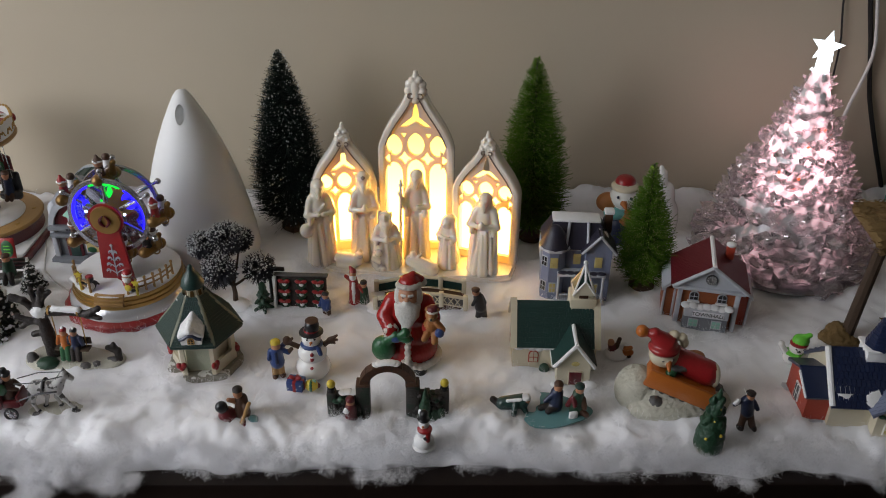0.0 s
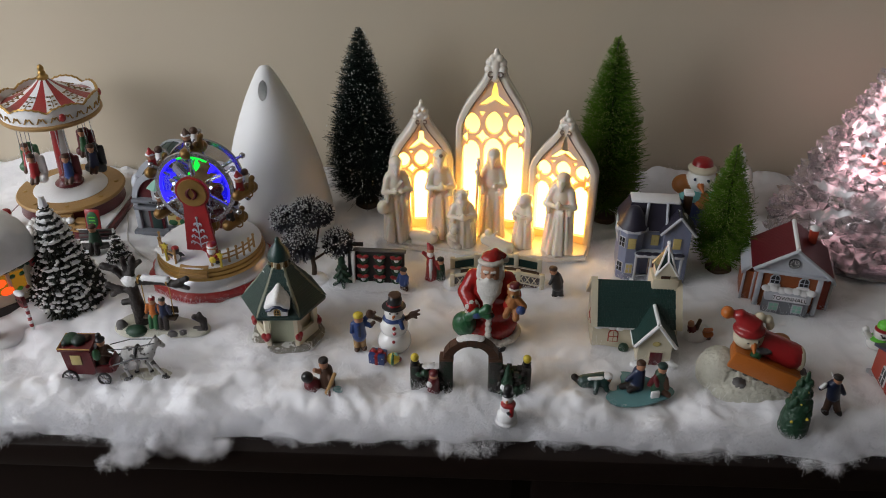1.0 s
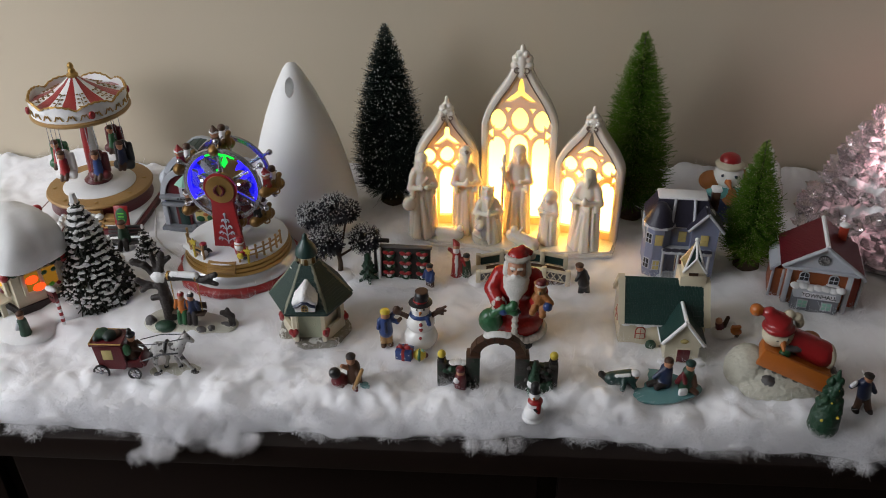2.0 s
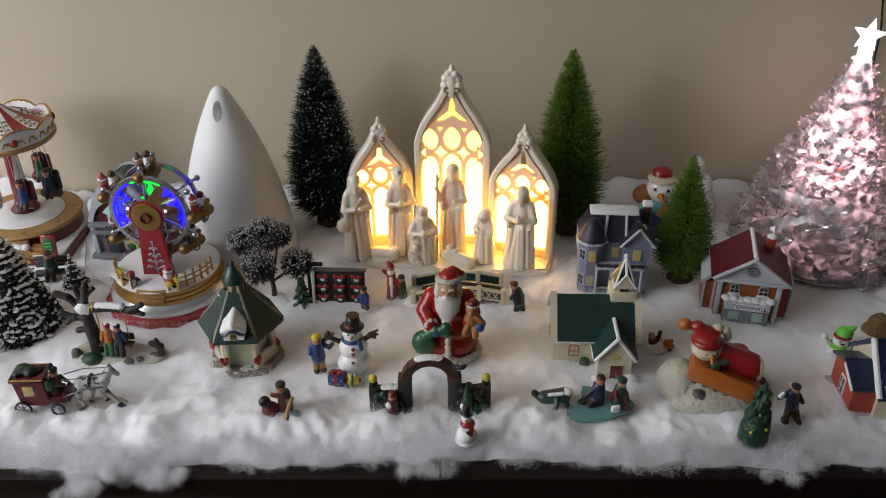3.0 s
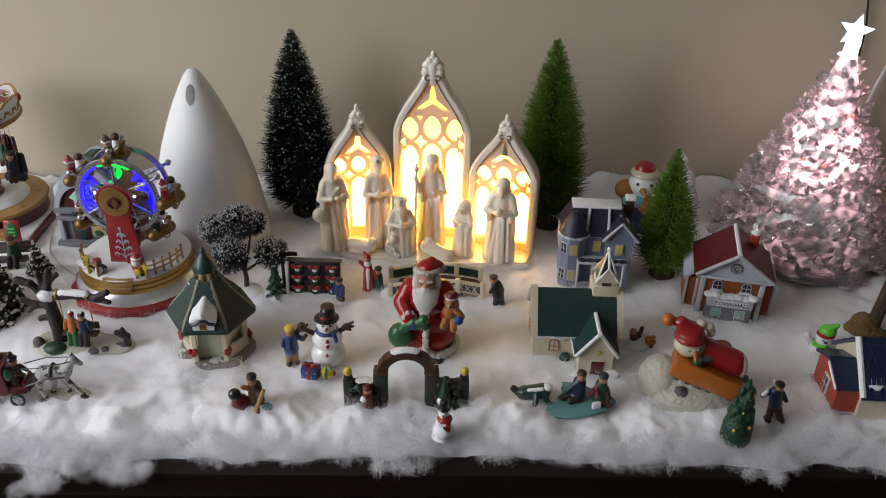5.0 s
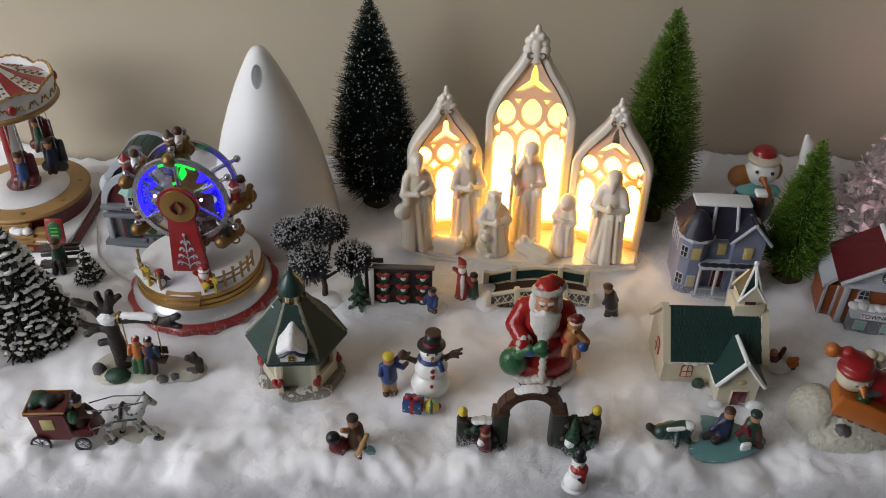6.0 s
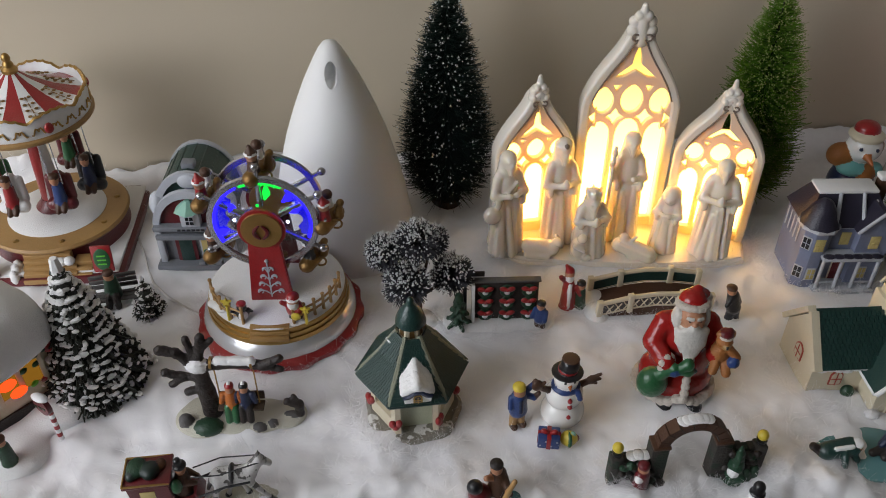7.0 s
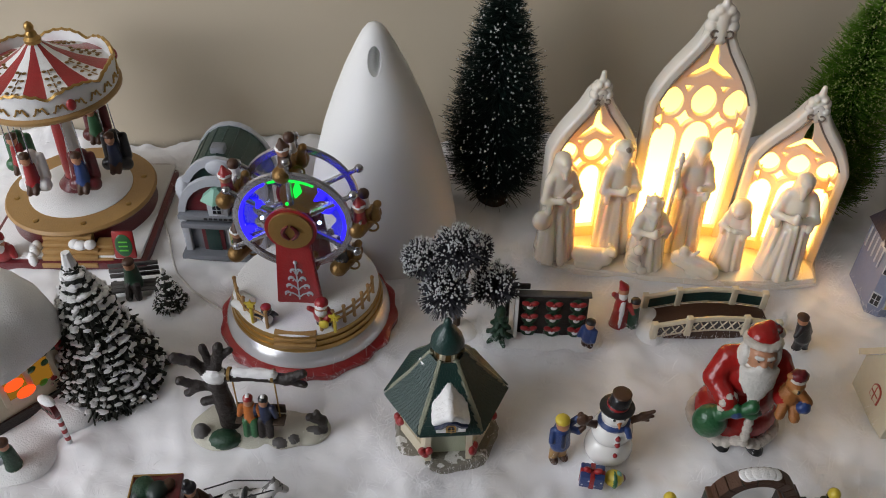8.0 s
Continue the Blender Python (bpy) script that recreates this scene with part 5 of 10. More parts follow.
    bm = BM()
    tube(bm, [(tx - 0.0125, ty - 0.0135, 0.086), (tx, ty - 0.013, 0.104), (tx + 0.0125, ty - 0.0135, 0.086)], 0.0014, 6)
    tube(bm, [(tx, ty - 0.013, 0.103), (tx, ty - 0.002, 0.118)], 0.0014, 6)
    ball(bm, tx, ty, 0.120, 0.0026)
    tube(bm, [(tx - 0.011, ty - 0.011, 0.087), (tx, ty, 0.119)], 0.0012, 6)
    tube(bm, [(tx + 0.011, ty - 0.011, 0.087), (tx, ty, 0.119)], 0.0012, 6)
    part("snow", bm, M_SNOW, tw)
    bm = BM()
    box(bm, tx, ty - 0.0102, 0.0815, 0.010, 0.001, 0.007, 0.0003)
    part("belfry_opening", bm, M_BROWN, tw)


church(0.1165, 0.7495, -2)


def town_hall(x, y, rz):
    t = thing("town_hall", x, y, on(x, y), rz, "orange brick ceramic town hall with a dark red roof", "toy house", "village houses")
    t.scale = (0.89, 0.89, 0.875)
    w, d, he, hr = 0.076, 0.066, 0.064, 0.092
    bm = BM()
    box(bm, 0, 0, he / 2, w, d, he, 0.0008)
    body = part("wall", bm, M_BRICK, t, "orange brick wall")
    bm = BM()
    prism(bm, [(-w / 2 - 0.003, he - 0.002), (w / 2 + 0.003, he - 0.002), (0, hr - 0.002)], -d / 2 - 0.003, d / 2)
    pd = part("pediment", bm, M_LTGREY, t, "pale grey pediment")
    bm = BM()
    cyl(bm, 0, -d / 2 - 0.0025, he + 0.0105, 0.0070, 0.0070, 0.0022, 22, rx=90)
    ck = part("clock", bm, M_BLACK, pd, "small round black clock")
    bm = BM()
    for k in range(12):
        a = k * math.pi / 6
        box(bm, 0.0050 * math.sin(a), -d / 2 - 0.0050, he + 0.0105 + 0.0050 * math.cos(a), 0.0008, 0.0005, 0.0022, ry=math.degrees(a))
    box(bm, 0, -d / 2 - 0.0050, he + 0.0122, 0.0008, 0.0005, 0.0045)
    box(bm, 0.0016, -d / 2 - 0.0050, he + 0.0105, 0.0035, 0.0005, 0.0008)
    part("clock_marks", bm, M_WHITE, ck)
    for s in (-1, 1):
        bm = BM()
        a, b = (s * (w / 2 + 0.007), -d / 2 - 0.006, he - 0.005), (s * (w / 2 + 0.007), d / 2 + 0.002, he - 0.005)
        c, q = (0, d / 2 + 0.002, hr), (0, -d / 2 - 0.006, hr)
        p = (a, b, c, q) if s > 0 else (b, a, q, c)
        slab(bm, *p, 0.003)
        n = (Vector(p[1]) - Vector(p[0])).cross(Vector(p[3]) - Vector(p[0])).normalized() * 0.003
        tiles(bm, *(Vector(v) + n for v in p), 10, 20, 0.0008)
        rf = part("roof", bm, M_ROOFRED, t, smooth=False)
        bm = BM()
        nn = (s * (hr - he), 0, w / 2)
        patch(bm, (s * 0.030, -0.022 if s < 0 else 0.004, he + 0.0065), nn, 0.010, 0.014, 0.0042, 6 + s)
        part("snow", bm, M_SNOW, rf)
        bm = BM()
        tube(bm, [(s * (w / 2 + 0.007), -d / 2 - 0.007, he - 0.003), (0, -d / 2 - 0.007, hr + 0.002)], 0.0026, 8)
        part("verge", bm, M_LTGREY, rf)
    bm = BM()
    tube(bm, [(0, -d / 2 - 0.007, hr + 0.0035), (0, d / 2 + 0.002, hr + 0.0035)], 0.0028, 8)
    part("ridge", bm, M_SNOW, t)
    bm = BM()
    box(bm, 0.022, 0.012, 0.090, 0.010, 0.009, 0.020, 0.0008)
    ch = part("chimney", bm, M_BRICKRED, t)
    bm = BM()
    ball(bm, 0.022, 0.012, 0.1005, 0.0065, 0.006, 0.0035)
    part("snow", bm, M_SNOW, ch)
    bm = BM()
    box(bm, 0, -d / 2 - 0.0045, he - 0.004, w + 0.010, 0.008, 0.004, 0.0012)
    part("cornice", bm, M_LTGREY, t)
    for s in (-1, 1):
        bm = BM()
        box(bm, s * (w / 2 - 0.003), -d / 2 - 0.001, 0.03, 0.006, 0.005, 0.060, 0.0008)
        part("corner_pier", bm, M_LTGREY, t)
        window(t, s * 0.017, -d / 2 - 0.0010, 0.040, 0.0095, 0.0125, arch=True, frame_m=M_LTGREY)
        bm = BM()
        box(bm, s * 0.017, -d / 2 - 0.002, 0.0385, 0.015, 0.004, 0.002, 0.0006)
        part("sill", bm, M_SNOW, t)
    # porch with the sign
    bm = BM()
    box(bm, 0.0, -d / 2 - 0.008, 0.030, 0.054, 0.015, 0.014, 0.0018)
    pr = part("porch_canopy", bm, M_LTGREY, t, "snowy grey canopy with the name")
    bm = BM()
    box(bm, 0.0, -d / 2 - 0.006, 0.012, 0.054, 0.010, 0.026, 0.0012)
    part("porch", bm, M_GREY, pr)
    bm = BM()
    for k in range(7):
        ball(bm, -0.026 + 0.0087 * k, -d / 2 - 0.010, 0.0375 + 0.001 * math.sin(k * 2.2), 0.0065, 0.007, 0.0028, 10, 7)
    part("snow", bm, M_SNOW, pr)
    bm = BM()
    box(bm, 0.002, -d / 2 - 0.0160, 0.0295, 0.038, 0.001, 0.0085, 0.0003)
    sg = part("sign", bm, M_CARD, pr, "white sign board")
    cu = bpy.data.curves.new("sign_text", "FONT")
    cu.body, cu.size, cu.align_x, cu.align_y, cu.extrude = "TOWNHALL", 0.0078, "CENTER", "CENTER", 0.0002
    tmp = new("sign_text", cu)
    me = bpy.data.meshes.new_from_object(tmp.evaluated_get(bpy.context.evaluated_depsgraph_get()))
    bpy.data.objects.remove(tmp)
    me.transform(pose(0.002, -d / 2 - 0.0167, 0.0295, 90) @ Matrix.Diagonal((0.92, 1, 1, 1)))
    me.materials.clear()
    me.materials.append(M_BLACK)
    lt = new("lettering", me)
    lt.parent = sg
    for s in (-1, 1):
        window(t, s * 0.014, -d / 2 - 0.0115, 0.008, 0.010, 0.010, frame_m=M_LTGREY, pane_m=M_MINT)
        # side wings
        bm = BM()
        box(bm, s * (w / 2 + 0.0075), 0.004, 0.022, 0.015, 0.046, 0.044, 0.0008)
        wg = part("wing", bm, M_BRICK if s < 0 else M_BRICKRED, t)
        bm = BM()
        prism(bm, [(s * (w / 2), 0.058), (s * (w / 2 + 0.018), 0.040), (s * (w / 2 + 0.018), 0.045), (s * (w / 2), 0.064)][::s], -0.022, 0.030)
        part("wing_roof", bm, M_LTGREY, wg)
        bm = BM()
        box(bm, s * (w / 2 + 0.0015), -0.0195, 0.022, 0.003, 0.003, 0.044, 0.0006)
        box(bm, s * (w / 2 + 0.0140), -0.0195, 0.022, 0.003, 0.003, 0.044, 0.0006)
        part("corner_pier", bm, M_LTGREY, wg)
    return t


town_hall(0.302, 0.828, -13)


def victorian(x, y, rz):
    t = thing("town_house", x, y, on(x, y), rz, "pale blue two storey ceramic house with dark snowy roof", "toy house", "village houses")
    t.scale = (0.90, 0.90, 0.885)
    w, d = 0.086, 0.050
    bm = BM()
    box(bm, 0, 0, 0.038, w, d, 0.076, 0.0008)
    part("wall", bm, M_PALEBLUE, t)
    # corner turret, right bay
    bm = BM()
    cyl(bm, -0.030, -0.022, 0, 0.0160, 0.0160, 0.078, 8, rz=22.5)
    tr = part("turret", bm, M_PALEBLUE, t)
    bm = BM()
    cyl(bm, -0.030, -0.022, 0.076, 0.0215, 0.0205, 0.003, 8, rz=22.5)
    part("turret_eave", bm, M_LTGREY, tr)
    bm = BM()
    lathe(bm, [(0.0205, 0.079), (0.0165, 0.085), (0.0125, 0.096), (0.0065, 0.105), (0.0006, 0.107)], 8, x=-0.030, y=-0.022)
    part("turret_roof", bm, M_SLATE, tr)
    bm = BM()
    prism(bm, [(0.010, 0), (0.043, 0), (0.043, 0.076), (0.0265, 0.096), (0.010, 0.076)], -0.034, 0.0)
    by = part("bay", bm, M_PALEBLUE, t)
    for s in (-1, 1):
        bm = BM()
        a, b = (0.0265 + s * 0.021, -0.037, 0.0735), (0.0265 + s * 0.021, 0.0, 0.0735)
        c, q = (0.0265, 0.0, 0.0985), (0.0265, -0.037, 0.0985)
        slab(bm, *((a, b, c, q) if s > 0 else (b, a, q, c)), 0.003)
        part("bay_roof", bm, M_SLATE, by)
        bm = BM()
        tube(bm, [(0.0265 + s * 0.022, -0.038, 0.0745), (0.0265, -0.038, 0.1005)], 0.0019, 8)
        part("verge", bm, M_LTGREY, by)
    bm = BM()
    a, b, c, q = (-w / 2 - 0.003, -d / 2 - 0.004, 0.075), (w / 2 + 0.003, -d / 2 - 0.004, 0.075), (w / 2 - 0.016, -0.010, 0.106), (-w / 2 + 0.010, -0.010, 0.106)
    e, f = (w / 2 + 0.003, d / 2 + 0.003, 0.075), (-w / 2 - 0.003, d / 2 + 0.003, 0.075)
    g, h_ = (w / 2 - 0.016, 0.012, 0.106), (-w / 2 + 0.010, 0.012, 0.106)
    vs = [bm.verts.new(p) for p in (a, b, c, q, e, f, g, h_)]
    for fc in ((0, 1, 2, 3), (1, 4, 6, 2), (4, 5, 7, 6), (5, 0, 3, 7), (3, 2, 6, 7), (1, 0, 5, 4)):
        bm.faces.new([vs[i] for i in fc])
    rf = part("roof", bm, M_SLATE, t)
    bm = BM()
    box(bm, -0.003, 0.001, 0.1070, 0.062, 0.024, 0.004, 0.0018)
    patch(bm, (0.030, -0.018, 0.092), (0.2, -0.75, 0.6), 0.012, 0.010, 0.002, 2)
    part("snow", bm, M_SNOW, rf)
    bm = BM()
    tube(bm, [(-0.016, -0.030, 0.078), (-0.012, -0.012, 0.107)], 0.002, 8)
    tube(bm, [(0.012, -0.030, 0.078), (0.012, -0.012, 0.107)], 0.002, 8)
    part("hip", bm, M_LTGREY, rf)
    bm = BM()
    box(bm, 0.040, 0.010, 0.097, 0.010, 0.010, 0.030, 0.0008)
    ch = part("chimney", bm, M_BROWN, t)
    bm = BM()
    box(bm, 0.040, 0.010, 0.113, 0.013, 0.013, 0.006, 0.0022)
    part("snow", bm, M_SNOW, ch)
    # porch
    bm = BM()
    box(bm, 0.006, -0.036, 0.0445, 0.062, 0.018, 0.004, 0.001)
    pr = part("porch_roof", bm, M_LTGREY, t)
    for k in range(6):
        bm = BM()
        ball(bm, -0.018 + 0.0098 * k, -0.041, 0.047, 0.0068, 0.004, 0.0022, 10, 6)
        part("garland", bm, M_SLATE, pr)
    for px in (-0.023, -0.004, 0.014, 0.034):
        bm = BM()
        cyl(bm, px, -0.0425, 0.0, 0.0019, 0.0019, 0.043, 10)
        part("column", bm, M_LTGREY, pr)
    bm = BM()
    box(bm, 0.006, -0.036, 0.003, 0.064, 0.020, 0.006, 0.001)
    box(bm, 0.006, -0.046, 0.0012, 0.034, 0.006, 0.0025, 0.0006)
    part("porch_floor", bm, M_LTGREY, pr)
    bm = BM()
    box(bm, 0.025, -0.0425, 0.014, 0.018, 0.0012, 0.0016, 0.0003)
    box(bm, -0.014, -0.0425, 0.014, 0.018, 0.0012, 0.0016, 0.0003)
    part("railing", bm, M_LTGREY, pr)
    door(t, 0.002, -d / 2 - 0.0012, 0.006, 0.012, 0.024, M_DKRED)
    for wx, wy, wz, rr in ((-0.030, -0.0372, 0.052, 0), (-0.030, -0.0372, 0.014, 0), (-0.0415, -0.0315, 0.052, -45), (-0.0415, -0.0315, 0.014, -45), (0.000, -0.0262, 0.053, 0), (0.0265, -0.0352, 0.054, 0), (0.024, -0.0352, 0.014, 0)):
        window(t, wx, wy, wz, 0.0075, 0.013, rr, frame_m=M_WARMPANE if wz > 0.03 and rr == 0 else M_LTGREY, pane_m=M_WARMPANE if rr == 0 else M_DARKPANE)
    bm = BM()
    for zz in (0.042, 0.0745):
        box(bm, 0.0, -d / 2 - 0.001, zz, w + 0.003, 0.004, 0.0025, 0.0006)
    for k in (-1, 1):
        box(bm, k * w / 2, -d / 2, 0.038, 0.003, 0.003, 0.076, 0.0006)
    part("trim", bm, M_LTGREY, t)
    bm = BM()
    for k in range(5):
        cyl(bm, -0.0465, -0.018 + 0.008 * k, 0.050, 0.0008, 0.0008, 0.024, 6)
    part("downpipe", bm, M_LTGREY, t)


victorian(0.158, 0.882, -4)


def sweet_shop(x, y, rz):
    t = thing("shop_house", x, y, on(x, y), rz, "grey and burgundy ceramic shop with a green barrel roof", "toy house", "village houses")
    t.scale = (0.90, 0.90, 0.86)
    w, d = 0.080, 0.052
    bm = BM()
    box(bm, 0, 0, 0.027, w, d, 0.054, 0.0008)
    part("wall", bm, M_GREY, t)
    n = 14

    def arc(rx, rz_, z0):
        return [(rx * math.cos(math.pi * i / n), z0 + rz_ * math.sin(math.pi * i / n)) for i in range(n + 1)]
    bm = BM()
    prism(bm, arc(w / 2 - 0.004, 0.042, 0.054), -d / 2, d / 2)
    part("gable", bm, M_DKRED, t)
    bm = BM()
    o, i_ = arc(w / 2 + 0.002, 0.050, 0.053), arc(w / 2 - 0.005, 0.041, 0.053)
    prism(bm, o + i_[::-1], -d / 2 - 0.004, -d / 2 + 0.002)
    part("arched_trim", bm, M_LTGREY, t)
    bm = BM()
    prism(bm, arc(w / 2 + 0.001, 0.061, 0.056), -0.014, 0.046)
    rf = part("roof", bm, M_GREENROOF, t, "green barrel roof")
    bm = BM()
    for k in range(9):
        a = math.pi * (0.14 + 0.09 * k)
        tube(bm, [(0.0408 * math.cos(a), -0.014, 0.056 + 0.061 * math.sin(a)), (0.0408 * math.cos(a), 0.046, 0.056 + 0.061 * math.sin(a))], 0.0008, 6)
    part("roof_rib", bm, M_GREENROOF, rf)
    bm = BM()
    o, i_ = arc(w / 2 + 0.003, 0.064, 0.055), arc(w / 2 - 0.004, 0.055, 0.055)
    prism(bm, o + i_[::-1], -0.0175, -0.0125)
    prism(bm, o + i_[::-1], 0.043, 0.049)
    ball(bm, 0.002, -0.016, 0.107, 0.013, 0.005, 0.010)
    for s in (-1, 1):
        ball(bm, s * 0.036, -0.012, 0.075, 0.010, 0.012, 0.016)
    part("snow", bm, M_LTGREY, rf, "grey snow on the roof edge")
    bm = BM()
    box(bm, 0.0, 0.000, 0.115, 0.014, 0.012, 0.016, 0.002)
    part("roof_light", bm, M_GREY, rf)
    # small bay over the door
    bm = BM()
    box(bm, 0, -d / 2 - 0.004, 0.070, 0.020, 0.010, 0.022, 0.0012)
    by = part("bay", bm, M_LTGREY, t)
    bm = BM()
    cyl(bm, 0, -d / 2 - 0.004, 0.081, 0.016, 0.003, 0.011, 6)
    part("bay_roof", bm, M_MINT, by)
    window(by, 0, -d / 2 - 0.0097, 0.064, 0.008, 0.010, frame_m=M_LTGREY, pane_m=M_DARKPANE)
    bm = BM()
    box(bm, 0, -d / 2 - 0.005, 0.0565, w + 0.002, 0.010, 0.006, 0.001)
    box(bm, 0, -d / 2 - 0.006, 0.045, w, 0.008, 0.006, 0.001)
    part("cornice", bm, M_GREY, t)
    bm = BM()
    for k in range(6):
        box(bm, -0.013 + 0.005 * k, -d / 2 - 0.0104, 0.0565, 0.0034, 0.0006, 0.0022)
    part("sign_bars", bm, M_BLACK, t, "dark illegible sign bars")
    bm = BM()
    box(bm, -0.012, -d / 2 - 0.001, 0.022, 0.022, 0.0024, 0.038, 0.0005)
    df = part("door_frame", bm, M_DKRED, t)
    bm = BM()
    box(bm, -0.012, -d / 2 - 0.0024, 0.0205, 0.014, 0.0014, 0.034, 0.0005)
    part("door", bm, M_GREENROOF, df)
    bm = BM()
    box(bm, -0.012, -d / 2 - 0.0030, 0.0405, 0.012, 0.0014, 0.004, 0.0005)
    part("fanlight", bm, M_WARMPANE, df)
    bm = BM()
    box(bm, 0.018, -d / 2 - 0.001, 0.026, 0.030, 0.0024, 0.024, 0.0005)
    sw = part("shop_window", bm, M_LTGREY, t)
    bm = BM()
    box(bm, 0.018, -d / 2 - 0.0023, 0.026, 0.026, 0.001, 0.020)
    part("pane", bm, M_WARMPANE, sw)
    bm = BM()
    ball(bm, 0.012, -d / 2 - 0.003, 0.020, 0.0065, 0.0012, 0.005)
    ball(bm, 0.026, -d / 2 - 0.003, 0.021, 0.004, 0.0012, 0.006)
    part("display", bm, [M_GREEN], sw)
    bm = BM()
    ball(bm, 0.021, -d / 2 - 0.0035, 0.028, 0.004, 0.0012, 0.003)
    part("display", bm, [M_ORANGE], sw)
    for s in (-1, 1):
        bm = BM()
        box(bm, s * (w / 2 - 0.002), -d / 2 - 0.002, 0.028, 0.007, 0.007, 0.058, 0.001)
        part("pilaster", bm, M_LTGREY, t)
    bm = BM()
    box(bm, 0, -d / 2 - 0.005, 0.004, w + 0.010, 0.016, 0.008, 0.002)
    for k in range(5):
        box(bm, 0.004 + 0.009 * k, -d / 2 - 0.009, 0.010, 0.007, 0.006, 0.005, 0.001)
    part("plinth", bm, M_GREY, t)


sweet_shop(-0.448, 0.962, -4)


def blue_church(x, y, rz):
    t = thing("chapel_house", x, y, on(x, y), rz, "ceramic chapel with navy blue roof, red annex and spire", "toy house", "village houses")
    w, d, he, hr = 0.110, 0.074, 0.034, 0.066
    bm = BM()
    prism(bm, [(-d / 2, 0), (d / 2, 0), (d / 2, he), (0, hr), (-d / 2, he)], -w / 2, w / 2, "x")
    part("wall", bm, M_CREAM, t)
    for s in (-1, 1):
        bm = BM()
        a, b, c, q = (-w / 2 - 0.003, s * (d / 2 + 0.005), he - 0.005), (w / 2 + 0.003, s * (d / 2 + 0.005), he - 0.005), (w / 2 + 0.003, 0, hr + 0.001), (-w / 2 - 0.003, 0, hr + 0.001)
        p = (a, b, c, q) if s < 0 else (b, a, q, c)
        slab(bm, *p, 0.003)
        n = (Vector(p[1]) - Vector(p[0])).cross(Vector(p[3]) - Vector(p[0])).normalized() * 0.003
        tiles(bm, *(Vector(v) + n for v in p), 8, 26, 0.0008)
        rf = part("roof", bm, M_NAVY, t, smooth=False)
    bm = BM()
    patch(bm, (-w / 2 + 0.010, -0.030, he + 0.008), (0, -0.62, 0.78), 0.013, 0.020, 0.0050, 1)
    patch(bm, (-0.018, -0.036, he + 0.004), (0, -0.62, 0.78), 0.015, 0.011, 0.0050, 5)
    tube(bm, [(-w / 2 - 0.002, -d / 2 - 0.005, he - 0.002), (-w / 2 - 0.002, 0, hr + 0.005)], 0.0030, 8)
    part("snow", bm, M_SNOW, rf)
    # gabled front
    gx = 0.018
    bm = BM()
    prism(bm, [(gx - 0.034, 0), (gx + 0.034, 0), (gx + 0.034, 0.032), (gx, 0.056), (gx - 0.034, 0.032)], -d / 2 - 0.012, 0.0)
    gf = part("front_gable", bm, M_CREAM, t)
    for s in (-1, 1):
        bm = BM()
        a, b = (gx + s * 0.040, -d / 2 - 0.016, 0.0285), (gx + s * 0.040, -0.004, 0.0285)
        c, q = (gx, -0.004, 0.0585), (gx, -d / 2 - 0.016, 0.0585)
        p = (a, b, c, q) if s > 0 else (b, a, q, c)
        slab(bm, *p, 0.003)
        n = (Vector(p[1]) - Vector(p[0])).cross(Vector(p[3]) - Vector(p[0])).normalized() * 0.003
        tiles(bm, *(Vector(v) + n for v in p), 8, 11, 0.0008)
        part("gable_roof", bm, M_PALEBLUE if s < 0 else M_NAVY, gf, smooth=False)
    bm = BM()
    for k in range(12):
        ball(bm, gx - 0.031 + 0.0056 * k, -d / 2 - 0.0135, 0.0285 - 0.0012 * math.sin(k * 1.05), 0.0036, 0.0022, 0.0020, 8, 6)
    part("garland", bm, M_DKGREEN, gf)
    for k, (wx, ww, wh) in enumerate(((-0.021, 0.007, 0.014), (0.001, 0.012, 0.018), (0.022, 0.007, 0.014))):
        window(gf, gx + wx, -d / 2 - 0.0126, 0.006, ww, wh, arch=True, frame_m=M_SNOW, pane_m=M_WARMPANE if k != 1 else M_DARKPANE)
    bm = BM()
    box(bm, gx + 0.006, -d / 2 - 0.015, 0.002, 0.015, 0.006, 0.004, 0.0008)
    part("step", bm, M_BRICKRED, gf)
    bm = BM()
    ball(bm, gx + 0.034, -d / 2 - 0.016, 0.006, 0.005, 0.005, 0.008)
    part("shrub", bm, M_DKGREEN, t)
    # red annex at the gable end
    ax = -w / 2 - 0.010
    bm = BM()
    prism(bm, [(-0.032, 0), (0.020, 0), (0.020, 0.036), (-0.006, 0.044), (-0.032, 0.036)], ax - 0.012, ax + 0.012, "x")
    an = part("annex", bm, M_BRICKRED, t)
    bm = BM()
    slab(bm, (ax - 0.015, -0.036, 0.034), (ax + 0.014, -0.036, 0.034), (ax + 0.014, -0.005, 0.047), (ax - 0.015, -0.005, 0.047), 0.003)
    slab(bm, (ax + 0.014, 0.024, 0.034), (ax - 0.015, 0.024, 0.034), (ax - 0.015, -0.005, 0.047), (ax + 0.014, -0.005, 0.047), 0.003)
    part("annex_roof", bm, M_NAVY, an)
    bm = BM()
    box(bm, ax - 0.004, -0.006, 0.003, 0.024, 0.058, 0.006, 0.001)
    part("plinth", bm, M_LTGREY, an)
    window(an, ax - 0.0126, -0.008, 0.012, 0.009, 0.017, -90, frame_m=M_SNOW, pane_m=M_DARKPANE)
    patch_bm = BM()
    box(patch_bm, ax - 0.0155, -0.036 + 0.015, 0.0405, 0.002, 0.030, 0.003, 0.0008, rx=23)
    part("verge", patch_bm, M_SNOW, an)
    # spire
    sx = -0.010
    bm = BM()
    box(bm, sx, 0.0, 0.066, 0.026, 0.022, 0.018, 0.0015)
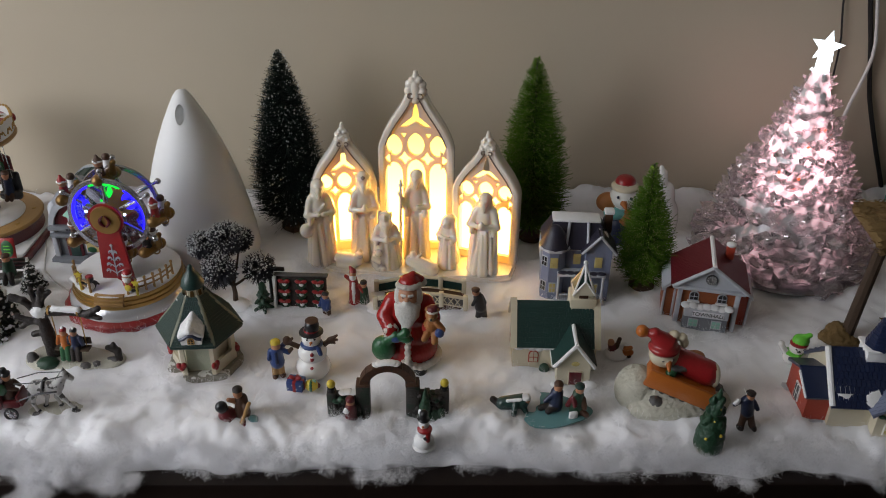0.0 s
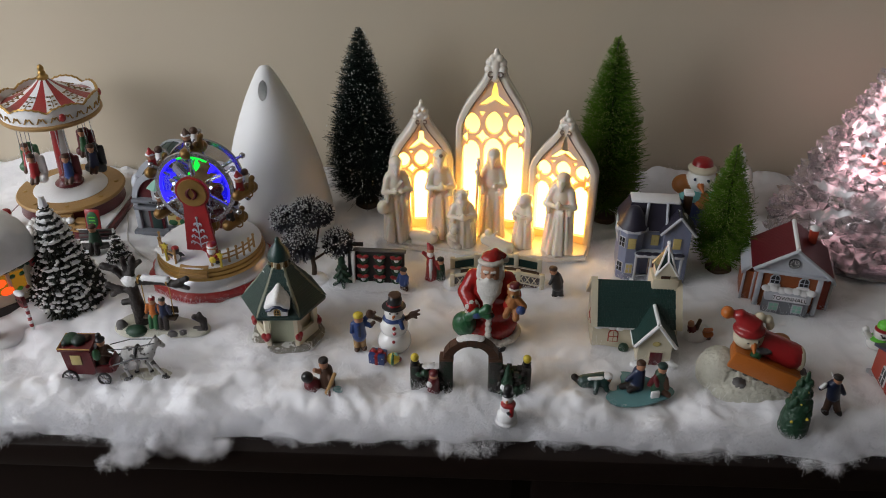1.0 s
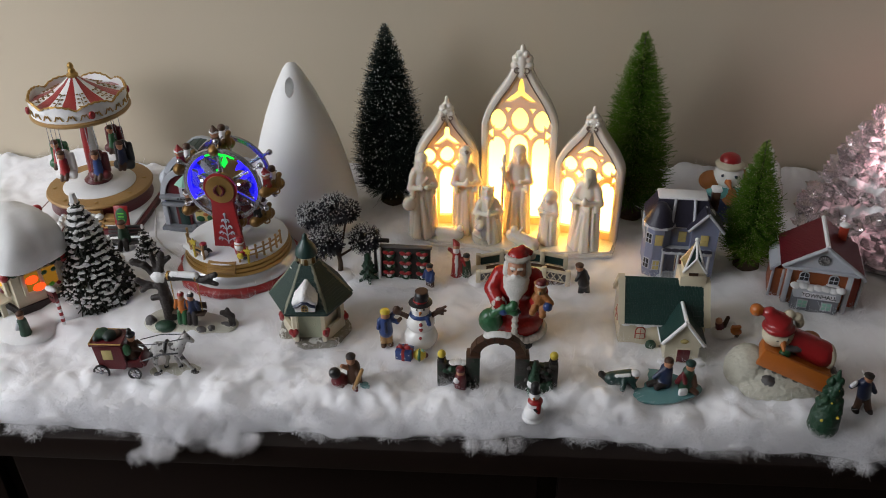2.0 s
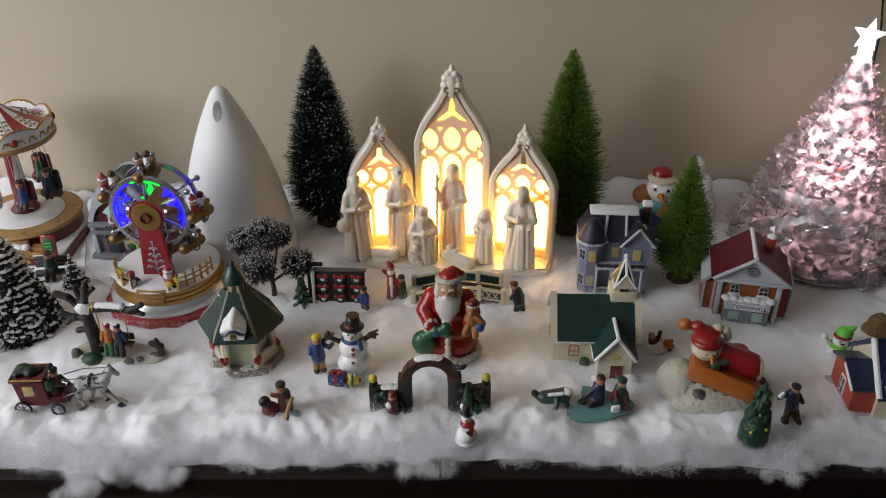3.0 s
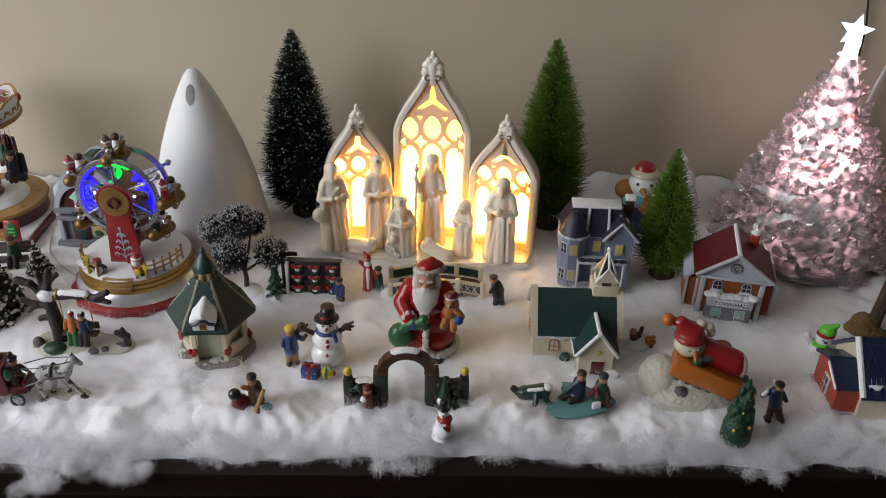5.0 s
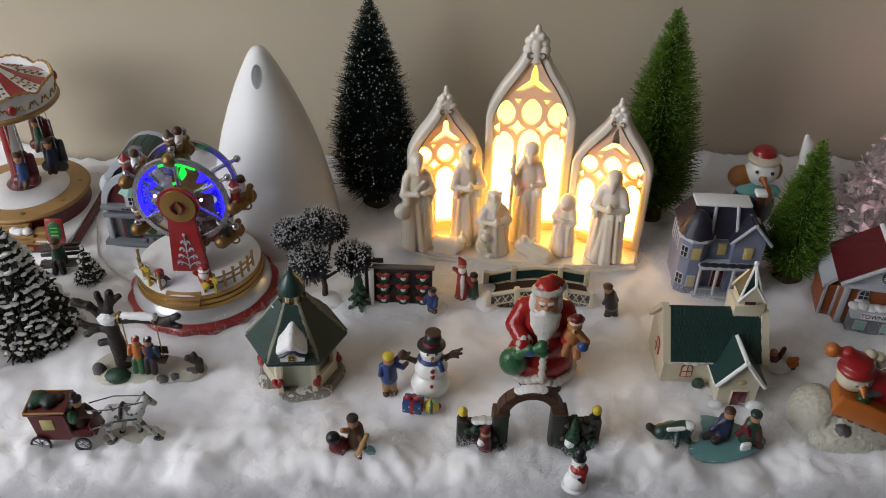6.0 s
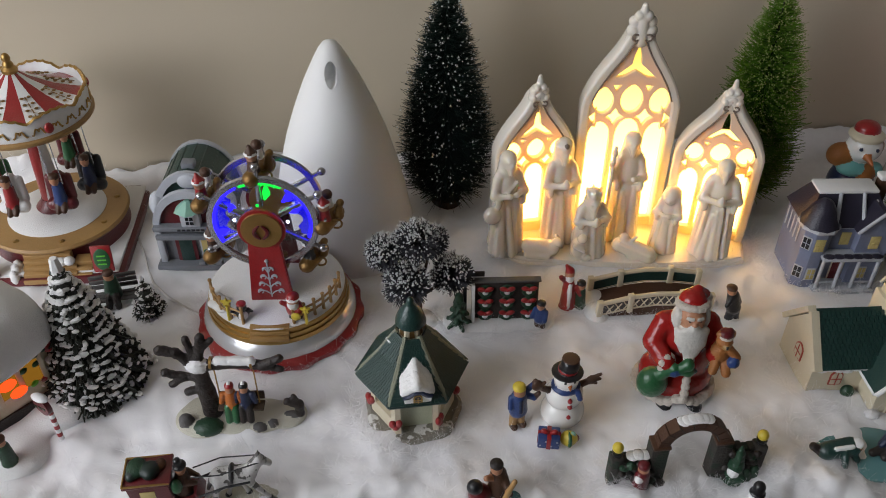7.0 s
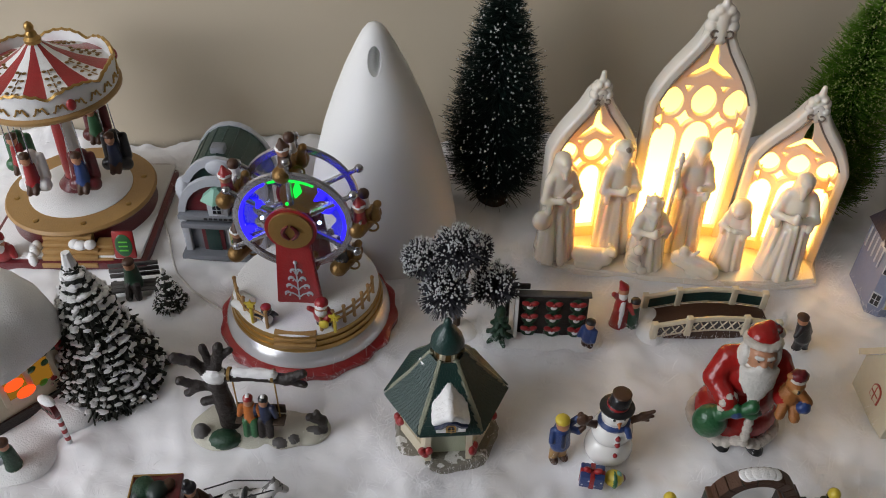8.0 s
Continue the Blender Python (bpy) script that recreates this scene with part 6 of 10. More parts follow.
    box(bm, sx, 0.0, 0.0745, 0.030, 0.026, 0.003, 0.001)
    tw = part("tower", bm, M_SNOW, t)
    bm = BM()
    steps = [(0.0135, 0.075)]
    for k in range(8):
        steps += [(0.0133 - 0.00132 * k, 0.0775 + 0.004 * k), (0.0124 - 0.00132 * k, 0.0779 + 0.004 * k)]
    lathe(bm, steps + [(0.0010, 0.110)], 8, x=sx)
    part("spire", bm, M_NAVY, tw)
    bm = BM()
    ball(bm, sx, 0, 0.111, 0.0042)
    part("snow", bm, M_SNOW, tw)


blue_church(0.428, 0.668, -4)


def cottage(x, y, rz):
    """Thatch-shaped snow roof over a lit stall on a snowy mound."""
    t = thing("snow_cottage", x, y, on(x, y, 0.003), rz, "cream cottage with thick snow roof and orange lit windows", "toy house", "village houses")
    figurine([E(0.0, 0.0, 0.002, 0.062, 0.058, 0.013), E(0.035, -0.040, 0.0, 0.040, 0.034, 0.012), E(0.042, 0.012, 0.004, 0.032, 0.028, 0.014), E(-0.02, -0.04, 0.0, 0.04, 0.035, 0.010)], [M_SNOW], pose(0, 0, 0), "glittering snow mound", 0.0025, "mound", parent=t, smooth=4)
    bm = BM()
    prism(bm, [(-0.040, -0.030), (0.030, -0.034), (0.044, 0.020), (-0.040, 0.030)], 0.018, 0.066, "z")
    part("wall", bm, M_CREAM, t)
    bm = BM()
    prism(bm, [(-0.043, -0.033), (0.031, -0.037), (0.047, 0.021), (-0.043, 0.030)], 0.010, 0.022, "z")
    part("plinth", bm, M_BARK, t)
    bm = BM()
    ball(bm, 0, 0, 0, 1, 1, 1, 56, 28)
    for v in bm.verts:
        a = math.atan2(v.co.y, v.co.x)
        q = (abs(math.cos(a)) ** 3.4 + abs(math.sin(a)) ** 3.4) ** (-1 / 3.4)
        n = noise.noise(Vector((v.co.x * 3.1, v.co.y * 3.1, v.co.z * 3.1 + 4)))
        up = max(v.co.z, 0.0)
        v.co = Vector((0.002 + 0.053 * q * v.co.x * (1 + 0.04 * n), -0.003 + 0.043 * q * v.co.y * (1 + 0.05 * n), 0.074 + (0.053 * up ** 0.9 if up else 0.011 * v.co.z) + 0.0022 * n))
    part("roof", bm, M_SNOW, t, "thick rounded white snow roof")
    # front and side openings with warm light
    bm = BM()
    box(bm, -0.006, -0.0345, 0.049, 0.046, 0.003, 0.022, 0.0006, rz=-3)
    op = part("opening", bm, M_WARMPANE, t)
    bm = BM()
    ball(bm, -0.010, -0.0355, 0.045, 0.006, 0.0015, 0.005)
    ball(bm, 0.008, -0.0365, 0.050, 0.007, 0.0015, 0.004)
    part("lit_fire", bm, glow("lit_orange", (1.0, 0.16, 0.015), 4.0), op, "glowing orange light")
    bm = BM()
    for k in range(3):
        ball(bm, -0.020 + 0.014 * k, -0.0365, 0.040 + 0.003 * (k % 2), 0.006, 0.002, 0.004)
    part("wares", bm, M_DKRED, op)
    bm = BM()
    for px in (-0.030, -0.003, 0.020):
        box(bm, px, -0.0365, 0.049, 0.005, 0.004, 0.026, 0.0006)
    part("post", bm, M_CREAM, op)
    bm = BM()
    box(bm, 0.0385, -0.006, 0.049, 0.003, 0.038, 0.021, 0.0006, rz=-14.5)
    so = part("side_opening", bm, glow("lit_amber", (1.0, 0.46, 0.05), 0.26), t, "opening glowing amber")
    for py in (-0.024, -0.006, 0.012):
        bm = BM()
        box(bm, 0.0385 + 0.0026 * (py + 0.006) / 0.01 + 0.001, py, 0.050, 0.004, 0.0042, 0.030, 0.0006, rz=-14.5)
        part("post", bm, M_CREAM, so)
    bm = BM()
    ball(bm, 0.0425, -0.012, 0.043, 0.0022, 0.007, 0.0048, m=pose(0, 0, 0, 0, 0, -14))
    ball(bm, 0.0405, -0.017, 0.054, 0.0022, 0.007, 0.0050, m=pose(0, 0, 0, 0, 0, -14))
    part("lit_fire", bm, glow("lit_ember", (1.0, 0.07, 0.012), 2.0), so, "glowing orange light")
    for k, (py, pz, m) in enumerate(((-0.002, 0.056, M_GREEN), (0.008, 0.056, M_GREEN), (0.002, 0.039, M_LIME), (0.010, 0.038, M_RED))):
        bm = BM()
        ball(bm, 0.0405 + 0.0026 * (py + 0.006) / 0.01, py, pz, 0.0016, 0.0036, 0.0026, 10, 7)
        part("ware", bm, m, so)
    bm = BM()
    for k in range(7):
        ball(bm, 0.0335 + 0.0018 * k, -0.031 + 0.008 * k, 0.066 - 0.001 * (k % 2), 0.005, 0.005, 0.0035, 8, 6)
    for k in range(9):
        ball(bm, -0.034 + 0.008 * k, -0.037, 0.065 - 0.0015 * (k % 2), 0.005, 0.004, 0.0035, 8, 6)
    part("garland", bm, M_DKGREEN, t)
    bm = BM()
    ball(bm, 0.030, -0.040, 0.066, 0.0055, 0.004, 0.006)
    ball(bm, 0.047, 0.020, 0.066, 0.004, 0.004, 0.006)
    part("bow", bm, M_RED, t)
    bm = BM()
    box(bm, -0.006, -0.042, 0.031, 0.056, 0.014, 0.003, 0.001)
    for px in (-0.028, 0.014):
        box(bm, px, -0.044, 0.019, 0.004, 0.006, 0.024, 0.0008)
    part("counter", bm, M_CREAM, t)
    for k in range(3):
        bm = BM()
        box(bm, -0.020 + 0.012 * k, -0.049, 0.012, 0.010, 0.012, 0.008 + 0.003 * k, 0.001)
        part("crate", bm, M_BARK, t)
    # candy striped sign post
    for k in range(8):
        bm = BM()
        cyl(bm, 0.074, -0.014, 0.006 + 0.0042 * k, 0.0021, 0.0021, 0.0042, 10)
        part("stripe", bm, M_RED if k % 2 else M_SNOW, t)
    bm = BM()
    cyl(bm, 0, 0, -0.002, 0.0088, 0.0088, 0.004, 20)
    bmesh.ops.transform(bm, matrix=pose(0.069, -0.0145, 0.0435, 90, 0, -8), verts=bm.verts)
    sg = part("sign", bm, M_DKRED, t, "small dark red hanging sign")
    bm = BM()
    ball(bm, 0.069, -0.0145, 0.0515, 0.008, 0.004, 0.0028)
    part("snow", bm, M_SNOW, sg)
    bm = BM()
    for k in range(3):
        box(bm, 0.065 + 0.004 * k, -0.0172, 0.0430, 0.0026, 0.0006, 0.002, rz=-8)
    part("sign_bars", bm, M_DKGREEN, sg)


cottage(-0.586, 0.774, -30)


# ---- fairground pieces ----
def carousel(x, y, rz):
    t = thing("carousel", x, y, on(x, y, 0.001), rz, "red, white and gold swing carousel with a striped canopy", "carousel")
    t.scale = (0.875, 0.875, 1.0)
    bm = BM()
    lathe(bm, [(0.001, 0.0), (0.082, 0.0), (0.083, 0.006), (0.079, 0.009), (0.076, 0.010), (0.074, 0.024), (0.076, 0.028), (0.001, 0.029)], 56)
    part("base", bm, M_DKRED, t, "dark red round base")
    bm = BM()
    box(bm, 0, -0.004, 0.0045, 0.172, 0.178, 0.009, 0.002)
    pl = part("plate", bm, M_DKRED, t, "square red plate with a snowy top")
    bm = BM()
    box(bm, 0, -0.004, 0.0098, 0.160, 0.166, 0.004, 0.0015)
    part("snow", bm, M_SNOW, pl)
    bm = BM()
    lathe(bm, [(0.052, 0.028), (0.0775, 0.028), (0.079, 0.0305), (0.077, 0.033), (0.052, 0.0335)], 56)
    part("gold_rim", bm, M_TAN, t, "gold painted platform rim")
    bm = BM()
    lathe(bm, [(0.001, 0.030), (0.053, 0.030), (0.054, 0.034), (0.046, 0.0375), (0.022, 0.039), (0.001, 0.040)], 44)
    part("snow", bm, M_SNOW, t, "round white snow disc")
    for k in range(5):
        bm = BM()
        box(bm, 0.005 + 0.0035 * (k > 1), -0.0690 - 0.0046 * k, 0.0270 - 0.0046 * k - 0.0025, 0.050 + 0.007 * (k > 1), 0.014, 0.0046, 0.0008)
        part("step", bm, M_TAN, t)
    for k in range(3):
        bm = BM()
        box(bm, 0.043, -0.0735 - 0.0046 * k, 0.0200 - 0.0046 * k - 0.0025, 0.019, 0.014, 0.0046, 0.0008)
        part("side_step", bm, M_TAN, t)
    bm = BM()
    for k in range(5):
        ball(bm, -0.029 - 0.002 * (k % 2), -0.074 - 0.004 * k, 0.015 - 0.0015 * k, 0.005, 0.0045, 0.006, 12, 8)
    for dx, dy, r in ((0, 0, 0.008), (0.009, 0.001, 0.0065), (-0.007, 0.002, 0.006)):
        ball(bm, 0.020 + dx, -0.082 + dy, 0.0215, r, 0.006, 0.0042, 14, 8)
    part("snow", bm, M_SNOW, t)
    bm = BM()
    box(bm, 0.068, -0.0895, 0.028, 0.022, 0.003, 0.028, 0.002, rx=-12)
    sg = part("sign", bm, M_RED, t, "small red and green oval sign")
    bm = BM()
    ball(bm, 0, 0, 0, 0.0088, 0.0010, 0.0115, 18, 10, m=pose(0.068, -0.0912, 0.028, -12))
    part("oval", bm, M_GREEN, sg)
    bm = BM()
    for k in range(3):
        box(bm, 0.068, -0.0924 + 0.0009 * (k - 1), 0.028 + 0.0042 * (k - 1), 0.009, 0.0005, 0.0014)
    part("sign_bars", bm, M_LIME, sg)
    # pole with its spiral stripe
    pm = pose(0, 0, 0)
    for k in range(10):
        a0 = 36 * k
        bm = BM()
        rings = []
        for i in range(13):
            z, tw = 0.040 + 0.101 * i / 12, radians(70 * i / 12)
            r = 0.0125 - 0.0035 * i / 12
            rings.append([bm.verts.new((r * math.cos(radians(a0 + q) + tw), r * math.sin(radians(a0 + q) + tw), z)) for q in (0, 12, 24, 36)])
        for a, b in zip(rings, rings[1:]):
            for i in range(3):
                bm.faces.new((a[i], a[i + 1], b[i + 1], b[i]))
        part("pole_stripe", bm, M_RED if k % 5 < 2 else M_SNOW, t)
    bm = BM()
    lathe(bm, [(0.001, 0.038), (0.020, 0.038), (0.021, 0.041), (0.015, 0.046), (0.013, 0.050), (0.001, 0.05)], 28)
    part("pole_foot", bm, M_DKRED, t)
    # canopy
    n = 16
    for k in range(n):
        a0, a1 = 2 * math.pi * k / n, 2 * math.pi * (k + 1) / n
        bm = BM()
        ring = []
        for r, z in ((0.0035, 0.183), (0.016, 0.171), (0.034, 0.158), (0.050, 0.150), (0.0615, 0.146)):
            ring.append([bm.verts.new((r * math.cos(a0 + (a1 - a0) * q / 3), r * math.sin(a0 + (a1 - a0) * q / 3), z)) for q in range(4)])
        for a, b in zip(ring, ring[1:]):
            for i in range(3):
                bm.faces.new((a[i], b[i], b[i + 1], a[i + 1]))
        st = part("canopy_stripe", bm, M_SNOW if k % 2 else M_RED, t)
        if k % 2:
            am = (a0 + a1) / 2
            bm = BM()
            rnd = random.Random(k)
            for q in range(4):
                r = 0.029 + 0.0068 * q
                zz = float(np.interp(r, (0.016, 0.034, 0.050, 0.0625), (0.171, 0.158, 0.150, 0.146))) + 0.0004
                tube(bm, [(r * math.cos(am), r * math.sin(am), zz), ((r + 0.006) * math.cos(am), (r + 0.006) * math.sin(am), zz - 0.002)], 0.0006, 5)
                for s in (-1, 1):
                    off = s * (0.0034 + 0.0004 * q)
                    ball(bm, (r + 0.001) * math.cos(am) - off * math.sin(am), (r + 0.001) * math.sin(am) + off * math.cos(am), zz, 0.0021, 0.0021, 0.0010, 7, 5)
            part("gold_sprig", bm, M_BRONZE, st)
    bm = BM()
    lathe(bm, [(0.0600, 0.128), (0.0640, 0.129), (0.0650, 0.133), (0.0640, 0.137), (0.0645, 0.147), (0.0625, 0.1485), (0.0610, 0.146), (0.0600, 0.135)], 144)
    for v in bm.verts:
        if v.co.z > 0.1455:
            a = math.atan2(v.co.y, v.co.x)
            v.co.z += 0.0090 * abs(math.cos(4 * a)) ** 0.7 + 0.0009 * math.cos(48 * a)
    part("valance", bm, M_SNOW, t, "white and gold scalloped valance")
    bm = BM()
    for k in range(24):
        a = 2 * math.pi * k / 24
        for q in (-1, 1):
            tube(bm, [((0.0650) * math.cos(a + q * 0.03 * w), (0.0650) * math.sin(a + q * 0.03 * w), 0.139 + 0.004 * math.sin(w * 1.6)) for w in np.linspace(0, 3.4, 7)], 0.0009, 5)
    lathe(bm, [(0.0632, 0.1478), (0.0660, 0.1485), (0.0642, 0.1506), (0.0618, 0.1488)], 144)
    for v in bm.verts:
        if v.co.z > 0.1475:
            a = math.atan2(v.co.y, v.co.x)
            v.co.z += 0.0090 * abs(math.cos(4 * a)) ** 0.7 + 0.0009 * math.cos(48 * a)
    part("gold_scroll", bm, M_GOLD, t)
    bm = BM()
    lathe(bm, [(0.0560, 0.122), (0.0645, 0.122), (0.0672, 0.125), (0.0672, 0.128), (0.0645, 0.130), (0.0560, 0.130)], 64)
    lathe(bm, [(0.001, 0.125), (0.062, 0.1255), (0.062, 0.128), (0.001, 0.1285)], 40)
    part("gold_ring", bm, M_TAN, t, "gold ring under the canopy")
    bm = BM()
    lathe(bm, [(0.0075, 0.180), (0.0078, 0.184), (0.0050, 0.187), (0.0052, 0.190), (0.0035, 0.193), (0.0045, 0.197), (0.0030, 0.201), (0.0004, 0.203)], 20)
    part("finial", bm, M_GOLD, t)
    for k in range(4):
        a = radians(-52 + 90 * k)
        bm = BM()
        ball(bm, 0.0675 * math.cos(a), 0.0675 * math.sin(a), 0.141, 0.0045, 0.0030, 0.0065, m=pose(0, 0, 0, 0, 0, math.degrees(a) + 90))
        part("red_jewel", bm, M_RED, t)
    for ch in t.children:
        if ch.name.split(".")[0] in ("canopy_stripe", "valance", "gold_scroll", "gold_ring", "finial", "red_jewel"):
            ch.matrix_local = Matrix.Translation((0, 0, 0.0406)) @ Matrix.Diagonal((1.05, 1.05, 0.80, 1.0))
    # hanging seats with riders
    for k, (a, m1, m2) in enumerate(((-170, M_GREEN, M_RED), (-118, M_SNOW, M_RED), (-58, M_DKRED, M_BLUE), (-8, M_BLACK, M_NAVY), (75, M_DKRED, M_GREEN))):
        r = 0.050
        cx, cy = r * math.cos(radians(a)), r * math.sin(radians(a))
        bm = BM()
        for q in (-1, 1):
            tube(bm, [(cx + q * 0.006, cy, 0.142), (cx * 1.04 + q * 0.006, cy * 1.04, 0.088)], 0.0006, 5)
        hang = part("hanger", bm, M_SILVER, t)
        figurine([C((cx - 0.008, cy, 0.064), (cx + 0.008, cy, 0.064), 0.0055, 0.0055, 0), C((cx - 0.008, cy + 0.006, 0.068), (cx - 0.008, cy + 0.007, 0.086), 0.004, 0.0035, 0), C((cx + 0.008, cy + 0.006, 0.068), (cx + 0.008, cy + 0.007, 0.086), 0.004, 0.0035, 0), C((cx, cy + 0.007, 0.066), (cx, cy + 0.007, 0.086), 0.006, 0.006, 0), C((cx, cy - 0.002, 0.068), (cx, cy - 0.001, 0.081), 0.0055, 0.0045, 1), E(cx, cy - 0.003, 0.0885, 0.0040, None, None, 2), E(cx, cy - 0.002, 0.0920, 0.0044, 0.0044, 0.0028, 3), C((cx - 0.002, cy - 0.005, 0.066), (cx - 0.002, cy - 0.010, 0.062), 0.0028, 0.0024, 3), C((cx + 0.003, cy - 0.005, 0.066), (cx + 0.003, cy - 0.009, 0.062), 0.0028, 0.0024, 3)], [m1, m2, M_SKIN, M_BROWN], Matrix.Translation((cx, cy, 0.088)) @ Matrix.Diagonal((1.22, 1.22, 1.15, 1.0)) @ Matrix.Translation((-cx, -cy, -0.084)), "small painted rider in a swing seat", 0.0009, "swing_seat", parent=hang)
    for k in range(8):
        a = 2 * math.pi * (k + 0.4) / 8
        bm = BM()
        for q in range(4):
            box(bm, 0.0655 * math.cos(a), 0.0655 * math.sin(a), 0.0335, 0.006, 0.0016, 0.0012, 0.0003, rz=45 * q)
        part("gold_star", bm, M_GOLD, t)
    return t


carousel(-0.595, 0.998, 0)


def ferris(x, y, rz):
    t = thing("ferris_wheel", x, y, on(x, y, 0.001), rz, "musical ferris wheel lit blue and green on a round base", "ferris wheel")
    bm = BM()
    lathe(bm, [(0.001, 0), (0.0735, 0.0), (0.0740, 0.008), (0.069, 0.012), (0.001, 0.0125)], 108, wave=0.018, waves=16)
    part("base", bm, M_RED, t, "red round base")
    bm = BM()
    lathe(bm, [(0.001, 0.010), (0.068, 0.010), (0.0685, 0.014), (0.066, 0.021), (0.062, 0.025), (0.001, 0.026)], 56)
    part("pearl_ring", bm, M_PEARL, t, "glossy pearl silver ring")
    for k in range(3):
        bm = BM()
        lathe(bm, [(0.052, 0.024 + 0.005 * k), (0.0625 - 0.0012 * k, 0.024 + 0.005 * k), (0.0632 - 0.0012 * k, 0.0265 + 0.005 * k), (0.0625 - 0.0012 * k, 0.029 + 0.005 * k), (0.052, 0.029 + 0.005 * k)], 56)
        part("gold_band", bm, M_GOLD, t)
    bm = BM()
    lathe(bm, [(0.001, 0.036), (0.0595, 0.036), (0.0598, 0.0395), (0.056, 0.0415), (0.001, 0.045)], 44)
    part("snow_deck", bm, M_SNOW, t)
    for k in range(3):
        bm = BM()
        box(bm, 0.001, -0.0545 - 0.0028 * k, 0.0395 - 0.004 * k, 0.033, 0.0075, 0.004, 0.0006)
        part("step", bm, M_TAN, t)
    # fence
    for s, a0, a1, n in ((-1, 196, 248, 5), (1, 292, 352, 7)):
        pts = []
        for k in range(n):
            a = radians(a0 + (a1 - a0) * k / (n - 1))
            px, py = 0.0565 * math.cos(a), 0.0565 * math.sin(a)
            bm = BM()
            cyl(bm, px, py, 0.040, 0.0015, 0.0013, 0.017, 8)
            ball(bm, px, py, 0.0575, 0.0018, u=8, v=6)
            part("fence_post", bm, M_TAN, t)
            pts.append((px, py))
        for hz in (0.047, 0.053):
            bm = BM()
            tube(bm, [(px, py, hz) for px, py in pts], 0.0010, 6)
            part("fence_rail", bm, M_TAN, t)
    bm = BM()
    for k in range(6):
        ball(bm, -0.050 + 0.004 * (k % 3), -0.020 - 0.003 * k, 0.0425, 0.006, 0.005, 0.003)
    part("snow", bm, M_SNOW, t)
    # red tower with a white scroll tree
    hz = 0.119
    for d in (-0.024, 0.026):
        bm = BM()
        prism(bm, [(-0.0185, 0.041), (0.0185, 0.041), (0.0125, hz - 0.006), (-0.0125, hz - 0.006)], d - 0.002, d + 0.002)
        bmesh.ops.bevel(bm, geom=list(bm.edges), offset=0.0008, segments=2, affect="EDGES")
        part("tower", bm, M_RED if d < 0 else M_DKRED, t, "dark red tower with a scroll tree")
    bm = BM()
    yy = -0.0266
    tube(bm, [(0, yy, 0.048), (0, yy, 0.086)], 0.0007, 6)
    for k, (zz, ww) in enumerate(((0.051, 0.011), (0.059, 0.009), (0.067, 0.0068), (0.075, 0.0045))):
        for s in (-1, 1):
            tube(bm, [(s * ww * u, yy, zz - 0.001 + 0.006 * math.sin(u * 2.2) * (1 - 0.3 * u)) for u in np.linspace(0, 1, 7)], 0.0006, 5)
            tube(bm, [(s * (ww - 0.0022 + 0.0022 * math.cos(q)), yy, zz + 0.0028 + 0.0024 * math.sin(q)) for q in np.linspace(-0.6, 4.2, 9)], 0.0006, 5)
    ball(bm, 0, yy, 0.087, 0.0016)
    part("scroll_tree", bm, M_LTGREY, t)
    # wheel: two clear rims with spokes between, gondolas outside
    R = 0.0450
    for d in (-0.016, 0.018):
        bm = BM()
        lathe(bm, [(R - 0.0045, -0.002), (R, -0.002), (R + 0.001, 0.0), (R, 0.002), (R - 0.0045, 0.002), (R - 0.005, 0)], 56)
        bm.transform(pose(0, d, hz, 90))
        rim = part("rim", bm, M_SILVER, t, "silver wheel rim")
        bm = BM()
        lathe(bm, [(0.0165, -0.0006), (R - 0.005, -0.0006), (R - 0.005, 0.0006), (0.0165, 0.0006)], 48)
        bm.transform(pose(0, d + 0.002, hz, 90))
        part("clear_disc", bm, M_CLEARPANEL, rim)
        for k in range(6):
            a = radians(30 + 60 * k)
            bm = BM()
            tube(bm, [(0.017 * math.cos(a), d, hz + 0.017 * math.sin(a)), ((R + 0.009) * math.cos(a), d, hz + (R + 0.009) * math.sin(a))], [0.0026, 0.0018], 8)
            ball(bm, (R + 0.009) * math.cos(a), d, hz + (R + 0.009) * math.sin(a), 0.0036, u=10, v=7)
            part("spoke", bm, M_SILVER, rim)
        bm = BM()
        cyl(bm, 0, d + 0.003, hz, 0.0175, 0.0165, 0.006, 36, rx=90)
        if d < 0:
            bm.transform(pose(0, -0.009, 0))
        hb = part("hub", bm, M_GOLD, rim, "gold round hub")
        bm = BM()
        lathe(bm, [(0.0165, -0.0008), (0.0195, -0.0008), (0.0195, 0.0012), (0.0165, 0.0012)], 36)
        bm.transform(pose(0, d - (0.009 if d < 0 else 0), hz, 90))
        part("red_rim", bm, M_RED, hb)
        if d < 0:
            bm = BM()
            for s in (-1, 1):
                tube(bm, [(s * (0.001 + 0.0045 * math.sin(u)), d - 0.0132, hz - 0.007 + 0.0042 * u) for u in np.linspace(0, 3.14, 8)], [0.001, 0.0014, 0.0018, 0.0018, 0.0018, 0.0016, 0.0012, 0.0008], 6)
            part("emblem", bm, M_DKRED, hb)
    for k, turn in enumerate((3, 90, 150, 212, 270, -47)):
        a = radians(turn)
        ex, ez = (R + 0.006) * math.cos(a), hz + (R + 0.006) * math.sin(a)
        bm = BM()
        tube(bm, [(ex, -0.018, ez), (ex, 0.020, ez)], 0.0012, 6)
        ax = part("axle", bm, M_SILVER, t)
        gx, gz = ex * 1.02, ez - 0.003
        rider = [M_RED, M_BROWN, M_RED, M_BROWN, M_RED, M_BLACK][k]
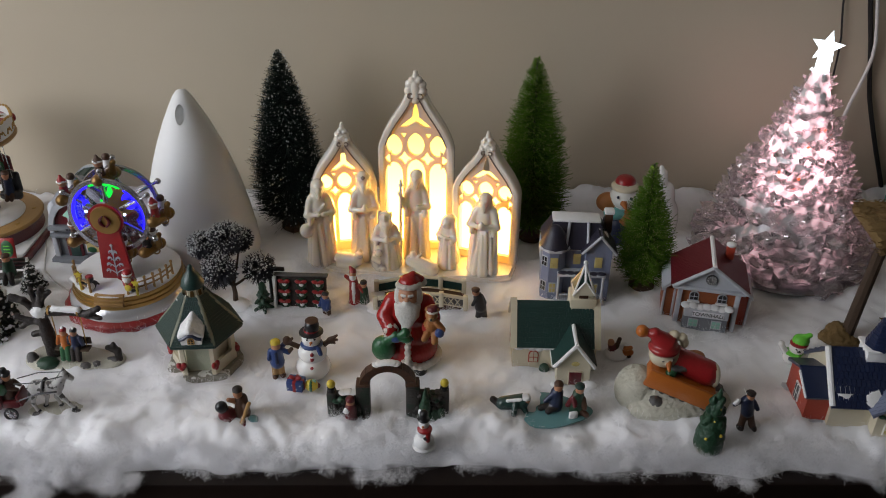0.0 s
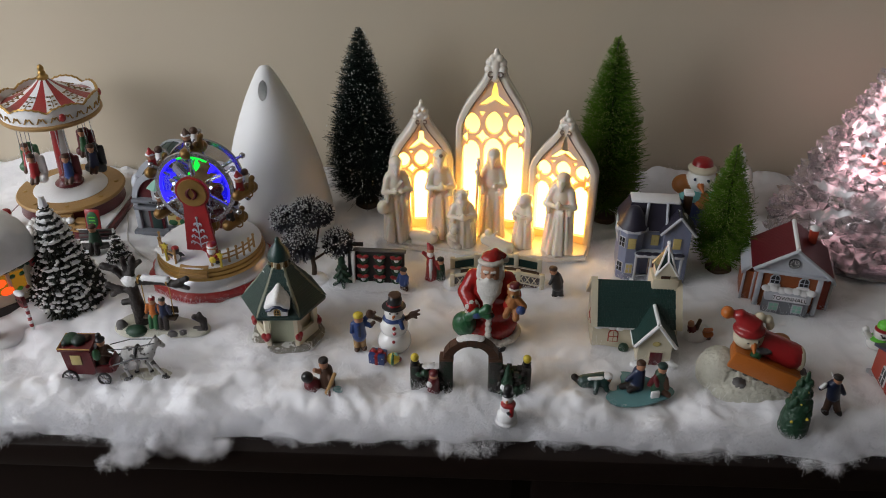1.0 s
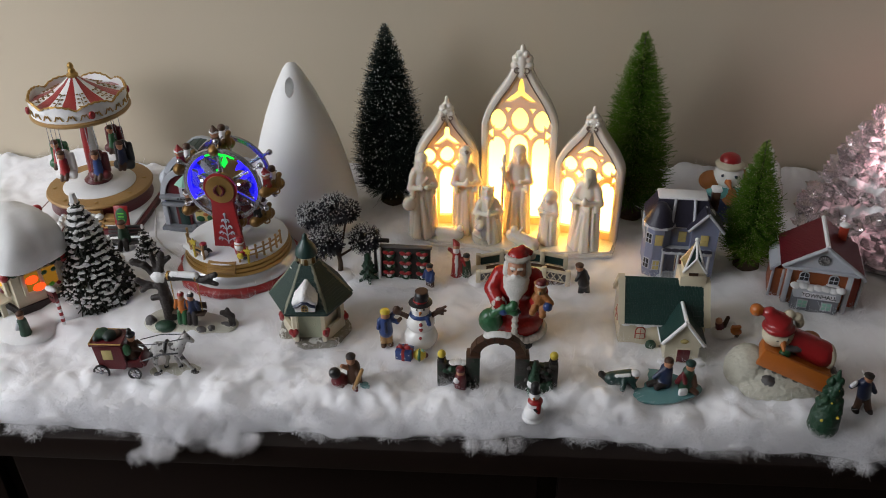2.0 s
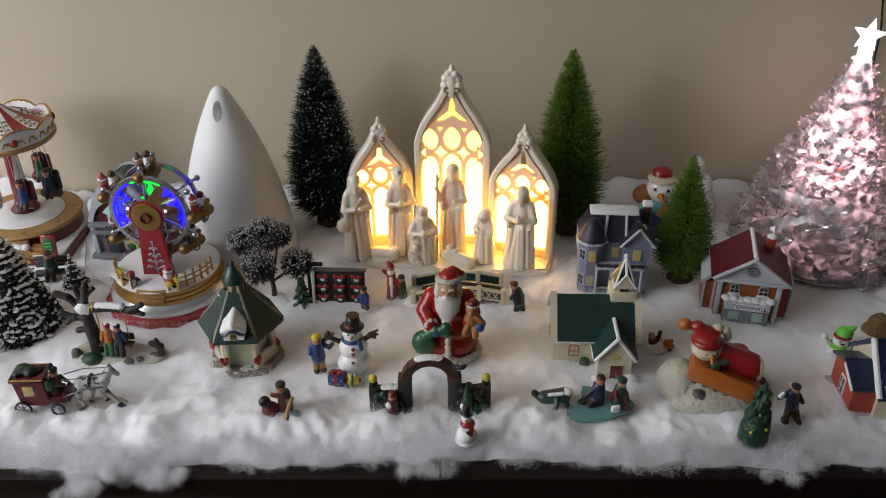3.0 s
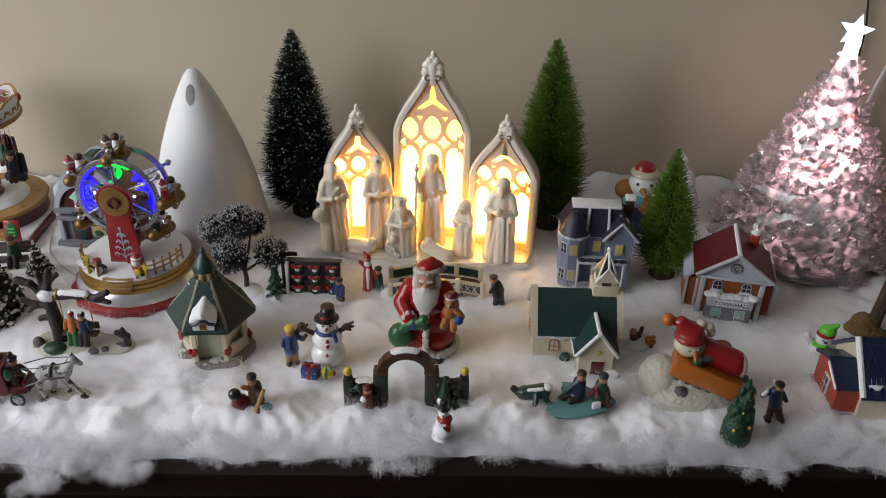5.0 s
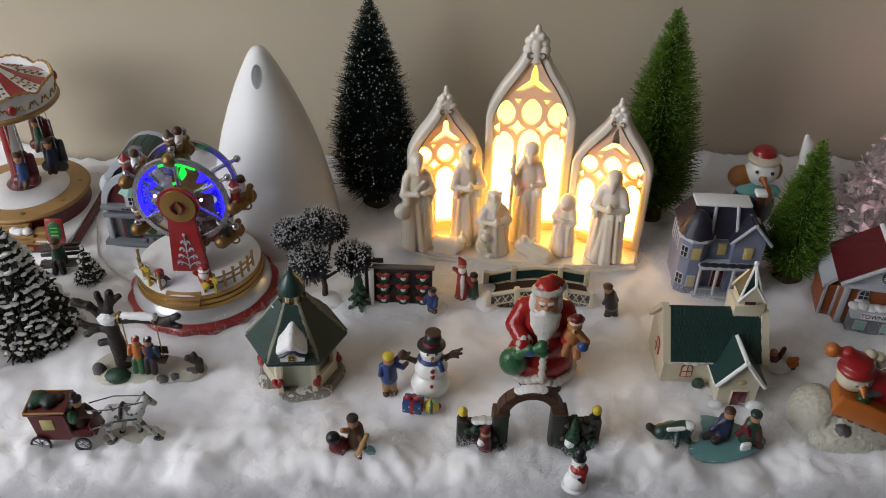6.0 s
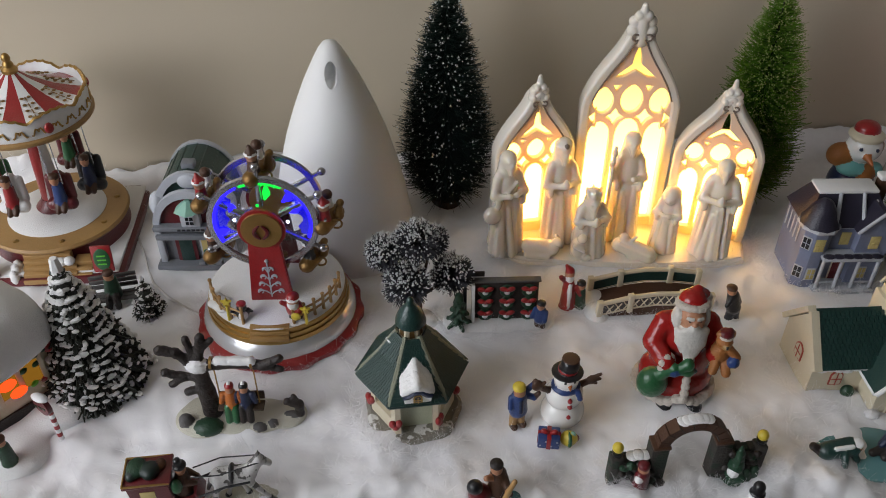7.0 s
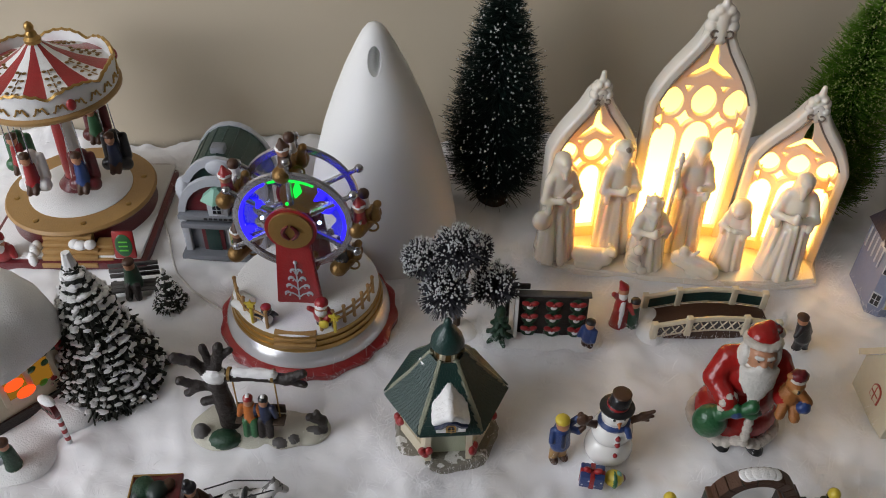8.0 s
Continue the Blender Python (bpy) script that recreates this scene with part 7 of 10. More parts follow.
        figurine([C((gx - 0.004, -0.014, gz - 0.006), (gx + 0.005, 0.006, gz - 0.006), 0.0065, 0.0065, 0), C((gx + 0.008, -0.004, gz - 0.002), (gx + 0.009, -0.004, gz + 0.009), 0.004, 0.0025, 0), E(gx + 0.010, -0.004, gz + 0.011, 0.003, None, None, 0),
                  C((gx - 0.002, -0.010, gz), (gx - 0.002, -0.010, gz + 0.008), 0.0045, 0.004, 1), E(gx - 0.002, -0.011, gz + 0.0135, 0.0045, None, None, 2), C((gx - 0.002, -0.011, gz + 0.016), (gx - 0.003, -0.010, gz + 0.021), 0.0042, 0.0014, 1), E(gx - 0.002, -0.011, gz + 0.0155, 0.0048, 0.0048, 0.0014, 3),
                  C((gx - 0.001, 0.006, gz), (gx - 0.001, 0.006, gz + 0.007), 0.0042, 0.0038, 3), E(gx - 0.001, 0.006, gz + 0.012, 0.0042, None, None, 4)],
                 [M_BRONZE, rider, M_SKIN, M_SNOW, M_BROWN], pose(gx, -0.004, gz) @ Matrix.Diagonal((1.08, 1.08, 1.02, 1)) @ pose(-gx, 0.004, -gz), "gold sleigh gondola with small riders", 0.0009, "gondola", parent=ax)
        bm = BM()
        for s in (-1, 1):
            tube(bm, [(gx + 0.007 + 0.0045 * math.cos(q), s * 0.006 - 0.004, gz - 0.006 + 0.0045 * math.sin(q)) for q in np.linspace(-2.2, 3.2, 12)], 0.0009, 6)
        part("scroll_runner", bm, M_BRONZE, ax)
    # lights
    dy = -0.0195
    for a0, a1, m, nm in ((118, 208, L_BLUE, "blue"), (62, 112, L_GREEN, "green"), (-22, 56, L_BLUE, "blue")):
        bm = BM()
        tube(bm, [((R - 0.0055) * math.cos(radians(a)), dy + 0.003, hz + (R - 0.0055) * math.sin(radians(a))) for a in np.linspace(a0, a1, 16)], 0.0019, 6)
        part("light_strip", bm, m, t, f"glowing {nm} light strip")
    for a, r0, r1, m, nm in ((150, 0.022, 0.036, L_BLUE, "blue"), (80, 0.022, 0.036, L_GREEN, "green"), (25, 0.022, 0.036, L_BLUE, "blue"), (195, 0.03, 0.043, L_BLUE, "blue"), (48, 0.026, 0.04, L_BLUE, "blue")):
        bm = BM()
        c, s = math.cos(radians(a)), math.sin(radians(a))
        tube(bm, [(r0 * c, dy + 0.005, hz + r0 * s), ((r0 + r1) / 2 * c + 0.001, dy + 0.004, hz + (r0 + r1) / 2 * s), (r1 * c, dy + 0.005, hz + r1 * s)], [0.0008, 0.0036, 0.0012], 6)
        part("reflector", bm, m, t, f"glowing {nm} reflector")
    for a0, a1, r0, r1, m, nm in ((140, 205, 0.027, 0.0385, L_BLUE_SOFT, "blue"), (62, 104, 0.033, 0.0385, L_GREEN, "green"), (-24, 42, 0.028, 0.0385, L_BLUE_SOFT, "blue")):
        bm = BM()
        arc = [radians(a0 + (a1 - a0) * i / 12) for i in range(13)]
        wob = [r0 + 0.0045 * abs(math.sin(2.5 * i)) for i in range(13)]
        prism(bm, [(r1 * math.cos(a), hz + r1 * math.sin(a)) for a in arc] + [(w * math.cos(a), hz + w * math.sin(a)) for a, w in zip(arc[::-1], wob)], dy + 0.0065, dy + 0.0075)
        part("lit_panel", bm, m, t, f"panel glowing {nm}")
    for a, m in ((158, L_DOT), (92, L_GREEN), (16, L_DOT)):
        bm = BM()
        ball(bm, 0.0225 * math.cos(radians(a)), dy - 0.004, hz + 0.0225 * math.sin(radians(a)), 0.0014, u=10, v=7)
        part("lamp", bm, m, t, "tiny bright lamp")
    # small figures on the deck
    figurine([E(0, 0, 0.0065, 0.0055, 0.0050, 0.0065, 0), E(0, -0.001, 0.0145, 0.0042, None, None, 0), E(0, -0.003, 0.0065, 0.0038, 0.003, 0.0045, 1), E(0, -0.001, 0.018, 0.0042, 0.0042, 0.0018, 2), C((-0.005, 0, 0.009), (-0.009, 0, 0.011), 0.0018, 0.001, 0), C((0.005, 0, 0.009), (0.008, 0, 0.006), 0.0018, 0.001, 0)], [M_BLACK, M_SNOW, M_RED], pose(-0.022, -0.047, 0.041, 0, 0, 20), "tiny black and white bird figure", 0.0007, "bird_figure", parent=t)
    figurine([C((-0.003, 0, 0), (-0.003, 0, 0.006), 0.0030, 0.003, 2), C((0.003, 0, 0), (0.003, 0, 0.006), 0.0030, 0.003, 2), E(0, 0, 0.012, 0.0075, 0.0065, 0.008, 0), E(0, -0.003, 0.0215, 0.0048, None, None, 3), E(0, -0.005, 0.0195, 0.0045, 0.0035, 0.005, 1), E(0, -0.001, 0.026, 0.0052, 0.0052, 0.0035, 0), E(0, -0.002, 0.0245, 0.0056, 0.0056, 0.0014, 1), C((0.006, -0.002, 0.016), (0.004, -0.009, 0.011), 0.0025, 0.002, 0), C((-0.006, -0.001, 0.016), (-0.010, -0.002, 0.019), 0.0024, 0.002, 0), E(0.003, -0.010, 0.011, 0.0042, 0.0016, 0.0042, 4)],
             [M_RED, M_SNOW, M_BLACK, M_SKIN, M_YELLOW], pose(0.022, -0.046, 0.040, 0, 0, -5), "tiny red coated bearded figure holding a star", 0.0007, "bearded_figure", parent=t)
    for px, py in ((-0.034, -0.047), (0.032, -0.053)):
        bm = BM()
        pts = [((0.0048 if i % 2 == 0 else 0.0022) * math.sin(math.pi * i / 5), (0.0048 if i % 2 == 0 else 0.0022) * math.cos(math.pi * i / 5)) for i in range(10)]
        prism(bm, [(px + a, 0.060 + b - (0.004 if px > 0 else 0)) for a, b in pts], py - 0.001, py + 0.001)
        cyl(bm, px, py, 0.040, 0.0014, 0.0014, 0.016, 8)
        part("star_post", bm, M_YELLOW, t, "yellow star on a post")


ferris(-0.366, 0.856, -4)


# ---- carriage and horse ----
def carriage(x, y, rz):
    t = thing("horse_carriage", x, y, on(x, y, 0.001), rz, "dark red toy carriage drawn by a grey horse", "carriage")
    t.scale = (0.79, 0.86, 0.90)
    bm = BM()
    prism(bm, [(-0.022, 0.014), (0.010, 0.012), (0.014, 0.020), (0.012, 0.046), (-0.026, 0.048)], -0.013, 0.013)
    bmesh.ops.bevel(bm, geom=list(bm.edges), offset=0.0012, segments=2, affect="EDGES")
    part("body", bm, M_DKRED, t)
    bm = BM()
    box(bm, -0.007, 0, 0.0485, 0.042, 0.030, 0.003, 0.0012, ry=-2)
    part("roof", bm, M_DKRED, t)
    bm = BM()
    for s in (-1, 1):
        tube(bm, [(-0.027, s * 0.0145, 0.0505), (0.013, s * 0.0145, 0.0495)], 0.0009, 6)
    tube(bm, [(-0.027, -0.0145, 0.0505), (-0.027, 0.0145, 0.0505)], 0.0009, 6)
    tube(bm, [(0.013, -0.0145, 0.0495), (0.013, 0.0145, 0.0495)], 0.0009, 6)
    part("gold_trim", bm, M_GOLD, t)
    for s in (-1, 1):
        bm = BM()
        box(bm, -0.008, s * 0.0133, 0.034, 0.013, 0.001, 0.013, 0.0004)
        part("side_window", bm, M_WARMPANE, t)
    figurine([E(-0.016, 0.002, 0.053, 0.009, 0.010, 0.005, 0), E(-0.004, -0.002, 0.053, 0.008, 0.009, 0.0055, 1), E(0.004, 0.004, 0.052, 0.005, 0.006, 0.004, 2), E(-0.020, -0.005, 0.052, 0.005, 0.005, 0.004, 1)], [M_DKGREEN, M_BRISTLE, M_BROWN], pose(0, 0, 0), "luggage on the roof", 0.0009, "luggage", parent=t)
    figurine([C((0.019, 0, 0.026), (0.020, 0, 0.040), 0.0085, 0.006, 0), E(0.021, 0, 0.049, 0.005, 0.005, 0.005, 1), E(0.021, 0, 0.053, 0.006, 0.006, 0.0022, 2), C((0.020, 0, 0.054), (0.020, 0, 0.058), 0.0036, 0.0034, 2), C((0.024, -0.006, 0.038), (0.032, -0.004, 0.034), 0.003, 0.002, 0), C((0.024, 0.006, 0.038), (0.032, 0.004, 0.034), 0.003, 0.002, 0), C((0.022, -0.004, 0.024), (0.030, -0.005, 0.016), 0.004, 0.003, 3), E(0.016, -0.009, 0.038, 0.005, 0.004, 0.008, 4)], [M_BROWN, M_SKIN, M_BLACK, M_BARK, M_GREEN], pose(0, 0, 0), "seated driver in brown", 0.0009, "driver_figure", parent=t)
    bm = BM()
    box(bm, 0.020, 0, 0.018, 0.024, 0.022, 0.010, 0.002)
    box(bm, 0.033, 0, 0.022, 0.003, 0.022, 0.014, 0.001, ry=-20)
    part("seat_box", bm, M_DKRED, t)
    for wx, r in ((-0.020, 0.0105), (0.022, 0.0085)):
        for s in (-1, 1):
            bm = BM()
            lathe(bm, [(r - 0.002, -0.001), (r, -0.001), (r, 0.001), (r - 0.002, 0.001)], 24)
            bm.transform(pose(wx, s * 0.0150, r, 90))
            wh = part("wheel", bm, M_BLACK, t)
            bm = BM()
            for k in range(4):
                tube(bm, [(wx + (r - 0.0015) * math.cos(k * math.pi / 4), s * 0.0150, r + (r - 0.0015) * math.sin(k * math.pi / 4)), (wx - (r - 0.0015) * math.cos(k * math.pi / 4), s * 0.0150, r - (r - 0.0015) * math.sin(k * math.pi / 4))], 0.0007, 5)
            cyl(bm, wx, s * 0.0150 + 0.002, r, 0.0022, 0.0022, 0.004, 10, rx=90)
            part("spokes", bm, M_SILVER, wh)
    hs = [C((0.052, 0, 0.033), (0.078, 0, 0.034), 0.0085, 0.0078, 0), C((0.080, 0, 0.037), (0.090, 0, 0.049), 0.0066, 0.0042, 0), C((0.090, 0, 0.050), (0.098, 0, 0.044), 0.0042, 0.0028, 0), C((0.089, 0.001, 0.053), (0.079, 0.001, 0.042), 0.0022, 0.0018, 1),
          C((0.0895, 0.002, 0.053), (0.0895, 0.003, 0.057), 0.0012, 0.0006, 0), C((0.046, 0, 0.034), (0.040, 0, 0.020), 0.0030, 0.0016, 1),
          C((0.052, -0.005, 0.030), (0.046, -0.005, 0.016), 0.0040, 0.0024, 0), C((0.046, -0.005, 0.016), (0.050, -0.005, 0.003), 0.0022, 0.0020, 0), C((0.054, 0.005, 0.030), (0.060, 0.005, 0.016), 0.0040, 0.0024, 0), C((0.060, 0.005, 0.016), (0.055, 0.005, 0.003), 0.0022, 0.0020, 0),
          C((0.078, -0.005, 0.030), (0.086, -0.005, 0.018), 0.0036, 0.0022, 0), C((0.086, -0.005, 0.018), (0.094, -0.005, 0.006), 0.0020, 0.0019, 0), C((0.076, 0.005, 0.030), (0.070, 0.005, 0.016), 0.0036, 0.0022, 0), C((0.070, 0.005, 0.016), (0.074, 0.005, 0.003), 0.0020, 0.0020, 0),
          E(0.064, 0, 0.036, 0.0030, 0.0090, 0.0084, 2), E(0.050, -0.005, 0.003, 0.0032, 0.003, 0.003, 2), E(0.094, -0.005, 0.005, 0.0032, 0.003, 0.003, 2), E(0.074, 0.005, 0.003, 0.0032, 0.003, 0.003, 2), E(0.055, 0.005, 0.003, 0.0032, 0.003, 0.003, 2)]
    figurine(hs, [M_HORSE, M_STONE, M_BLACK], pose(0, 0, 0), "grey and white toy horse in harness", 0.0009, "horse_figure", parent=t)
    for s in (-1, 1):
        bm = BM()
        tube(bm, [(0.030, s * 0.005, 0.042), (0.055, s * 0.009, 0.046), (0.090, s * 0.004, 0.050)], 0.0006, 6)
        part("rein", bm, M_BLACK, t)
        bm = BM()
        tube(bm, [(0.030, s * 0.010, 0.022), (0.058, s * 0.0105, 0.032), (0.080, s * 0.009, 0.033)], 0.0010, 6)
        part("shaft", bm, M_BLACK, t)
    figurine([E(0.070, 0, 0.000, 0.036, 0.015, 0.0035, 0), E(0.095, -0.006, 0.002, 0.006, 0.003, 0.0025, 1), E(0.048, -0.008, 0.002, 0.005, 0.003, 0.0025, 1)], [M_ICE, M_STONE], pose(0, 0, 0), "snowy base under the horse", 0.0012, "snow_base", parent=t)


carriage(-0.4370, 0.657, 3)


# ---- swing tree ----
def swing_tree(x, y, rz):
    t = thing("swing_tree", x, y, on(x, y, 0.002), rz, "bare dark tree with two figures on a swing", "toy tree")
    figurine([E(0.018, 0.0, 0.001, 0.034, 0.021, 0.0055, 0), E(-0.016, 0.0, 0.001, 0.024, 0.022, 0.007, 0), E(0.048, 0.002, 0.0, 0.018, 0.015, 0.004, 0), E(0.030, -0.014, 0.003, 0.006, 0.004, 0.0035, 1), E(0.040, -0.010, 0.003, 0.004, 0.004, 0.003, 1), E(-0.010, -0.014, 0.005, 0.011, 0.008, 0.006, 2), E(-0.028, -0.010, 0.008, 0.006, 0.005, 0.007, 1), E(0.056, -0.001, 0.004, 0.007, 0.003, 0.002, 1)], [M_ICE, M_STONE, M_DKGREEN], pose(0, 0, 0), "snowy base with pebbles", 0.0012, "base", parent=t)
    tr = [C((-0.008, 0, 0.0), (-0.010, 0, 0.030), 0.0080, 0.0066, 0), C((-0.010, 0, 0.030), (-0.012, 0, 0.064), 0.0066, 0.0052, 0),
          C((-0.012, 0, 0.058), (-0.026, -0.001, 0.075), 0.0042, 0.0036, 0), C((-0.026, -0.001, 0.075), (-0.037, -0.002, 0.079), 0.0036, 0.0040, 0), C((-0.012, 0, 0.060), (-0.006, 0.002, 0.088), 0.0040, 0.0034, 0), C((-0.014, 0.001, 0.066), (-0.017, 0.002, 0.086), 0.0028, 0.0030, 0), C((-0.006, 0.002, 0.078), (0.001, 0.003, 0.084), 0.0026, 0.0028, 0),
          C((-0.010, 0, 0.048), (-0.026, -0.002, 0.050), 0.0038, 0.0032, 0), C((-0.024, -0.002, 0.050), (-0.037, -0.003, 0.056), 0.0030, 0.0034, 0), C((-0.024, -0.002, 0.050), (-0.033, -0.004, 0.044), 0.0028, 0.0030, 0), C((-0.011, 0, 0.036), (-0.023, -0.003, 0.034), 0.0030, 0.0034, 0),
          C((-0.010, 0, 0.060), (0.020, -0.001, 0.064), 0.0046, 0.0042, 0), C((0.020, -0.001, 0.064), (0.040, -0.002, 0.061), 0.0042, 0.0036, 0), C((0.038, -0.002, 0.062), (0.052, -0.003, 0.070), 0.0036, 0.0032, 0), C((0.038, -0.002, 0.062), (0.052, -0.003, 0.058), 0.0032, 0.0026, 0),
          C((0.004, -0.0012, 0.0665), (0.030, -0.0022, 0.0665), 0.0034, 0.0034, 1), E(-0.012, -0.002, 0.062, 0.009, 0.006, 0.006, 1)]
    figurine(tr, [M_BARK, M_SNOW], pose(0, 0, 0), "dark gnarled trunk with snow on its limb", 0.0011, "trunk", parent=t, lumpy=0.0006)
    figurine([C((0.060, 0, 0.0), (0.061, 0, 0.014), 0.0040, 0.0034, 0), C((0.061, 0, 0.014), (0.052, -0.001, 0.019), 0.0034, 0.0032, 0), C((0.060, 0, 0.014), (0.057, 0.001, 0.022), 0.0026, 0.0024, 0)], [M_BARK], pose(0, 0, 0), "dark broken stump", 0.0011, "stump", parent=t, lumpy=0.0006)
    for px in (0.000, 0.030):
        bm = BM()
        tube(bm, [(px, -0.001, 0.066), (px + 0.001, -0.004, 0.022)], 0.0006, 5)
        part("rope", bm, M_GOLD, t)
    for px in (-0.001, 0.030):
        bm = BM()
        lathe(bm, [(0.0042, -0.001), (0.0050, -0.001), (0.0050, 0.001), (0.0042, 0.001)], 16)
        bm.transform(pose(px, -0.001, 0.064, 0, 90))
        part("rope_loop", bm, M_GOLD, t)
    bm = BM()
    box(bm, 0.017, -0.006, 0.0205, 0.036, 0.010, 0.0022, 0.0006)
    box(bm, 0.017, -0.0005, 0.027, 0.036, 0.002, 0.008, 0.0006)
    part("swing_seat", bm, M_WOOD, t)
    for px, c1, c2, c3 in ((0.010, M_ORANGE, M_GREEN, M_RED), (0.021, M_NAVY, M_BARK, M_BLACK)):
        figurine([C((px, -0.006, 0.023), (px, -0.005, 0.034), 0.0050, 0.0042, 0), E(px, -0.006, 0.0400, 0.0034, None, None, 1), E(px, -0.005, 0.0430, 0.0037, 0.0037, 0.0024, 3), E(px, -0.005, 0.0458, 0.0014, None, None, 4), C((px - 0.003, -0.009, 0.022), (px - 0.003, -0.012, 0.010), 0.0030, 0.0028, 2), C((px + 0.003, -0.009, 0.022), (px + 0.003, -0.012, 0.010), 0.0030, 0.0028, 2), C((px - 0.006, -0.006, 0.034), (px - 0.008, -0.007, 0.026), 0.0024, 0.002, 0), C((px + 0.006, -0.006, 0.034), (px + 0.008, -0.007, 0.026), 0.0024, 0.002, 0)], [c1, M_SKIN, c2, c3, M_SNOW], pose(0, 0, 0), "tiny painted child figure on the swing", 0.0008, "child_figure", parent=t)


swing_tree(-0.405, 0.740, -4)


# ---- bridge ----
def bridge(x, y, rz):
    t = thing("bridge", x, y, on(x, y, 0.002), rz, "small cream and green arched toy bridge", "bridge")
    xs = [-0.052, -0.024, 0.0, 0.024, 0.052]
    zs = [0.004, 0.010, 0.012, 0.010, 0.004]
    bm = BM()
    prism(bm, list(zip(xs, zs)) + [(0.052, -0.002), (-0.052, -0.002)], -0.016, 0.016)
    part("deck", bm, M_BROWN, t)
    for s in (-1, 1):
        bm = BM()
        prism(bm, [(a, b + 0.001) for a, b in zip(xs, zs)] + [(a, b + 0.013) for a, b in zip(xs[::-1], zs[::-1])], s * 0.017 - 0.001, s * 0.017 + 0.001)
        rl = part("rail_panel", bm, M_GREENROOF if s > 0 else M_STONE, t)
        bm = BM()
        tube(bm, [(a, s * 0.0172, b + 0.0145) for a, b in zip(xs, zs)], 0.0022, 8)
        tube(bm, [(a, s * 0.0172, b + 0.002) for a, b in zip(xs, zs)], 0.0014, 8)
        part("rail", bm, M_CREAM, rl)
        bm = BM()
        for k in range(12):
            u = -0.046 + 0.0078 * k
            zb = float(np.interp(u, xs, zs))
            tube(bm, [(u, s * 0.0185, zb + 0.003), (u + 0.006, s * 0.0185, zb + 0.012)], 0.0006, 5)
            tube(bm, [(u + 0.006, s * 0.0185, zb + 0.003), (u, s * 0.0185, zb + 0.012)], 0.0006, 5)
        part("lattice", bm, M_CREAM, rl)
        for a, b in ((xs[0], zs[0]), (xs[1], zs[1]), (xs[3], zs[3]), (xs[4], zs[4])):
            bm = BM()
            box(bm, a, s * 0.0172, b + 0.008, 0.0055, 0.0055, 0.020, 0.0008)
            part("post", bm, M_CREAM, rl)
    figurine([E(-0.052, -0.010, 0.0, 0.012, 0.014, 0.008), E(-0.050, 0.012, 0.0, 0.012, 0.012, 0.008)], [M_SNOW], pose(0, 0, 0), "snow at the bridge end", 0.0014, "snow", parent=t)
    figurine([E(0.054, -0.008, 0.0, 0.012, 0.012, 0.007)], [M_SNOW], pose(0, 0, 0), "snow at the bridge end", 0.0014, "snow", parent=t)


bridge(-0.026, 0.845, 1)


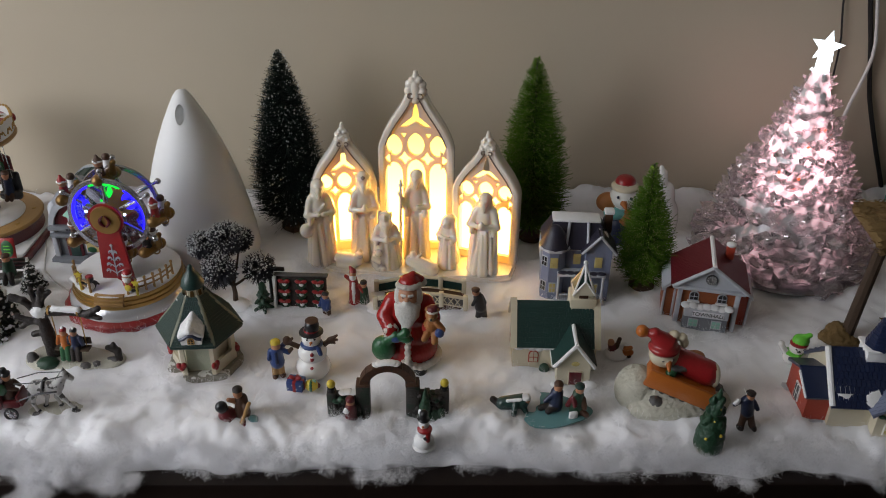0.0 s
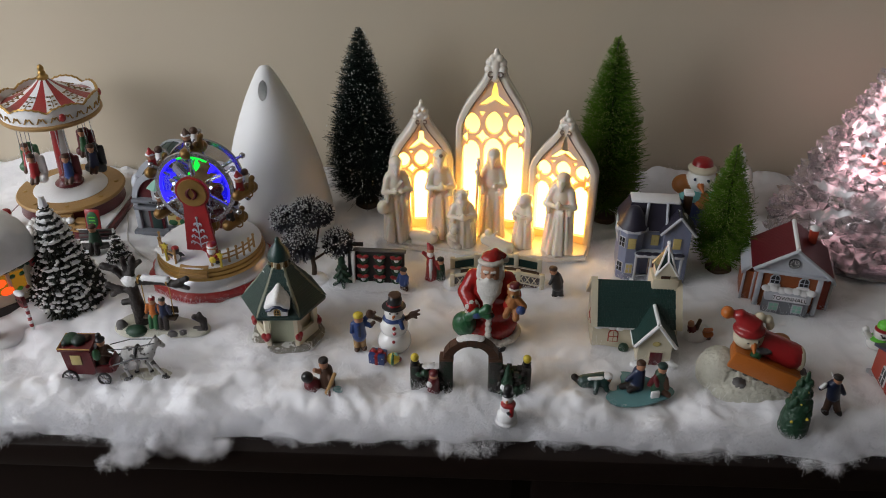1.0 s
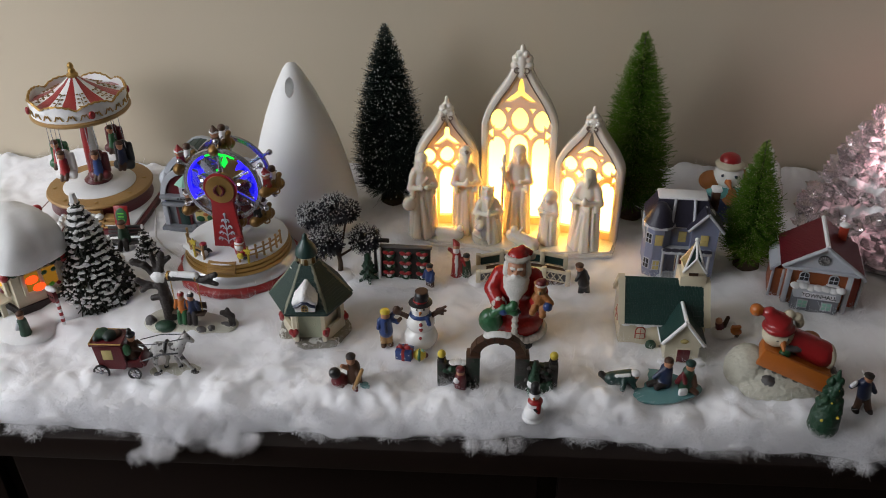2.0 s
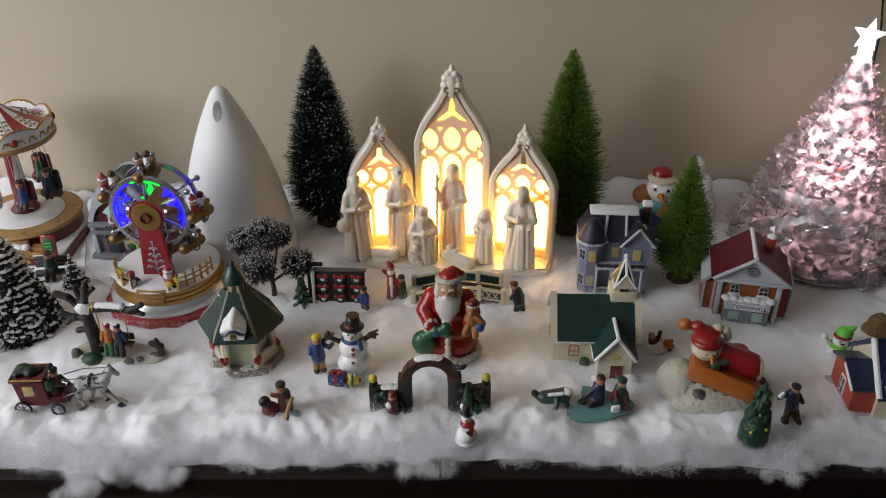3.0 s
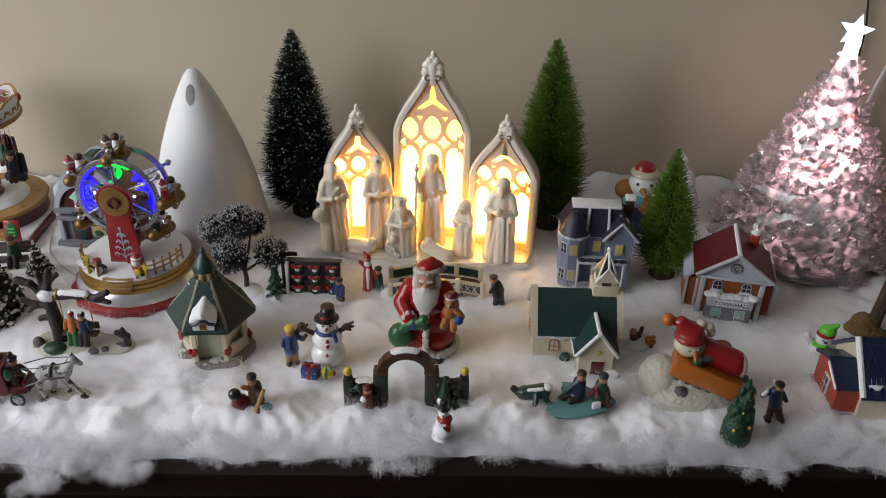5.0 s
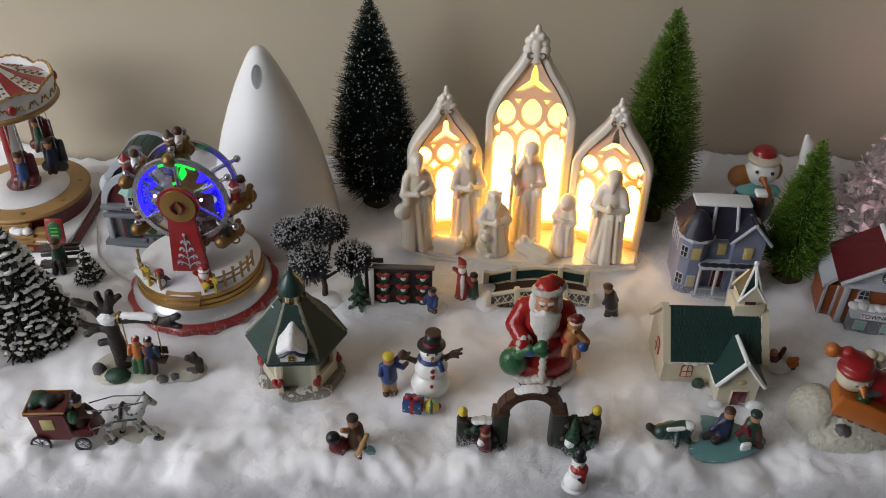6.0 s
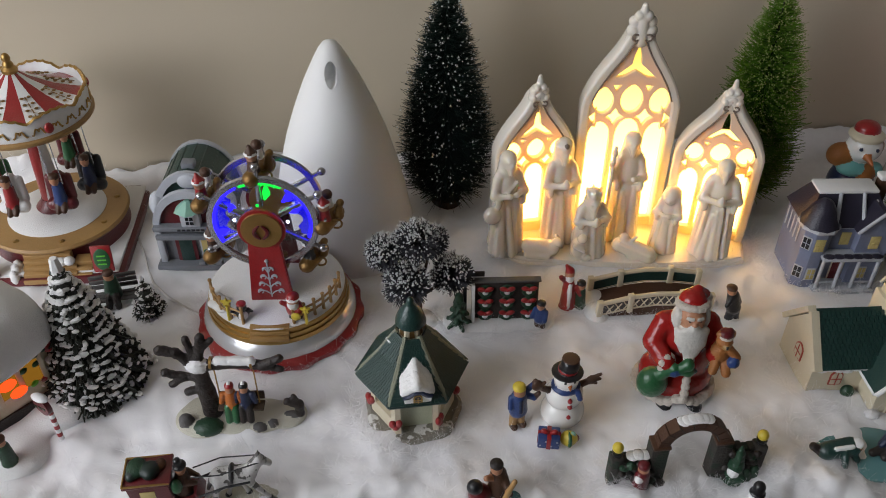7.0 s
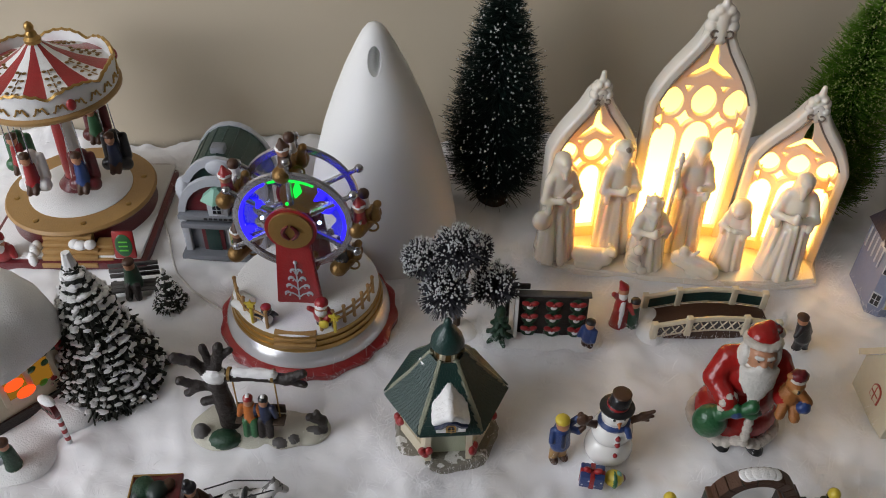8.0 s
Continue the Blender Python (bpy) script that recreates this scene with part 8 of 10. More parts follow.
# ---- arched gate ----
def gate(x, y, rz):
    t = thing("garden_gate", x, y, on(x, y, 0.007), rz, "brick arched toy gate with stone walls and yellow lamps", "gate")
    n = 9
    figurine([E(0, -0.002, 0.0, 0.060, 0.014, 0.0055), E(-0.045, -0.004, 0.002, 0.018, 0.013, 0.006), E(0.045, -0.004, 0.002, 0.018, 0.013, 0.006), E(0, -0.008, 0.002, 0.022, 0.010, 0.004)], [M_SNOW], pose(0, 0, 0), "snowy base", 0.0014, "base", parent=t)
    for k in range(n):
        a0, a1 = math.pi * k / n, math.pi * (k + 0.9) / n
        bm = BM()
        prism(bm, [(0.0195 * math.cos(a0), 0.044 + 0.0195 * math.sin(a0)), (0.0275 * math.cos(a0), 0.044 + 0.0255 * math.sin(a0)), (0.0275 * math.cos(a1), 0.044 + 0.0255 * math.sin(a1)), (0.0195 * math.cos(a1), 0.044 + 0.0195 * math.sin(a1))], -0.0055, 0.0055)
        part("arch_brick", bm, M_BROWN, t)
    bm = BM()
    prism(bm, [(0.0185 * math.cos(math.pi * k / 16), 0.044 + 0.0185 * math.sin(math.pi * k / 16)) for k in range(17)] + [(0.0262 * math.cos(math.pi * k / 16), 0.044 + 0.0245 * math.sin(math.pi * k / 16)) for k in range(16, -1, -1)], -0.005, 0.005)
    part("arch", bm, M_GATE, t)
    bm = BM()
    for k in range(6):
        a = math.pi * (0.40 + 0.045 * k)
        ball(bm, 0.026 * math.cos(a), 0, 0.0445 + 0.0255 * math.sin(a), 0.0048, 0.0050, 0.0013, 14, 8)
    part("snow", bm, M_SNOW, t)
    for s in (-1, 1):
        bm = BM()
        box(bm, s * 0.0240, 0, 0.024, 0.0135, 0.012, 0.044, 0.0016)
        part("pillar", bm, M_GATE, t)
        bm = BM()
        box(bm, s * 0.0235, 0, 0.046, 0.0135, 0.0135, 0.003, 0.0010)
        part("capital", bm, M_BROWN, t)
        for q in range(4):
            bm = BM()
            box(bm, s * (0.0325 + 0.0052 * q), 0.001, 0.019 + 0.0015 * math.sin(q * 2), 0.0056, 0.008, 0.030, 0.0012)
            part("wall_stone", bm, M_GATE, t)
        bm = BM()
        box(bm, s * 0.0545, 0, 0.019, 0.009, 0.010, 0.034, 0.0012)
        part("end_pillar", bm, M_GATE, t)
        bm = BM()
        cyl(bm, s * 0.0545, 0, 0.036, 0.0030, 0.0042, 0.004, 8)
        cyl(bm, s * 0.0545, 0, 0.040, 0.0042, 0.0040, 0.001, 8)
        lp = part("lamp", bm, M_BLACK, t)
        bm = BM()
        ball(bm, s * 0.0545, 0, 0.0445, 0.0042, 0.0042, 0.0045)
        part("globe", bm, M_YELLOW, lp, "yellow lamp globe")
        if s < 0:
            bm = BM()
            for q in range(3):
                ball(bm, -0.034 - 0.0045 * q, -0.001, 0.0350 + 0.0006 * (q % 2), 0.0048, 0.0050, 0.0013)
            part("snow", bm, M_SNOW, t)
        rnd = random.Random(5 + s)
        greens = []
        for q in range(26):
            gx = s * rnd.uniform(0.028, 0.052)
            gz = rnd.uniform(0.006, 0.033)
            greens.append(E(gx, -0.0055 - 0.004 * rnd.random() * (1 - gz / 0.04), gz, rnd.uniform(0.0022, 0.0040), 0.0030, rnd.uniform(0.0020, 0.0036), q % 3))
        figurine(greens, [M_DKGREEN, M_GATE, M_BARK], pose(0, 0, 0), "dark evergreen growing over the wall", 0.0009, "evergreen", parent=t, smooth=1, lumpy=0.0009)
    figurine([C((0, 0, 0.002), (0, 0, 0.022), 0.0065, 0.0055, 0), E(0, 0, 0.028, 0.0042, None, None, 1), E(0, 0.0005, 0.031, 0.0046, 0.0046, 0.003, 0), E(-0.004, -0.004, 0.020, 0.003, None, None, 2)], [M_DKRED, M_SKIN, M_SNOW], pose(-0.036, -0.009, 0.002), "tiny dark red coated figure", 0.0008, "coated_figure", parent=t)
    figurine([C((0, 0, 0.0), (0, 0, 0.018), 0.0075, 0.0050, 0), C((0, 0, 0.018), (0, 0, 0.040), 0.0058, 0.0010, 0), E(0.003, -0.004, 0.008, 0.004, None, None, 0), E(-0.003, -0.003, 0.014, 0.004, None, None, 1)], [M_DKGREEN, M_SNOW], pose(0.036, -0.008, 0.004), "tiny dark evergreen", 0.0008, "evergreen", parent=t, lumpy=0.0008)
    figurine([E(-0.003, 0, 0.008, 0.005, 0.005, 0.009, 0), E(0.004, 0.001, 0.010, 0.004, 0.004, 0.008, 0)], [M_DKGREEN], pose(0.047, -0.009, 0.002), "tiny dark shrub", 0.0009, "shrub", parent=t, lumpy=0.0008)
    figurine([E(0, 0, 0.006, 0.005, 0.004, 0.006, 0), E(0.004, -0.002, 0.004, 0.004, 0.003, 0.004, 0)], [M_BARK], pose(-0.021, -0.009, 0.002), "tiny dark shrub", 0.0009, "shrub", parent=t, lumpy=0.0008)


gate(-0.0545, 0.652, 1)


# ---- wreath stand ----
def stand(x, y, rz):
    t = thing("wreath_stand", x, y, on(x, y, 0.002), rz, "dark rack of red bowed wreaths with lamp post and tree", "market stand")
    figurine([E(-0.012, 0, 0.0, 0.042, 0.018, 0.006), E(0.030, 0.0, 0.0, 0.022, 0.016, 0.0055), E(-0.032, -0.002, 0.001, 0.018, 0.016, 0.006)], [M_SNOW], pose(0, 0, 0), "snowy base", 0.0014, "base", parent=t)
    bm = BM()
    box(bm, 0.006, 0.004, 0.023, 0.058, 0.004, 0.040, 0.0010, rx=-10)
    part("board", bm, M_BARK, t)
    bm = BM()
    box(bm, -0.024, 0.001, 0.024, 0.003, 0.010, 0.040, 0.0008, rx=-10)
    part("side", bm, M_SNOW, t)
    bm = BM()
    box(bm, 0.006, 0.0075, 0.0440, 0.062, 0.007, 0.002, 0.0008)
    part("top", bm, M_STONE, t)
    for i in range(3):
        for j in range(3):
            cx, cz = -0.013 + 0.0195 * j, 0.0105 + 0.0122 * i
            cy = -0.0005 + 0.0021 * i - 0.0006
            bm = BM()
            lathe(bm, [(0.0026, -0.0014), (0.0058, -0.0014), (0.0066, 0.0), (0.0058, 0.0014), (0.0026, 0.0014), (0.0020, 0)], 16)
            bm.transform(pose(cx, cy, cz, 80))
            wr = part("wreath", bm, M_DKGREEN, t)
            bm = BM()
            for s in (-1, 1):
                ball(bm, cx + s * 0.0034, cy - 0.0022, cz + 0.0036, 0.0040, 0.0018, 0.0026, 10, 7, m=pose(0, 0, 0, 0, s * -18))
            ball(bm, cx, cy - 0.0030, cz + 0.0030, 0.0017, u=8, v=6)
            part("bow", bm, M_RED, wr)
            bm = BM()
            ball(bm, cx, cy - 0.0016, cz - 0.0008, 0.0028, 0.0010, 0.0026, 10, 7)
            part("snow", bm, M_SNOW, wr)
    # lamp post with its sign
    bm = BM()
    cyl(bm, -0.031, 0.010, 0.0, 0.0024, 0.0016, 0.050, 10)
    cyl(bm, -0.031, 0.010, 0.050, 0.0020, 0.0045, 0.004, 10)
    lp = part("lamp_post", bm, M_BLACK, t)
    bm = BM()
    cyl(bm, -0.031, 0.010, 0.054, 0.0042, 0.0042, 0.006, 10)
    lathe(bm, [(0.0050, 0.060), (0.0046, 0.0615), (0.0030, 0.0640), (0.0005, 0.0655)], 12, x=-0.031, y=0.010)
    part("lantern", bm, M_BLACK, lp)
    bm = BM()
    box(bm, -0.0215, 0.010, 0.0495, 0.016, 0.0022, 0.0052, 0.0006)
    part("sign", bm, M_BARK, lp)
    # little tree
    pr = []
    for k in range(6):
        z, r = 0.004 + 0.0055 * k, 0.0115 - 0.0017 * k
        for q in range(5):
            a = q * 1.257 + k * 0.6
            pr.append(C((0, 0, z + 0.004), (r * math.cos(a), r * math.sin(a), z), 0.0032, 0.0018))
    pr.append(C((0, 0, 0), (0, 0, 0.038), 0.004, 0.0008))
    figurine(pr, [M_DKGREEN], pose(-0.037, -0.006, 0.002), "tiny dark evergreen", 0.0010, "evergreen", parent=t, smooth=1, lumpy=0.0006)
    figurine([C((-0.002, 0, 0.0), (-0.002, 0, 0.010), 0.0030, 0.0032, 1), C((0.002, 0.001, 0.0), (0.002, 0, 0.010), 0.0030, 0.0032, 1), C((0, 0, 0.011), (0, 0, 0.020), 0.0056, 0.0046, 0), C((-0.005, 0, 0.020), (-0.007, -0.003, 0.012), 0.0022, 0.002, 0), C((0.005, 0, 0.020), (0.006, -0.004, 0.013), 0.0022, 0.002, 0), E(0, -0.001, 0.0265, 0.0038, None, None, 2), E(0, 0, 0.029, 0.0042, 0.0042, 0.0024, 3)], [M_BLUE, M_BROWN, M_SKIN, M_BLACK], pose(0.036, -0.010, 0.002, 0, 0, -30), "tiny figure in a blue jacket", 0.0007, "jacket_figure", parent=t)


stand(-0.169, 0.832, -3)


# ---- figurines in the middle ----
def place(x, y, rz=0, sink=0.002):
    return pose(x, y, on(x, y, sink), 0, 0, rz)


# large bearded figure: red coat, white trim, green sack, teddy bear
pr = [E(-0.012, -0.021, 0.002, 0.0085, 0.0110, 0.0055, 2), E(0.014, -0.019, 0.002, 0.0085, 0.0110, 0.0055, 2), C((-0.012, -0.008, 0.004), (-0.012, -0.006, 0.020), 0.0085, 0.0085, 2), C((0.013, -0.007, 0.004), (0.012, -0.006, 0.020), 0.0085, 0.0085, 2),
      E(0.0, 0.003, 0.020, 0.0325, 0.0260, 0.0200, 0), E(0.001, 0.003, 0.037, 0.0265, 0.0205, 0.0240, 0), E(0, 0.003, 0.062, 0.0225, 0.0180, 0.0210, 0), C((-0.0145, 0.003, 0.074), (0.0145, 0.003, 0.074), 0.0105, 0.0105, 0),
      C((-0.019, 0.003, 0.075), (-0.0275, -0.004, 0.060), 0.0092, 0.0088, 0), C((-0.0275, -0.004, 0.060), (-0.0185, -0.019, 0.052), 0.0086, 0.0078, 0), E(-0.0115, -0.0250, 0.0475, 0.0062, 0.0055, 0.0056, 6),
      C((0.019, 0.003, 0.075), (0.027, -0.004, 0.061), 0.0092, 0.0086, 0), C((0.027, -0.004, 0.061), (0.023, -0.015, 0.056), 0.0084, 0.0070, 0)]
rnd = random.Random(6)
for k in range(34):
    a = 2 * math.pi * k / 34
    hx, hy = 0.0332 * math.cos(a), 0.003 + 0.0270 * math.sin(a)
    gap = math.exp(-(hx / 0.009) ** 2) if hy < 0 else 0
    pr.append(E(hx, hy * (1 + 0.04 * gap), 0.0085 + 0.006 * gap + rnd.uniform(-0.0006, 0.0006), 0.0044, 0.0042, 0.0040, 8))
for k in range(9):
    u = k / 8
    pr.append(E(0.0015 + rnd.uniform(-0.0004, 0.0004), -0.0170 - 0.0100 * u ** 0.7, 0.068 - 0.052 * u, 0.0040, 0.0032, 0.0038, 8))
for k in range(7):
    a = 2 * math.pi * k / 7
    pr.append(E(-0.0175 + 0.0062 * math.cos(a) * 0.8, -0.0200 + 0.003 * math.cos(a), 0.0515 + 0.0058 * math.sin(a), 0.0034, 0.0034, 0.0032, 8))
pr += [E(0, -0.0055, 0.0880, 0.0112, 0.0112, 0.0118, 3), E(0, -0.0160, 0.0885, 0.0023, 0.0024, 0.0023, 3), E(-0.0050, -0.0135, 0.0862, 0.0032, 0.0026, 0.0026, 3), E(0.0050, -0.0135, 0.0862, 0.0032, 0.0026, 0.0026, 3), E(-0.0042, -0.0150, 0.0908, 0.0011, 0.0008, 0.0009, 2), E(0.0042, -0.0150, 0.0908, 0.0011, 0.0008, 0.0009, 2), C((-0.0062, -0.0140, 0.0930), (-0.0020, -0.0155, 0.0932), 0.0011, 0.0010, 1), C((0.0062, -0.0140, 0.0930), (0.0020, -0.0155, 0.0932), 0.0011, 0.0010, 1)]
# hair at the sides, moustache and a beard of wavy locks
for s in (-1, 1):
    pr += [E(s * 0.0115, -0.003, 0.0860, 0.0042, 0.0075, 0.0100, 1), C((s * 0.0008, -0.0170, 0.0858), (s * 0.0078, -0.0155, 0.0828), 0.0025, 0.0014, 1)]
pr += [E(0, -0.0100, 0.0775, 0.0125, 0.0085, 0.0075, 1), E(0, 0.005, 0.084, 0.0105, 0.0080, 0.0110, 1)]
for k in range(15):
    u = k / 14 * 2 - 1
    deep = 0.0055 * math.sqrt(max(0, 1 - u * u))
    a, b = (0.0125 * u, -0.0120 - deep, 0.0830 - 0.003 * abs(u)), (0.0110 * u, -0.0150 - deep, 0.0705 - 0.001 * (k % 2))
    c = (0.0064 * u + 0.0008 * (k % 3 - 1), -0.0185 - deep * 0.8, 0.0530 + 0.0085 * abs(u) + 0.002 * (k % 3))
    pr += [C(a, b, 0.0024, 0.0023, 1), C(b, c, 0.0023, 0.0009, 1)]
for k in range(18):
    a = 2 * math.pi * k / 18
    pr.append(E(0.0116 * math.cos(a), -0.0010 + 0.0112 * math.sin(a), 0.0980 - 0.0030 * math.sin(a) + rnd.uniform(-0.0004, 0.0004), 0.0034, 0.0031, 0.0027, 8))
pr += [E(0, 0.0015, 0.0995, 0.0114, 0.0108, 0.0088, 0), C((0.004, 0.006, 0.1040), (0.0125, 0.010, 0.0990), 0.0056, 0.0038, 0), E(0.0150, 0.010, 0.0955, 0.0044, None, None, 8),
       # sack
       E(-0.0265, -0.0205, 0.0300, 0.0135, 0.0110, 0.0145, 4), C((-0.022, -0.0230, 0.042), (-0.0120, -0.0255, 0.0505), 0.0058, 0.0040, 4), C((-0.008, -0.0260, 0.0500), (-0.001, -0.0255, 0.0545), 0.0036, 0.0054, 4), C((-0.008, -0.0260, 0.0480), (0.0005, -0.0255, 0.0470), 0.0034, 0.0046, 4), E(-0.0120, -0.0262, 0.0478, 0.0030, 0.0030, 0.0030, 6),
       # teddy
       E(0.0270, -0.0155, 0.0590, 0.0085, 0.0075, 0.0105, 5), E(0.0275, -0.0175, 0.0735, 0.0070, 0.0065, 0.0066, 5), E(0.0225, -0.0160, 0.0790, 0.0027, None, None, 5), E(0.0330, -0.0160, 0.0790, 0.0027, None, None, 5), E(0.0275, -0.0235, 0.0720, 0.0033, 0.0026, 0.0026, 10), E(0.0275, -0.0258, 0.0730, 0.0010, None, None, 2), C((0.033, -0.019, 0.066), (0.0400, -0.0210, 0.0590), 0.0036, 0.0034, 5), C((0.0230, -0.0215, 0.0530), (0.0205, -0.0260, 0.0490), 0.0040, 0.0038, 5), C((0.0310, -0.0215, 0.0520), (0.0320, -0.0265, 0.0470), 0.0040, 0.0040, 5), E(0.0370, -0.0240, 0.0560, 0.0052, 0.0044, 0.0050, 6), E(0.0280, -0.0160, 0.0805, 0.0058, 0.0056, 0.0034, 9), E(0.0280, -0.0165, 0.0782, 0.0064, 0.0062, 0.0015, 8), C((0.031, -0.015, 0.082), (0.035, -0.014, 0.079), 0.0026, 0.0018, 9),
       # belt with its buckle
       E(0.0015, -0.0250, 0.0470, 0.0068, 0.0028, 0.0034, 2), E(0.0015, -0.0275, 0.0470, 0.0026, 0.0010, 0.0024, 7)]
figurine(pr, [M_COAT, M_BEARD, M_BLACK, M_SKIN, M_GREEN, M_TEDDY, M_BLUE, M_GOLD, M_FUR, M_DKRED, M_TAN], place(-0.036, 0.738, -6, 0.001) @ Matrix.Diagonal((0.92, 0.95, 1.0, 1)), "red coated white bearded ceramic figurine with sack and teddy", 0.0008, smooth=2, lumpy=0.0003)

# snowman with black hat
pr = [E(0, 0, 0.012, 0.0195, 0.0180, 0.0165, 0), E(0, 0, 0.032, 0.0165, 0.0155, 0.0140, 0), E(0, -0.001, 0.0500, 0.0110, 0.0105, 0.0095, 0),
      E(0, -0.001, 0.0425, 0.0128, 0.0120, 0.0036, 1), C((0.008, -0.011, 0.042), (0.010, -0.013, 0.036), 0.0026, 0.0022, 1), E(0.0005, 0, 0.0570, 0.0140, 0.0132, 0.0017, 2), C((0.0005, 0, 0.059), (0.002, 0, 0.0645), 0.0078, 0.0082, 2), E(0.0008, 0, 0.0605, 0.0087, 0.0087, 0.0022, 4), E(0.002, -0.0005, 0.0718, 0.0080, 0.0080, 0.0011, 3),
      C((-0.014, 0, 0.038), (-0.024, -0.003, 0.046), 0.0030, 0.0026, 3), E(-0.027, -0.004, 0.050, 0.0048, 0.0030, 0.0058, 3), C((-0.025, -0.004, 0.048), (-0.021, -0.005, 0.053), 0.0018, 0.0016, 3), C((0.013, 0, 0.039), (0.019, -0.003, 0.045), 0.0030, 0.0028, 3), E(0.022, -0.004, 0.0475, 0.0052, 0.0030, 0.0038, 3), C((0.022, -0.004, 0.049), (0.029, -0.005, 0.0535), 0.0021, 0.0014, 3), C((0.022, -0.004, 0.047), (0.029, -0.005, 0.0480), 0.0019, 0.0014, 3), C((0.021, -0.004, 0.045), (0.026, -0.005, 0.0435), 0.0018, 0.0013, 3),
      E(0.000, -0.0155, 0.037, 0.0020, None, None, 4), E(0.000, -0.0165, 0.031, 0.0020, None, None, 4), E(-0.001, -0.0185, 0.0215, 0.0020, None, None, 4), C((0, -0.011, 0.0505), (-0.001, -0.0150, 0.0495), 0.0015, 0.0008, 5), E(-0.004, -0.0100, 0.0535, 0.0010, None, None, 2), E(0.004, -0.0100, 0.0535, 0.0010, None, None, 2)]
figurine(pr, [M_WHITE, M_BLUE, M_BLACK, M_BROWN, M_RED, M_ORANGE, M_TAN], place(-0.135, 0.714, 6, 0.001) @ Matrix.Diagonal((0.90, 0.90, 0.96, 1)), "white ceramic snowman with black top hat and blue scarf", 0.0008, name="snowman_figurine", smooth=2)

gb = thing("gift_box", -0.150, 0.6895, on(-0.150, 0.6895, 0.0005), -12, "small blue gift box with a red ribbon", "gift box")
bm = BM()
box(bm, 0, 0, 0.0065, 0.017, 0.013, 0.012, 0.0010)
part("box", bm, M_BLUE, gb)
bm = BM()
box(bm, 0, 0, 0.0065, 0.0034, 0.0136, 0.0126, 0.0004)
box(bm, 0, 0, 0.0065, 0.0176, 0.0032, 0.0126, 0.0004)
for s in (-1, 1):
    ball(bm, s * 0.0035, -0.001, 0.0145, 0.0036, 0.0022, 0.0022, 10, 7, m=pose(0, 0, 0, 0, s * -25))
part("ribbon", bm, M_RED, gb)
bm = BM()
for k in range(4):
    ball(bm, -0.0065 + 0.0043 * k, -0.0066, 0.004 + 0.005 * (k % 2), 0.0008, 0.0004, 0.0008, 6, 5)
part("dots", bm, M_LTGREY, gb)
figurine([E(0, 0, 0.0055, 0.0068, 0.0062, 0.0062, 0), E(0, -0.001, 0.0055, 0.0022, 0.0066, 0.0066, 1), E(0.003, 0, 0.0105, 0.0020, None, None, 2), E(0.006, 0.001, 0.004, 0.0030, None, None, 3)], [M_YELLOW, M_GREEN, M_MINT, M_DKRED], place(-0.1345, 0.6885, 0, 0.0005), "small yellow and green toy ball", 0.0006, name="toy_ball", category="toy")

# child beside the snowman
pr = [C((-0.004, 0, 0.002), (-0.003, 0, 0.018), 0.0036, 0.0046, 1), C((0.004, 0.001, 0.002), (0.003, 0, 0.018), 0.0036, 0.0046, 1), E(-0.004, -0.003, 0.002, 0.0036, 0.0052, 0.0026, 4), E(0.005, -0.002, 0.002, 0.0036, 0.0052, 0.0026, 4), C((0, 0, 0.021), (0, 0, 0.036), 0.0088, 0.0070, 0), C((0.007, 0, 0.036), (0.014, -0.002, 0.033), 0.0032, 0.0028, 0), C((0.014, -0.002, 0.033), (0.018, -0.002, 0.037), 0.0024, 0.0024, 4), C((0.006, 0.002, 0.038), (0.013, 0.001, 0.046), 0.0030, 0.0026, 0), E(0.015, 0.001, 0.049, 0.0026, 0.0022, 0.0034, 4), C((-0.007, 0, 0.036), (-0.009, -0.004, 0.028), 0.0030, 0.0026, 0), E(0, -0.001, 0.0430, 0.0054, 0.0052, 0.0052, 2), E(0, 0.001, 0.0465, 0.0062, 0.0060, 0.0040, 3), C((0, -0.006, 0.036), (0, -0.008, 0.024), 0.0018, 0.0016, 5)]
figurine(pr, [M_BLUE, M_TAN, M_SKIN, M_YELLOW, M_BROWN, M_NAVY], place(-0.1715, 0.711, 10, 0.001) @ Matrix.Diagonal((0.86, 0.86, 0.93, 1)), "small fair haired child figurine in blue dungarees", 0.0007)

# pair on the snow by the chapel
pr = [E(-0.010, 0, 0.010, 0.0085, 0.0080, 0.0095, 0), E(-0.014, -0.002, 0.022, 0.0060, 0.0055, 0.0060, 1), C((0.004, 0.004, 0.004), (0.004, 0.005, 0.026), 0.0080, 0.0062, 2), E(0.002, 0.003, 0.035, 0.0046, 0.0046, 0.0050, 3), E(0.002, 0.004, 0.039, 0.0050, 0.0050, 0.0030, 4), C((0.008, 0.002, 0.024), (0.011, -0.006, 0.016), 0.0030, 0.0026, 2), C((-0.002, 0.002, 0.026), (-0.006, -0.002, 0.031), 0.0026, 0.0022, 3), C((0.003, -0.008, 0.002), (0.014, -0.006, 0.030), 0.0018, 0.0020, 5), C((-0.006, -0.008, 0.005), (-0.018, -0.010, 0.003), 0.0034, 0.0030, 4), C((0.006, -0.006, 0.006), (0.010, -0.011, 0.002), 0.0034, 0.0032, 0), E(0.015, -0.003, 0.006, 0.0055, 0.0060, 0.0050, 6), E(0, 0, 0.0, 0.018, 0.013, 0.004, 7)]
